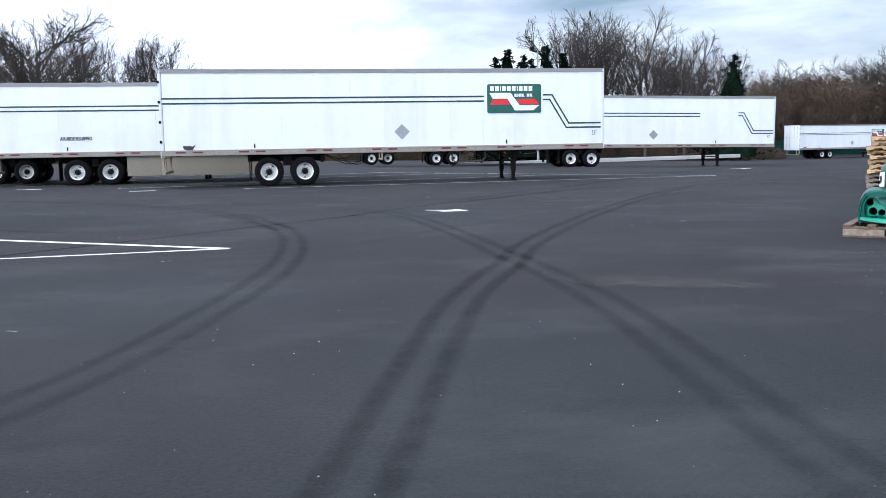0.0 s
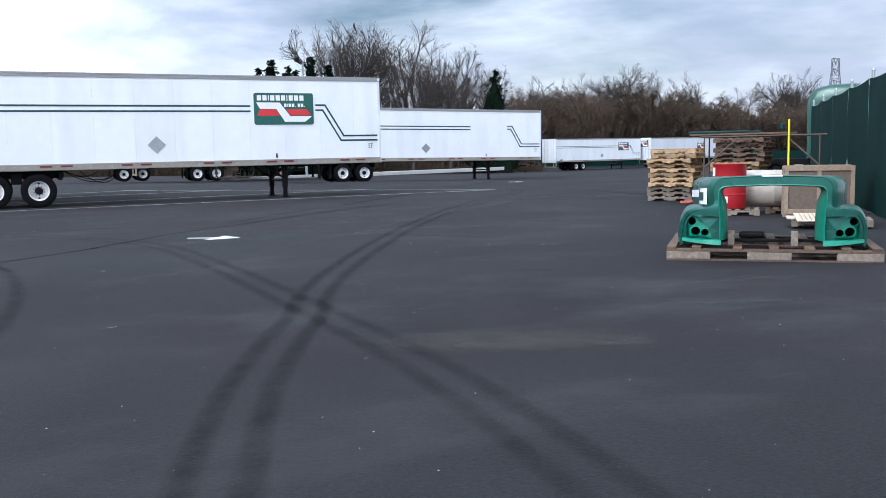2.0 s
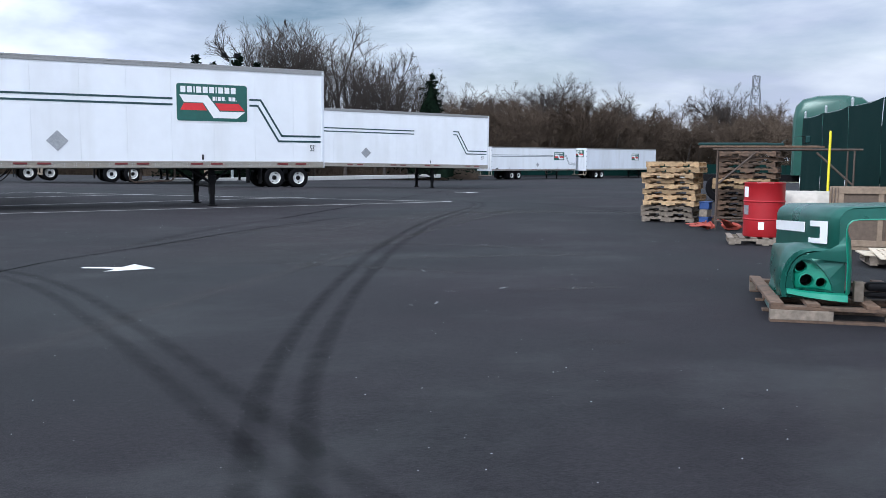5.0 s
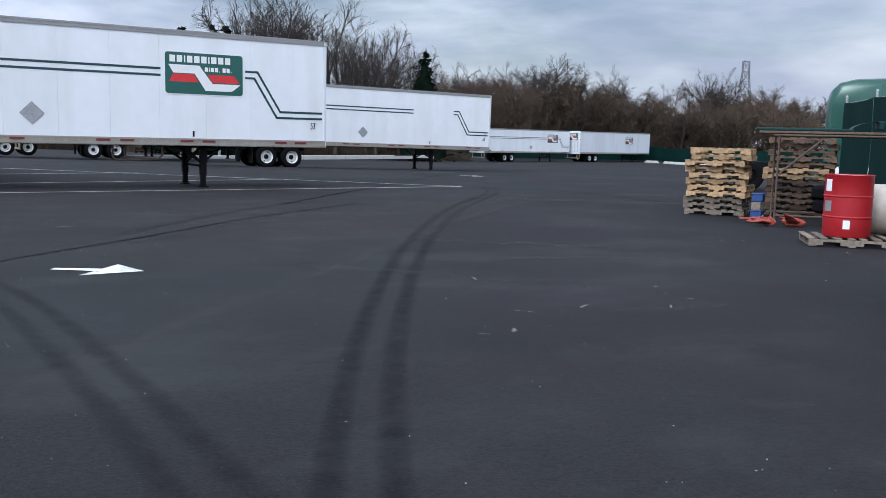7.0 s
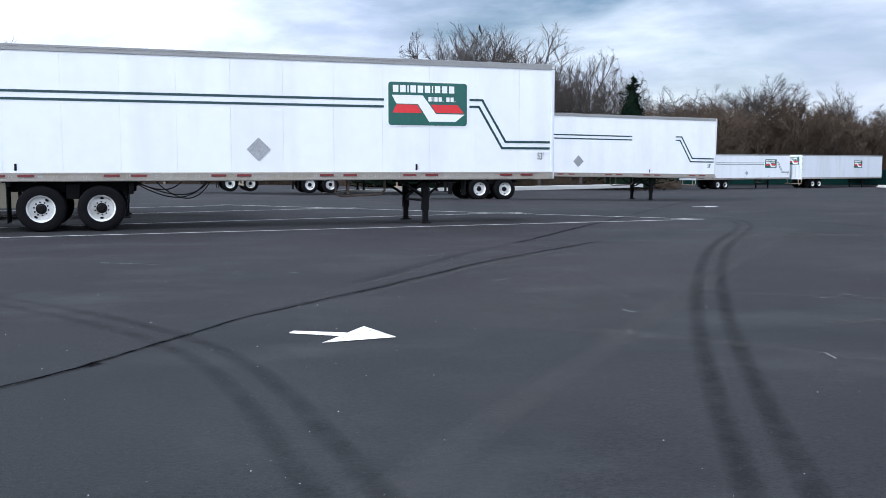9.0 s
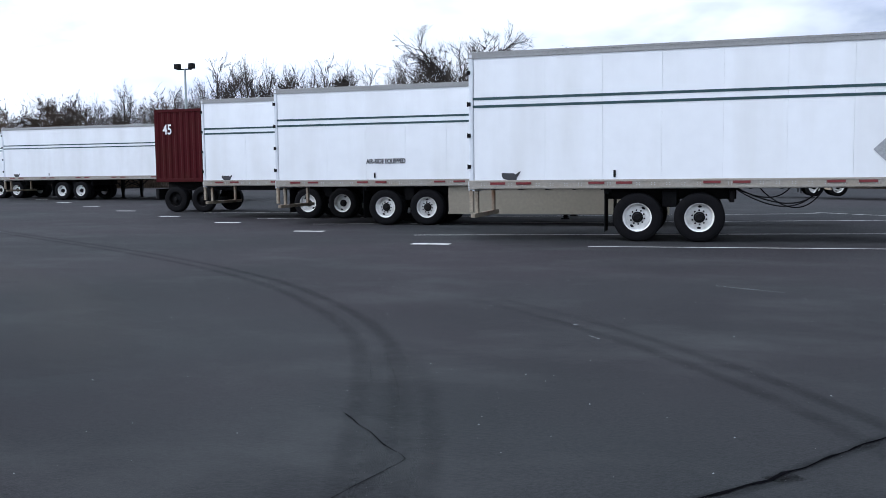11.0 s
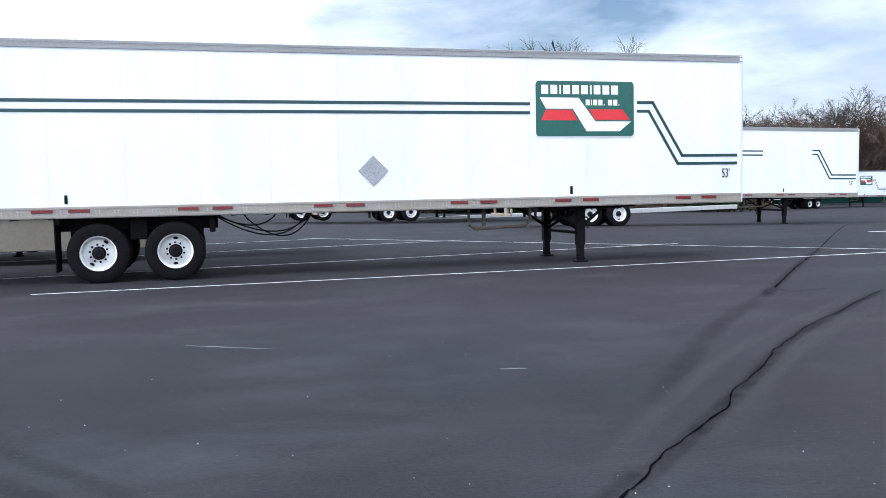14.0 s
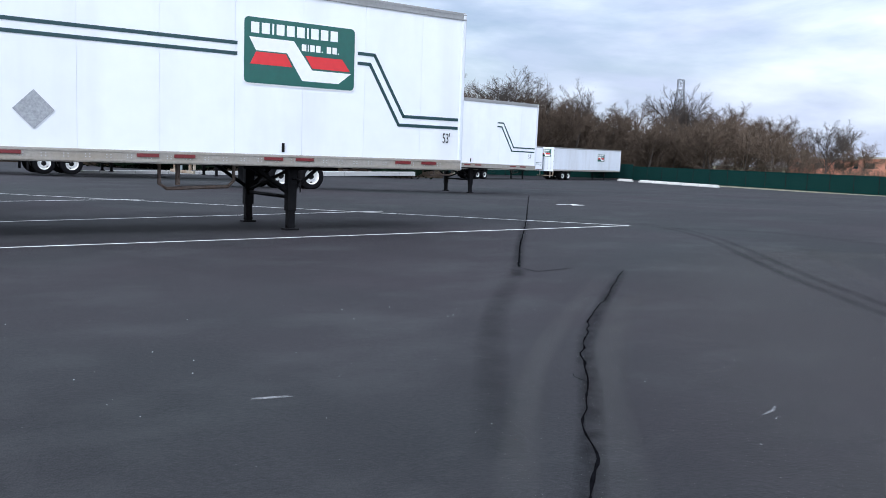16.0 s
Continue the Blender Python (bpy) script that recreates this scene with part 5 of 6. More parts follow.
solo("tyre", Geo().lathe([(0.25, 0), (0.4, 0.0), (0.46, 0.05), (0.46, 0.2), (0.4, 0.25), (0.25, 0.25), (0.25, 0)], (0, 0, 0), "z", 28), RUBBER, "loose black tyre lying under the rack", "tyre", m=pose(20.9, -13.2, 0.22), smooth=True)
solo("tyre", Geo().lathe([(0.25, 0), (0.4, 0.0), (0.46, 0.05), (0.46, 0.2), (0.4, 0.25), (0.25, 0.25), (0.25, 0)], (0, 0, 0), "z", 28), RUBBER, "loose black tyre lying on another tyre", "tyre", m=pose(20.93, -13.15, 0.475), smooth=True)
solo("tub", Geo().soft_box(-0.11, 0.11, -0.11, 0.11, 0, 0.16, 0.02).soft_box(-0.125, 0.125, -0.125, 0.125, 0.15, 0.175, 0.01), BLUE, "small blue plastic tub beside the pallets", "tub", m=pose(20.45, -11.72, 0, 0, 0, 20), group="blue tubs")
solo("tub", Geo().soft_box(-0.11, 0.11, -0.11, 0.11, 0, 0.16, 0.02).soft_box(-0.125, 0.125, -0.125, 0.125, 0.15, 0.175, 0.01), BLUE, "small blue plastic tub stacked on another", "tub", m=pose(20.46, -11.71, 0.34, 0, 0, 26), group="blue tubs")
solo("box", Geo().soft_box(-0.1, 0.1, -0.1, 0.1, 0, 0.165, 0.015), PALLETGREY, "grey box between blue tubs", "box", m=pose(20.45, -11.72, 0.175, 0, 0, 12))


def crushed_cone(m, seed):
    """A traffic cone run flat: folded skirt and bent, creased body."""
    r = random.Random(seed)
    g = Geo().lathe([(0.015, 0.62), (0.03, 0.6), (0.05, 0.5), (0.075, 0.38), (0.1, 0.26), (0.13, 0.14), (0.16, 0.05), (0.25, 0.035), (0.26, 0.0)], (0, 0, 0), "z", 14)
    k = r.uniform(0.15, 0.3)
    g.v = [(x * 1.25 + 0.5 * k * z * z + 0.05 * noise.noise((x * 7, z * 7, seed)), 0.42 * y + 0.06 * noise.noise((x * 6, z * 6, seed + 5.0)), z + 0.05 * noise.noise((y * 8, x * 8, seed + 9.0))) for x, y, z in g.v]
    lift = -min(g.v, key=lambda v: v[1])[1]
    g.v = [(x, z, y + lift) for x, y, z in g.v]
    return solo("traffic_cone", g, ORANGE, "crushed faded orange traffic cone on asphalt", "cone", m=m, group="crushed cones", smooth=True)


for k, (x, y, a) in enumerate(((19.3, -12.05, 40), (18.95, -12.45, 75), (19.5, -12.6, 10), (19.25, -12.75, 110))):
    crushed_cone(pose(x + 0.36, y - 0.46, 0, 0, 0, a) @ pose(0, 0, 0, (0, 0, 14, 22)[k]) @ Matrix.Scale(0.7, 4), 3 + k)

# drum and tank on low pallets
pallet(pose(17.22, -15.33, 0, 0, 0, -45), PALLETGREY, "broken weathered pallet under a red drum", 1.2, 1.0, 31, "")
drum = empty("drum", pose(17.98, -15.4, 0.127), "red steel drum with white labels on a pallet", "drum")
R_, HH = 0.34, 0.93
prof = [(0.0, 0.0), (R_ - 0.01, 0.0), (R_, 0.015)]
for zc in (0.30, 0.61):
    prof += [(R_, zc - 0.016), (R_ + 0.011, zc - 0.004), (R_ + 0.011, zc + 0.004), (R_, zc + 0.016)]
prof += [(R_, HH - 0.02), (R_ + 0.008, HH - 0.01), (R_ + 0.008, HH), (R_ - 0.02, HH), (R_ - 0.02, HH - 0.02)]
part("shell", Geo().lathe(prof, (0, 0, 0), "z", 40), DRUMRED, drum, "glossy red steel shell", True)
part("lid", Geo().lathe([(R_ - 0.02, HH - 0.02), (R_ - 0.05, HH - 0.012), (0.0, HH - 0.012)], (0, 0, 0), "z", 40), SIGNWHITE, drum, "pale drum lid", True)
def drum_label(deg, z, w, h):
    g = Geo()
    for i in range(7):
        a = radians(deg + w * (i / 6 - 0.5))
        g.v += [((R_ + 0.003) * math.cos(a), (R_ + 0.003) * math.sin(a), z), ((R_ + 0.003) * math.cos(a), (R_ + 0.003) * math.sin(a), z + h)]
    g.f = [(2 * i, 2 * i + 2, 2 * i + 3, 2 * i + 1) for i in range(6)]
    return g
part("label", drum_label(160, 0.68, 22, 0.18), SIGNWHITE, drum, "white paper label")
part("label", drum_label(160, 0.38, 26, 0.16), PLACARD, drum, "grey printed label")
part("label", drum_label(214, 0.13, 16, 0.13), SIGNWHITE, drum, "white paper label")
pallet(pose(18.5, -15.9, 0, 0, 0, -45), PALLETOLD, "weathered pallet under a steel tank", 1.0, 1.2, 33, "")
tank = empty("tank", pose(19.15, -15.75, 0.515, 0, 0, -48), "dull beige-white steel tank lying on a pallet", "tank")
part("shell", Geo().lathe([(0.0, -0.95), (0.22, -0.93), (0.34, -0.88), (0.385, -0.8), (0.39, -0.76), (0.39, -0.2), (0.395, -0.19), (0.395, -0.15), (0.39, -0.14), (0.39, 0.8), (0.34, 0.88), (0.2, 0.93), (0.0, 0.94)], (0, 0, 0), "x", 36), TANK, tank, "", True)
for k in range(5):
    part("bolt", Geo().tube((-0.3 + 0.15 * k, 0.385 * math.cos(-2.2), 0.385 * math.sin(-2.2) + 0.3), (-0.3 + 0.15 * k, 0.41 * math.cos(-2.2), 0.41 * math.sin(-2.2) + 0.3), 0.015, seg=6), BLACK, tank)

# crate with framed plywood sides and boards leaning at its foot
cr = empty("wooden_crate", pose(18.18, -16.71, 0, 0, 0, -44) @ Matrix.Diagonal((0.77, 0.78, 0.98, 1)), "large framed plywood crate open at the top", "crate")
for y in (0, 0.95):
    part("side_panel", Geo().soft_box(0.03, 1.62, y + 0.02, y + 0.045, 0.1, 1.0, 0.003), CRATE, cr, "plywood panel coloured dark for the crate's shaded inside")
    for x in (0, 0.78, 1.56):
        part("batten", Geo().soft_box(x, x + 0.1, y - 0.02 if y == 0 else y + 0.045, y + 0.02 if y == 0 else y + 0.09, 0.06, 1.02, 0.004), FRAMEWOOD, cr)
    part("rail", Geo().soft_box(0, 1.66, y - 0.025 if y == 0 else y + 0.045, y + 0.02 if y == 0 else y + 0.09, 0.93, 1.03, 0.004), FRAMEWOOD, cr)
    part("rail", Geo().soft_box(0, 1.66, y - 0.025 if y == 0 else y + 0.045, y + 0.02 if y == 0 else y + 0.09, 0.06, 0.16, 0.004), FRAMEWOOD, cr)
for x in (0.0, 1.6):
    part("end_panel", Geo().soft_box(x, x + 0.03, 0.05, 0.95, 0.1, 1.0, 0.003), CRATE, cr)
    for y in (0.08, 0.45, 0.82):
        part("batten", Geo().soft_box(x - 0.03, x, y, y + 0.09, 0.06, 1.02, 0.004), FRAMEWOOD, cr)
part("skid", Geo().soft_box(-0.03, 1.68, 0, 0.1, 0, 0.06, 0.004).soft_box(-0.03, 1.68, 0.9, 1.0, 0, 0.06, 0.004), FRAMEWOOD, cr)
pallet(pose(16.63, -18.37, 0, 0, 0, -46), PALLETGREY, "grey pallet with boards on it beside the crate", 1.3, 0.8, 40, "")
solo("board", Geo().soft_box(0, 1.15, 0, 0.62, 0, 0.02, 0.003), BOARD, "pale plywood sheet lying on a pallet", "board", m=pose(16.58, -18.32, 0.13, 0, 0, -44), group="boards")
b2 = empty("pegboard", pose(16.5, -18.62, 0.11, 9, 0, -40), "pale perforated board leaning on boards", "board")
part("sheet", Geo().soft_box(0, 0.82, 0, 0.6, 0, 0.016, 0.003), BOARD, b2)
g = Geo()
for i in range(10):
    for j in range(7):
        g.box(0.08 + i * 0.072, 0.105 + i * 0.072, 0.06 + j * 0.075, 0.085 + j * 0.075, 0.0165, 0.0185)
ob = part("holes", g, PALLETOLD, b2)
ob["kind"] = "stuff"

# ---- green truck hood on pallets ----
hood_m = pose(12.33, -20.27, -0.105, 0, 0, -43.6) @ Matrix.Diagonal((1.09, 1.1, 1.09, 1))
base = empty("long_pallet", hood_m, "long weathered wooden skid under a green truck hood", "pallet")
for k, (x0, x1) in enumerate(((0.0, 0.52), (0.95, 1.45), (1.95, 2.45))):
    part("block", Geo().soft_box(x0, x1, 0.0, 0.1, 0.03, 0.12, 0.006), PALLETGREY, base)
    part("block", Geo().soft_box(x0, x1, 1.75, 1.85, 0.03, 0.12, 0.006), PALLETGREY, base)
for y in (0.0, 0.55, 1.15, 1.75):
    part("runner", Geo().soft_box(0, 2.45, y, y + 0.1, 0.0, 0.03, 0.004), PALLETOLD, base)
    part("top_board", Geo().soft_box(0, 2.45, y, y + 0.12, 0.12, 0.15, 0.004), PALLETOLD, base)
for x in (0.0, 0.3, 0.78, 1.2, 1.6, 2.0, 2.33):
    part("cross_board", Geo().soft_box(x, x + 0.11, 0.0, 1.85, 0.15, 0.18, 0.004), PALLETOLD, base)
for x in (0.72, 1.45):
    part("upright_block", Geo().soft_box(x, x + 0.08, 0.22, 0.3, 0.18, 0.36, 0.006), PALLETGREY, base)
part("bracket", Geo().soft_box(0.56, 1.9, 0.36, 0.42, 0.21, 0.25, 0.01).soft_box(0.85, 1.15, 0.33, 0.46, 0.26, 0.34, 0.03), BLACK, base, "black steel bracket")

hood = empty("truck_hood", hood_m @ pose(1.22, 0.1, 0.18), "metallic green truck hood with headlight holes on a skid", "truck hood")
def half_arc(cx, cz, rx, rz, a0, a1, k):
    return [(cx + rx * math.cos(radians(a0 + (a1 - a0) * i / k)), cz + rz * math.sin(radians(a0 + (a1 - a0) * i / k))) for i in range(k + 1)]
def hood_side(v):
    return 0.69 + 0.10 * min(1.0, v / 0.2) ** 0.6 + 0.20 * v
def hood_section(v):
    """Outline across the hood, from one foot over the top to the other, at depth v (0 front, 1 back)."""
    top = 0.85 - 0.05 * v
    w1 = hood_side(v)
    grow = min(1.0, v / 0.2) ** 0.6
    fl = 1.09 + 0.03 * grow - 0.10 * max(0.0, v - 0.2)
    fh = 0.36 + 0.03 * grow - 0.16 * max(0.0, v - 0.3)
    right = [(fl - 0.02, 0.0), (fl, 0.1)]
    for i in range(1, 9):
        a = radians(90 * i / 8)
        right.append((w1 + (fl - w1) * math.cos(a) ** 0.5 if i < 8 else w1, 0.1 + fh * math.sin(a)))
    right += [(w1 - 0.004, 0.62)] + half_arc(w1 - 0.15, top - 0.12, 0.15, 0.12, 5, 90, 5)
    right += [(0.35, top + 0.01)]
    return right + [(0.0, top + 0.02)] + [(-x, z) for x, z in reversed(right)]
def sweep(x, z):
    """How far the nose falls back towards its outer, upper corners."""
    u = max(0.0, (abs(x) - 0.62) / 0.45)
    return (0.24 * u * u + 0.1 * max(0.0, z - 0.2) * min(1.0, u * 3)) * (1 if z < 0.6 else 0)
g = Geo()
DEPTH = 1.55
vs = [0.0, 0.02, 0.05, 0.1, 0.17, 0.28, 0.45, 0.65, 0.85, 1.0]
for v in vs:
    for x, z in hood_section(v):
        k = 0.97 if v == 0 else 1.0
        g.v.append((x * k, DEPTH * v + sweep(x, z) * max(0.0, 1 - v / 0.45), z * (0.985 if v == 0 else 1.0)))
q = len(hood_section(0))
g.f = [(j * q + i, j * q + i + 1, (j + 1) * q + i + 1, (j + 1) * q + i) for j in range(len(vs) - 1) for i in range(q - 1)]
sk = part("skin", g, HOODGREEN, hood, "metallic green hood skin", True)
sol = sk.modifiers.new("thickness", "SOLIDIFY")
sol.thickness, sol.offset = 0.012, -1
LAMP_WELL = ((0.69, 0.09), (0.99, 0.09), (1.003, 0.15), (1.003, 0.25), (0.983, 0.314), (0.937, 0.354), (0.885, 0.36), (0.828, 0.33), (0.77, 0.275), (0.724, 0.205), (0.696, 0.136))
LAMPS = ((0.935, 0.288, 0.05), (0.888, 0.168, 0.057), (0.773, 0.158, 0.045))
def lamp_panel(sign):
    """Recessed panel in the fender's well, with two lamp holes and a smaller one cut through."""
    bm = bmesh.new()
    loop = [bm.verts.new((x * sign, 0.0, z)) for x, z in LAMP_WELL]
    edges = [bm.edges.new((loop[i], loop[(i + 1) % len(loop)])) for i in range(len(loop))]
    for cx, cz, r in LAMPS:
        ring = [bm.verts.new((cx * sign + r * math.cos(2 * math.pi * i / 16), 0.0, cz + r * math.sin(2 * math.pi * i / 16))) for i in range(16)]
        edges += [bm.edges.new((ring[i], ring[(i + 1) % 16])) for i in range(16)]
    bmesh.ops.triangle_fill(bm, use_beauty=True, use_dissolve=False, edges=edges)
    gg = Geo()
    for i, v in enumerate(bm.verts):
        v.index = i
        gg.v.append((v.co.x, v.co.y + sweep(v.co.x, v.co.z), v.co.z))
    gg.f = [tuple(v.index for v in f.verts) for f in bm.faces]
    bm.free()
    return gg
def well_wall(sign):
    gg, n = Geo(), len(LAMP_WELL)
    for d in (-0.004, 0.02, 0.085):
        gg.v += [(x * sign, d + sweep(x, z), z) for x, z in LAMP_WELL]
    gg.f = [(j * n + i, j * n + (i + 1) % n, (j + 1) * n + (i + 1) % n, (j + 1) * n + i) for j in range(2) for i in range(n)]
    return gg
def front_face(sign):
    """Fender face beside the grille opening, with two headlight openings cut in."""
    sec = [p for p in hood_section(0.0) if p[0] * sign >= 0]
    if sign < 0:
        sec = sec[::-1]
    outer = [(x * 0.965, z * 0.97) for x, z in sec if z < 0.45]
    inner = [(0.60 * sign, 0.36), (0.597 * sign, 0.2), (0.60 * sign, 0.05)]
    bm = bmesh.new()
    loop = [bm.verts.new((x, 0.0, z)) for x, z in outer + inner]
    edges = [bm.edges.new((loop[i], loop[(i + 1) % len(loop)])) for i in range(len(loop))]
    ring = [bm.verts.new((x * sign, 0.0, z)) for x, z in LAMP_WELL]
    edges += [bm.edges.new((ring[i], ring[(i + 1) % len(ring)])) for i in range(len(ring))]
    bmesh.ops.triangle_fill(bm, use_beauty=True, use_dissolve=False, edges=edges)
    gg = Geo()
    for i, v in enumerate(bm.verts):
        v.index = i
        gg.v.append((v.co.x, v.co.y + sweep(v.co.x, v.co.z), v.co.z))
    gg.f = [tuple(v.index for v in f.verts) for f in bm.faces]
    bm.free()
    return gg
for sg in (-1, 1):
    ob = part("fender_face", front_face(sg), HOODGREEN, hood, "green fender face with an arched lamp well")
    ob.matrix_local = pose(0, 0.04, 0)
    so = ob.modifiers.new("thickness", "SOLIDIFY")
    so.thickness = 0.02
    part("well_wall", well_wall(sg), HOODGREEN, hood, "", True).matrix_local = pose(0, 0.04, 0)
    part("lamp_panel", lamp_panel(sg), HOODIN, hood, "light green recessed lamp panel").matrix_local = pose(0, 0.11, 0)
    for hx, hz, hr in LAMPS:
        y0 = 0.115 + sweep(hx, hz)
        part("headlight_ring", Geo().lathe([(hr + 0.009, 0.0), (hr + 0.009, -0.008), (hr, -0.01), (hr - 0.002, 0.0), (hr - 0.002, 0.07)], (hx * sg, y0, hz), "y", 18), HOODIN, hood, "green headlight rim", True)
        # added black cup stands in for the darkness behind the open lamp hole
        part("headlight_bucket", Geo().lathe([(hr - 0.004, 0.07), (hr * 0.7, 0.16), (0.0, 0.17)], (hx * sg, y0, hz), "y", 18), BLACK, hood, "black cup added behind a lamp hole for the dark inside", True)
    part("wheel_arch", Geo().soft_box(min(0.7 * sg, 1.05 * sg), max(0.7 * sg, 1.05 * sg), 0.5, 0.54, 0.0, 0.42, 0.02), HOODGREEN, hood)
    lip = Geo()
    for k in range(9):
        x = (0.58 + 0.47 * k / 8) * sg
        y = -0.035 + sweep(x, 0.0)
        lip.v += [(x, y, 0.015 + 0.03 * k / 8), (x, y + 0.012, 0.075), (x, y + 0.06, 0.085), (x, y + 0.1, 0.01)]
    lip.f = [(4 * i + a, 4 * i + 4 + a, 4 * i + 4 + (a + 1) % 4, 4 * i + (a + 1) % 4) for i in range(8) for a in range(4)] + [(0, 1, 2, 3), (32, 33, 34, 35)]
    part("bumper_lip", lip, HOODIN, hood, "bright green lower lip", True)
    part("splash_skirt", Geo().quad([(1.0 * sg, 0.28, 0.08), (1.16 * sg, 0.5, -0.16), (1.14 * sg, 1.1, -0.16), (1.05 * sg, 1.2, 0.12)]).quad([(1.0 * sg, 0.30, 0.08), (1.05 * sg, 1.2, 0.12), (0.98 * sg, 1.2, 0.1), (0.95 * sg, 0.32, 0.06)]), HOODGREEN, hood, "dark green lower skirt")
def along(pts, n):
    """n even steps along a polyline."""
    p = [Vector((x, 0, z)) for x, z in pts]
    cum = [0.0]
    for a, b in zip(p, p[1:]):
        cum.append(cum[-1] + (b - a).length)
    out = []
    for i in range(n):
        d = cum[-1] * i / (n - 1)
        k = min(max(q for q in range(len(cum)) if cum[q] <= d + 1e-9), len(p) - 2)
        out.append(p[k].lerp(p[k + 1], (d - cum[k]) / max(1e-9, cum[k + 1] - cum[k])))
    return out
half_in = [(0.60, 0.36), (0.615, 0.52), (0.62, 0.63)] + half_arc(0.53, 0.65, 0.09, 0.09, 12, 90, 5) + [(0.25, 0.752)]
half_out = [(x * 0.97, z * 0.985) for x, z in hood_section(0.0) if z > 0.365 and x > 0]
inner = along(half_in + [(0.0, 0.76)] + [(-x, z) for x, z in reversed(half_in)], 41)
outer = along(half_out + [(0.0, 0.855)] + [(-x, z) for x, z in reversed(half_out)], 41)
g = Geo()
for a, b in zip(outer, inner):
    g.v += [(a.x, 0.005, a.z), (b.x, -0.004, b.z)]
g.f = [(2 * i, 2 * i + 1, 2 * i + 3, 2 * i + 2) for i in range(40)]
part("grille_surround", g, HOODGREEN, hood, "green surround of the grille opening", True).modifiers.new("thickness", "SOLIDIFY").thickness = 0.01
rim = [(0.60, 0.07), (0.597, 0.18)] + half_in
rim = along(rim + [(0.0, 0.76)] + [(-x, z) for x, z in reversed(rim)], 49)
g = Geo()
for b in rim:
    low = 1.0 - 0.8 * min(1.0, max(0.0, b.z - 0.55) / 0.2)
    for d, k in ((-0.012, 0.0), (0.0, 0.012), (0.12, 0.05), (0.26, 0.085)):
        g.v.append((b.x - math.copysign(k * low, b.x) if abs(b.x) > 0.1 else b.x, d, b.z - (0.0 if low > 0.9 else 0.25 * k)))
g.f = [(4 * i + a, 4 * i + 4 + a, 4 * i + 5 + a, 4 * i + 1 + a) for i in range(48) for a in range(3)]
part("grille_jamb", g, HOODIN, hood, "bright green flared edge of the grille opening", True).modifiers.new("thickness", "SOLIDIFY").thickness = 0.01
part("badge_strip", Geo().soft_box(-0.12, 0.12, -0.012, 0.03, 0.845, 0.862, 0.004), SIGNWHITE, hood)
def side_strip(v0, v1, z0, z1, k=10):
    gg = Geo()
    for i in range(k + 1):
        v = v0 + (v1 - v0) * i / k
        x = -(hood_side(v) + 0.009)
        dz = -0.08 * v
        gg.v += [(x, DEPTH * v, z0 + dz), (x, DEPTH * v, z1 + dz), (x + 0.006, DEPTH * v, z1 + dz), (x + 0.006, DEPTH * v, z0 + dz)]
    gg.f = [(4 * i + a, 4 * i + 4 + a, 4 * i + 4 + (a + 1) % 4, 4 * i + (a + 1) % 4) for i in range(k) for a in range(4)]
    gg.f += [(0, 1, 2, 3), (4 * k, 4 * k + 1, 4 * k + 2, 4 * k + 3)]
    return gg
part("side_stripe", side_strip(0.36, 0.99, 0.605, 0.70), SIGNWHITE, hood, "white side stripe")
part("side_emblem", side_strip(0.055, 0.12, 0.515, 0.715, 3), SIGNWHITE, hood, "white hooked emblem")
part("side_emblem", side_strip(0.12, 0.25, 0.665, 0.715, 3), SIGNWHITE, hood)
part("side_emblem", side_strip(0.12, 0.27, 0.515, 0.56, 3), SIGNWHITE, hood)

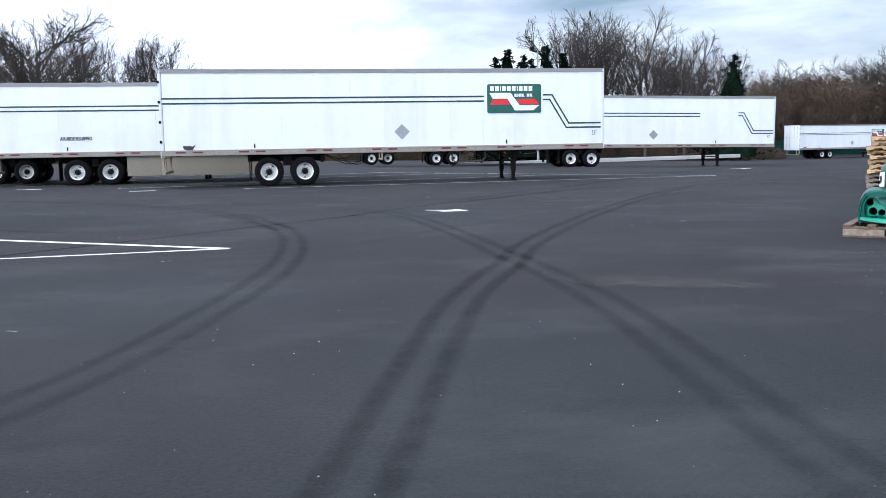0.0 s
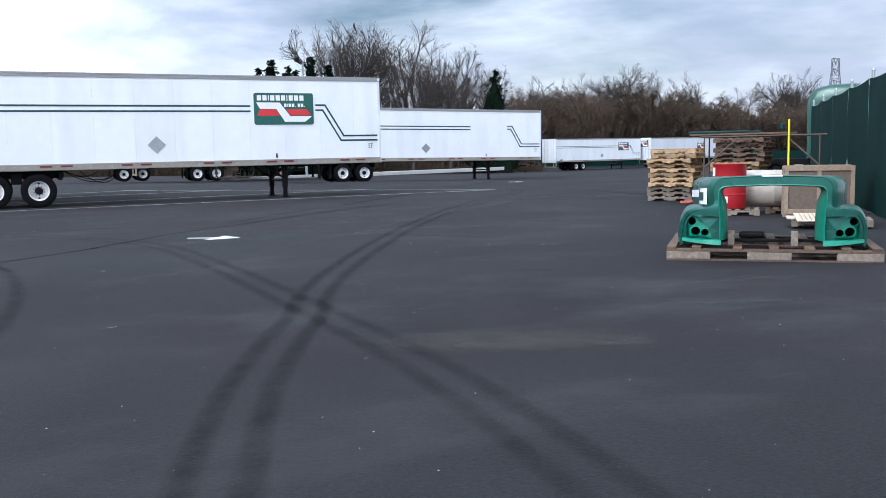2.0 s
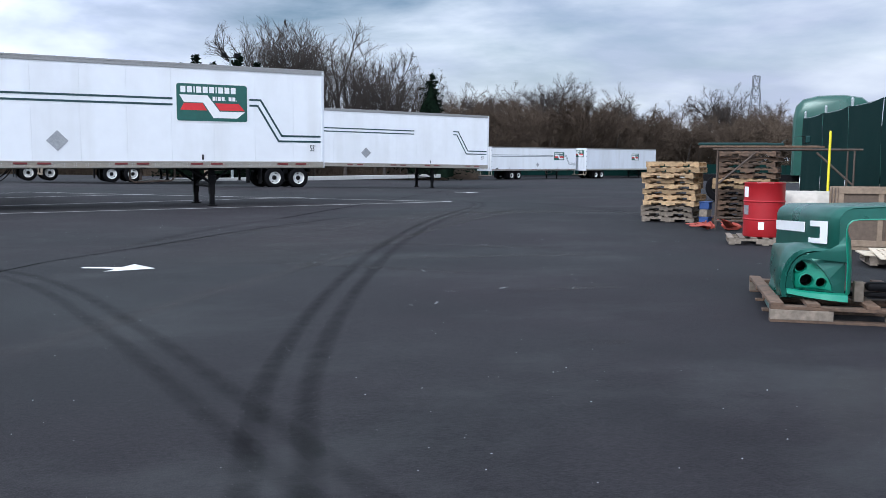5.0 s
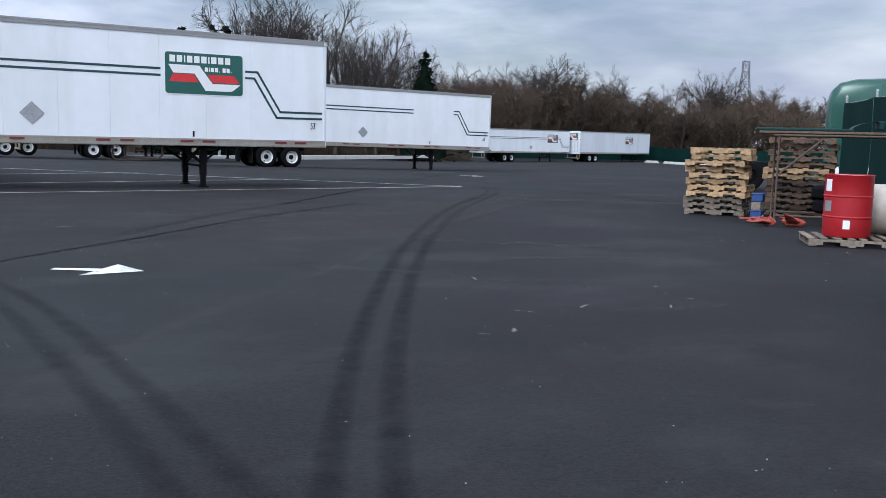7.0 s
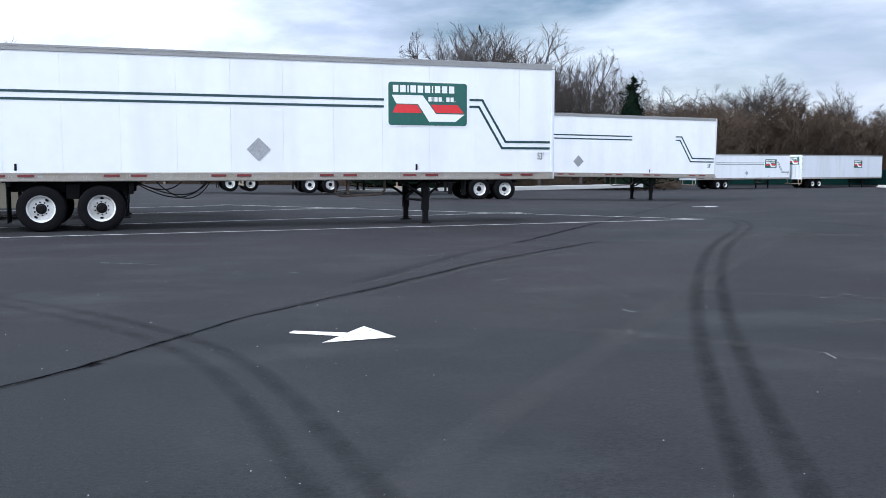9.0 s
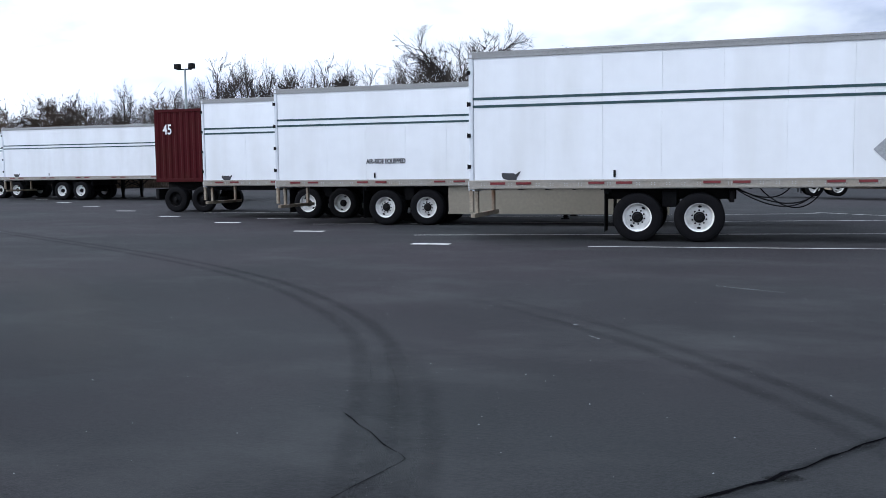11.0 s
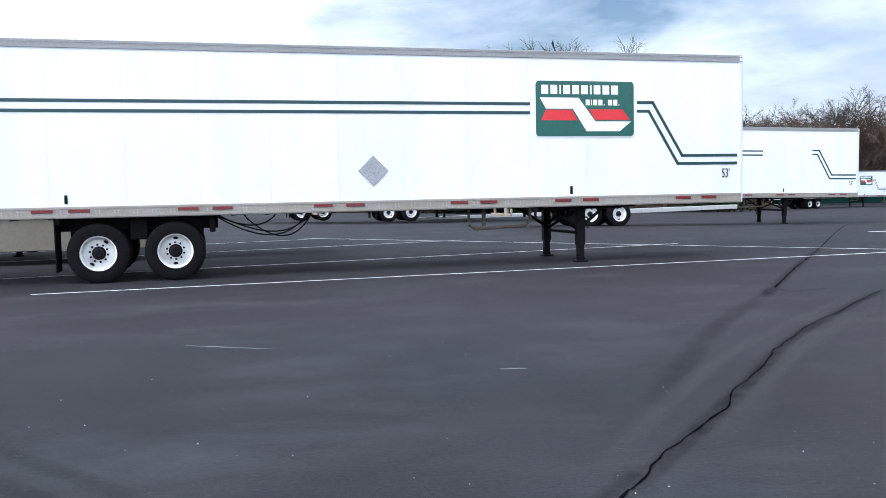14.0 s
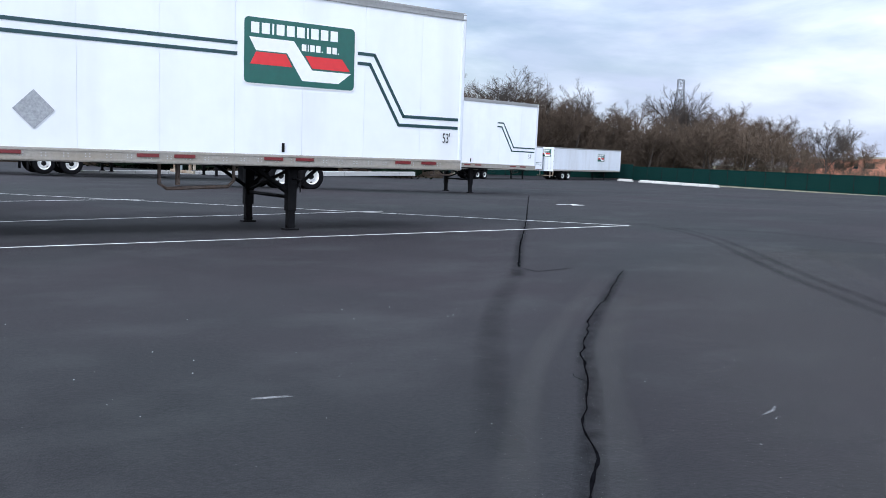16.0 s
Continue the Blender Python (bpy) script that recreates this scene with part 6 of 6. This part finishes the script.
# ---- trees, brush and distance ----
def bare_tree_geo(seed, height, spread=0.5, limbs=7, fine=3):
    """A leafless tree: trunk, rising limbs that bend upwards, side branches and fine twigs."""
    r = random.Random(seed)
    trunk, crown = Geo(), Geo()
    lift = 1.0 if spread < 0.5 else 0.45

    def shoot(g, p, d, length, r0, r1, bends, rise, seg):
        pts = [p]
        for _ in range(bends):
            d = (d + Vector((r.uniform(-1, 1), r.uniform(-1, 1), r.uniform(-0.5, 0.5))) * 0.09 + Vector((0, 0, rise * lift))).normalized()
            pts.append(pts[-1] + d * length / bends)
        for k in range(bends):
            g.tube(pts[k], pts[k + 1], r0 + (r1 - r0) * k / bends, r0 + (r1 - r0) * (k + 1) / bends, seg=seg, caps=False)
        return pts

    def off(pts, f):
        x = f * (len(pts) - 1)
        k = min(int(x), len(pts) - 2)
        return pts[k].lerp(pts[k + 1], x - k), (pts[k + 1] - pts[k]).normalized()

    def aside(d, amount):
        u = d.orthogonal().normalized()
        u.rotate(Matrix.Rotation(r.uniform(0, 2 * math.pi), 3, d))
        return (d * (1 - 0.45 * amount) + u * amount).normalized()
    tr = shoot(trunk, Vector((0, 0, -0.4)), Vector((0, 0, 1)), height * 0.62, height * 0.013, height * 0.005, 6, 0.1, 7)
    for i in range(limbs):
        p, d = off(tr, 0.28 + 0.72 * (i + r.random() * 0.6) / limbs)
        limb = shoot(crown, p, aside(d, spread * r.uniform(0.9, 1.5)), height * r.uniform(0.36, 0.52) * (1 - 0.25 * i / limbs), height * 0.0058, height * 0.0015, 5, 0.11, 4)
        for j in range(9):
            p, d = off(limb, 0.15 + 0.84 * (j + r.random()) / 9.3)
            br = shoot(crown, p, aside(d, r.uniform(0.35, 0.65)), height * r.uniform(0.11, 0.2) * (1.1 - 0.4 * j / 9), height * 0.0021, height * 0.0009, 3, 0.10, 3)
            for k in range(6):
                p, d = off(br, 0.1 + 0.88 * (k + r.random()) / 6.2)
                tw = shoot(crown, p, aside(d, r.uniform(0.3, 0.65)), height * r.uniform(0.05, 0.095), height * 0.0010, height * 0.0006, 2, 0.09, 3)
                for _ in range(fine):
                    p, d = off(tw, r.uniform(0.1, 0.95))
                    shoot(crown, p, aside(d, r.uniform(0.3, 0.7)), height * r.uniform(0.025, 0.055), height * 0.0007, height * 0.0004, 1, 0.05, 3)
    rx, cz, rz = (0.27 if spread < 0.5 else 0.40) * height, 0.6 * height, 0.42 * height
    k = height / max(v[2] for v in crown.v)
    crown.v = [(x * k, y * k, z * k) for x, y, z in crown.v]
    for i, (x, y, z) in enumerate(crown.v):
        far = math.sqrt((x * x + y * y) / (rx * rx) + ((z - cz) / rz) ** 2)
        if far > 1.0:
            f = (1 + 0.15 * (far - 1) + 0.08 * noise.noise((x, y, z))) / far
            crown.v[i] = (x * f, y * f, cz + (z - cz) * f)
    crown.v = [(x / k, y / k, z / k) for x, y, z in crown.v]
    k = height / max(v[2] for v in crown.v)
    for g in (trunk, crown):
        g.v = [(x * k, y * k, z * k) for x, y, z in g.v]
    return trunk, crown


def evergreen_geo(seed, height, width):
    r = random.Random(seed)
    trunk, crown = Geo(), Geo()
    trunk.tube((0, 0, -0.3), (0, 0, height * 0.95), height * 0.018, 0.02, seg=6)
    tiers = 17
    core = [(width * 0.5 * (1 - q / 9) ** 0.85 * (0.85 + 0.3 * r.random()) + 0.05, height * (0.06 + 0.88 * q / 9)) for q in range(10)]
    crown.lathe(core, (0, 0, 0), "z", 9)
    crown.v = [(x + r.uniform(-0.15, 0.15), y + r.uniform(-0.15, 0.15), z + r.uniform(-0.2, 0.2)) for x, y, z in crown.v]
    for k in range(tiers):
        u = k / (tiers - 1)
        z0 = height * (0.07 + 0.9 * u)
        reach = width * (1 - u) ** 0.85 * r.uniform(0.75, 1.15) + 0.12
        for b in range(9 if u < 0.7 else 6):
            a = r.uniform(0, 2 * math.pi)
            rr = reach * r.uniform(0.65, 1.1)
            d = Vector((math.cos(a), math.sin(a), 0))
            sd = Vector((-math.sin(a), math.cos(a), 0))
            for q in range(13):
                f = (q + r.random()) / 13
                c = Vector((0, 0, z0)) + d * rr * f + sd * r.uniform(-0.16, 0.16) * rr + Vector((0, 0, -0.25 * rr * f * f + r.uniform(-0.2, 0.25)))
                e = height * r.uniform(0.022, 0.05)
                o = (d * r.uniform(0.2, 1) + sd * r.uniform(-0.8, 0.8) + Vector((0, 0, r.uniform(-0.4, 0.5)))) * e
                t = (sd * r.uniform(0.3, 0.8) + Vector((0, 0, r.uniform(-0.4, 0.6)))) * e * 0.6
                crown.quad([c - t, c + o * 0.5 - Vector((0, 0, e * 0.25)), c + t, c + o])
    return trunk, crown


def plant(name, geos, mats, label, category, group):
    t = empty(name, pose(0, 0, -500), label, category, group)
    part("trunk", geos[0], mats[0], t)
    part("crown", geos[1], mats[1], t, "fine bare branches" if mats[1] is not NEEDLE else "dark dense needles")
    return t


def brush_geo(seed, w, h):
    r = random.Random(seed)
    g = Geo()
    for _ in range(620):
        x, y = r.uniform(-w, w), r.uniform(-1.5, 1.5)
        hh = h * r.uniform(0.35, 1.0) * (1 - 0.5 * (x / w) ** 2)
        p = Vector((x, y, -0.3))
        d = Vector((r.uniform(-0.3, 0.3), r.uniform(-0.3, 0.3), 1)).normalized()
        q = p + d * hh
        g.tube(p, q, 0.035, 0.012, seg=3, caps=False)
        for _ in range(7):
            s = p.lerp(q, r.uniform(0.25, 0.95))
            e = s + Vector((r.uniform(-1, 1), r.uniform(-0.7, 0.7), r.uniform(0.2, 1.0))) * hh * 0.24
            g.tube(s, e, 0.02, 0.008, seg=3, caps=False)
    return g


TALL = [plant("bare_tree", bare_tree_geo(s, 14, 0.40, 9, 4), (BARK, BARK), "tall leafless grey-brown tree at the lot's edge", "tree", "bare trees") for s in (1, 2, 3, 4)]
ROUND = [plant("bare_tree", bare_tree_geo(s, 12, 0.66, 13, 6), (BARK, BARK), "broad leafless tree with a rounded crown", "tree", "bare trees") for s in (11, 12)]
BUSHY = [plant("bare_tree", bare_tree_geo(s, 10, 0.62, 12, 6), (BARK, BRUSH), "dense brown leafless tree in a thicket", "tree", "thicket trees") for s in (21, 22)]
FIR = [plant("evergreen_tree", evergreen_geo(s, 9, w), (BARK, NEEDLE), "dark green evergreen tree", "tree", "evergreen trees") for s, w in ((5, 2.4), (6, 3.4), (7, 4.2))]
USED = {}
rt = random.Random(12)


def set_tree(kind, bearing, dist, height, eye=(5.0, -22.0), wide=1.0):
    """A tree at a compass bearing (degrees clockwise from +y) and distance from the lot's middle."""
    base_h = {"tall": 14, "round": 12, "bushy": 10, "fir": 9}[kind]
    src = rt.choice({"tall": TALL, "round": ROUND, "bushy": BUSHY, "fir": FIR}[kind])
    x, y = eye[0] + dist * math.sin(radians(bearing)), eye[1] + dist * math.cos(radians(bearing))
    k = height / base_h
    m = pose(x, y, level(x, y) - 0.3, 0, 0, rt.uniform(0, 360))
    w = rt.uniform(0.9, 1.1)
    if USED.get(src.name):
        ob = copy_thing(src, m)
    else:
        ob = src
        USED[src.name] = True
        ob.matrix_world = m
    ob.scale = (k * w * wide, k * w * wide, k)
    return ob


def belt(kind, b0, b1, step, d0, d1, h0, h1, wide=1.0):
    b = b0
    while b < b1:
        set_tree(kind, b + rt.uniform(-0.4, 0.4) * step, rt.uniform(d0, d1), rt.uniform(h0, h1), wide=wide)
        b += step


# behind the trailer row
belt("tall", 19.6, 24.6, 1.2, 92, 106, 17.6, 20.0, 1.15)
belt("tall", 24.6, 29.4, 1.1, 92, 106, 13.0, 15.6, 1.15)
belt("fir", 14.6, 19.2, 0.9, 88, 96, 11.8, 13.6)
set_tree("fir", 30.6, 96, 12.0)
belt("round", -4, 13, 4.6, 105, 125, 9.5, 11.5)
belt("tall", -24, -5, 1.3, 120, 140, 16.0, 19.0)
set_tree("round", -15.4, 145, 27.0, wide=1.1)
set_tree("round", -15.9, 151, 26.0, wide=1.15)
set_tree("round", -14.0, 150, 18.5)
belt("tall", 20.5, 30, 2.2, 98, 115, 12.0, 15.0)
# thicket ahead
belt("bushy", 30.5, 43, 0.5, 138, 150, 9.5, 14.0, 1.35)
belt("bushy", 43, 54, 0.55, 138, 150, 7.5, 11.0, 1.35)
belt("bushy", 30.5, 41, 0.6, 152, 168, 11, 15.0, 1.3)
belt("bushy", 41, 54, 0.9, 152, 168, 9, 13.5, 1.3)
belt("round", 32.5, 39, 1.3, 150, 165, 15.5, 18.5)
belt("round", 41, 50, 2.0, 150, 165, 13, 17)
belt("round", 48, 59, 1.5, 155, 185, 9.5, 13)
belt("bushy", 50, 59, 0.8, 150, 175, 5.5, 8.5, 1.3)
# far end of the lane
belt("tall", -72, -52, 0.85, 128, 165, 12.0, 16.0)
belt("tall", -57, -47, 0.8, 120, 140, 13.5, 16.0)
belt("tall", -46, -32, 0.9, 106, 126, 10.0, 12.5)
belt("tall", -32, -22, 0.9, 106, 126, 13.5, 16.5)
belt("bushy", -46, -22, 1.0, 106, 122, 8, 11, 1.2)
belt("fir", -64, -46, 0.33, 118, 136, 5.5, 8.6, 1.7)
belt("fir", -70, -46, 0.5, 110, 117, 3.5, 5.5, 1.9)
belt("fir", -46, -24, 3.2, 112, 122, 7, 9)
belt("bushy", -74, -44, 0.9, 122, 140, 7, 11, 1.2)
belt("round", 66, 110, 5.0, 150, 180, 9, 12)
belt("round", -140, -74, 6.0, 120, 150, 9, 13)
for s in TALL + ROUND + BUSHY + FIR:
    if not USED.get(s.name):
        set_tree("tall", 120, 150, 12)
BR = [brush_geo(41, 6, 4.2).mesh("brush", BRUSH), brush_geo(42, 6, 3.4).mesh("brush", BRUSH)]
for b0, b1, d, z in ((29, 50, 144, 1.6), (29, 49, 152, 2.3), (50, 60, 140, 0.9), (-46, -20, 103, 1.3), (-20, 29, 100, 0.9), (20, 31, 104, 1.0)):
    b = b0
    while b < b1:
        dd = d + rt.uniform(-3, 8)
        x, y = 5 + dd * math.sin(radians(b)), -22 + dd * math.cos(radians(b))
        ob = new("brush", rt.choice(BR))
        ob.matrix_world = pose(x, y, level(x, y) - 0.3, 0, 0, -b + rt.uniform(-12, 12)) @ Matrix.Diagonal((1, 1, z * rt.uniform(0.8, 1.3), 1))
        tagged(ob, "tangled brown brush along the lot's edge", "brush", "brush", "stuff")
        b += 2.1

# green screened fence on the far side, with concrete barriers in front
def far_fence(a, b, h, label):
    a, b = Vector(a), Vector(b)
    d = b - a
    n = max(2, int(d.length / 3))
    t = empty("fence", pose(a.x, a.y, level(a.x, a.y), 0, 0, math.degrees(math.atan2(d.y, d.x))), label, "fence")
    for k in range(n):
        x0, x1 = d.length * k / n, d.length * (k + 1) / n
        part("screen_panel", Geo().soft_box(x0 + 0.03, x1 - 0.03, 0, 0.03, 0.05, h, 0.004), SCREEN, t, "dark green screen fabric")
        part("fence_post", Geo().tube((x0, 0, 0), (x0, 0, h + 0.08), 0.035, seg=6), BLACK, t)
    return t


far_fence((52.0, 98.0), (102.0, 73.0), 2.1, "dark green screened fence behind far trailers")
far_fence((102.0, 73.0), (94.0, 22.0), 2.0, "long dark green screened fence at the lot's edge")
far_fence((-100, 62), (-66, 95), 2.4, "dark screened fence at the lane's end")
for k in (-1.6, 0, 1, 2, 3, 4):
    x, y = 93.6 - 0.66 * k, 63.0 - 2.92 * k
    solo("concrete_barrier", Geo().soft_box(-1.45, 1.45, -0.3, 0.3, 0, 0.16, 0.03).soft_box(-1.4, 1.4, -0.16, 0.16, 0.15, 0.32, 0.05), CONCRETE, "pale concrete barrier at the lot's edge", "barrier", m=pose(x, y, level(x, y), 0, 0, -102.7), group="concrete barriers")
ribbon("verge", [(97.5, 56), (95.2, 42), (91.5, 22), (88, 4)], 4.6, EARTH, "strip of brownish winter grass before the fence", "grass", 0.03, step=2.0)
ribbon("verge_edge", [(95.1, 56), (92.8, 42.3), (89.1, 22.3), (85.6, 4.3)], 0.18, CONCRETE, "thin pale concrete edging of the grass strip", "kerb", 0.04, step=2.0)
kb = empty("kerb", pose(34, 45, level(34, 45), 0, 0, 22), "low concrete kerb at the lot's far edge", "kerb", kind="structure")
for k in range(14):
    part("kerb_stone", Geo().soft_box(k * 2.5 - 18, k * 2.5 - 15.53, -0.15, 0.15, 0, 0.35, 0.03), CONCRETE, kb)


def flood_pole(x, y, h, label):
    t = empty("light_pole", pose(x, y, level(x, y)), label, "light pole")
    part("pole", Geo().tube((0, 0, 0), (0, 0, h), 0.12, 0.07, seg=10), GALV, t)
    part("arm", Geo().tube((-0.55, 0, h - 0.02), (0.55, 0, h - 0.02), 0.05, seg=8), BLACK, t)
    for s in (-0.55, 0.55):
        part("floodlight", Geo().soft_box(s - 0.2, s + 0.2, -0.2, 0.14, h, h + 0.36, 0.04), BLACK, t, "black floodlight head")


flood_pole(4.6 - 62 * math.sin(radians(33)), -17.5 + 62 * math.cos(radians(33)), 8.5, "tall pole with floodlights behind the trailers")
flood_pole(4.4 + 84 * math.sin(radians(16.3)), -31.5 + 84 * math.cos(radians(16.3)), 10.3, "tall pole with floodlights beside evergreens")
flood_pole(5.8 + 170 * math.sin(radians(62.4)), -14 + 170 * math.cos(radians(62.4)), 9.5, "distant pole with floodlights")

# power pylon
px, py = 6 + 400 * math.sin(radians(49.5)), -23 + 400 * math.cos(radians(49.5))
py_t = empty("power_pylon", pose(px, py, -0.3, 0, 0, 30), "distant grey lattice power pylon", "pylon")
H0 = 37.0
def leg(k, z):
    w = 3.4 * (1 - z / H0) + 0.9 if z < 30 else 1.3
    return Vector(((w if k in (0, 3) else -w), (w if k in (0, 1) else -w), z))
for k in range(4):
    g = Geo()
    for i in range(9):
        z0, z1 = H0 * i / 9, H0 * (i + 1) / 9
        g.tube(leg(k, z0), leg(k, z1), 0.16, seg=4)
        g.tube(leg(k, z0), leg((k + 1) % 4, z1), 0.09, seg=4)
        g.tube(leg((k + 1) % 4, z0), leg(k, z1), 0.09, seg=4)
        g.tube(leg(k, z1), leg((k + 1) % 4, z1), 0.09, seg=4)
    part("lattice_face", g, PYLON, py_t)
for z in (28.0, 32.5, 37.0):
    g = Geo().tube((-4.2, 0, z), (4.2, 0, z), 0.18, seg=4).tube((-4.2, 0, z), (0, 0, z - 2), 0.12, seg=4).tube((4.2, 0, z), (0, 0, z - 2), 0.12, seg=4)
    part("cross_arm", g, PYLON, py_t)

# distant brick sheds and parked cars
for b, d, w, h in ((61.5, 270, 40, 4.4), (66.5, 260, 50, 4.8)):
    x, y = 6 + d * math.sin(radians(b)), -13 + d * math.cos(radians(b))
    t = empty("brick_building", pose(x, y, -0.4, 0, 0, -b), "distant low brick building", "building", "distant buildings")
    part("wall", Geo().soft_box(-w / 2, w / 2, 0, 15, 0, h, 0.05), BRICKFAR, t)
    part("roof", Geo().soft_box(-w / 2 - 0.4, w / 2 + 0.4, -0.4, 15.4, h, h + 0.5, 0.05), RAIL, t)
    for k in range(int(w / 5)):
        part("window", Geo().soft_box(-w / 2 + 1.5 + 5 * k, -w / 2 + 4 + 5 * k, -0.06, 0.1, h * 0.45, h * 0.75, 0.02), GLASS, t)


def car_geo():
    body = Geo()
    prof = [(-2.1, 0.35), (-2.15, 0.75), (-1.95, 0.95), (-1.3, 1.0), (-0.7, 1.42), (0.6, 1.45), (1.15, 1.0), (1.95, 0.85), (2.15, 0.6), (2.1, 0.35)]
    for y in (-0.85, -0.75, 0.75, 0.85):
        k = 0.95 if abs(y) > 0.8 else 1.0
        body.v += [(x * k, y, 0.35 + (z - 0.35) * k) for x, z in prof]
    q = len(prof)
    body.f = [(j * q + i, j * q + (i + 1) % q, (j + 1) * q + (i + 1) % q, (j + 1) * q + i) for j in range(3) for i in range(q)] + [tuple(range(q)), tuple(range(3 * q, 4 * q))]
    return body


cars = None
for k in range(10):
    b, d = (60.8 + k * 0.55, 200) if k < 6 else (-57.5 + 2.2 * (k - 6), 155)
    x, y = 6 + d * math.sin(radians(b)), -13 + d * math.cos(radians(b))
    m = pose(x, y, level(x, y) - 0.3, 0, 0, 40 - b)
    if cars is None:
        cars = empty("car", m, "small pale parked car far off", "car", "distant parked cars")
        part("body", car_geo(), SIGNWHITE, cars, "", True)
        part("glass", Geo().soft_box(-1.0, 0.85, -0.8, 0.8, 1.02, 1.34, 0.1), GLASS, cars)
        for wx in (-1.3, 1.3):
            for wy in (-0.72, 0.72):
                part("wheel", Geo().lathe([(0.0, -0.1), (0.3, -0.1), (0.33, -0.06), (0.33, 0.06), (0.3, 0.1), (0.0, 0.1)], (wx, wy, 0.33), "y", 14), RUBBER, cars)
    else:
        copy_thing(cars, m)
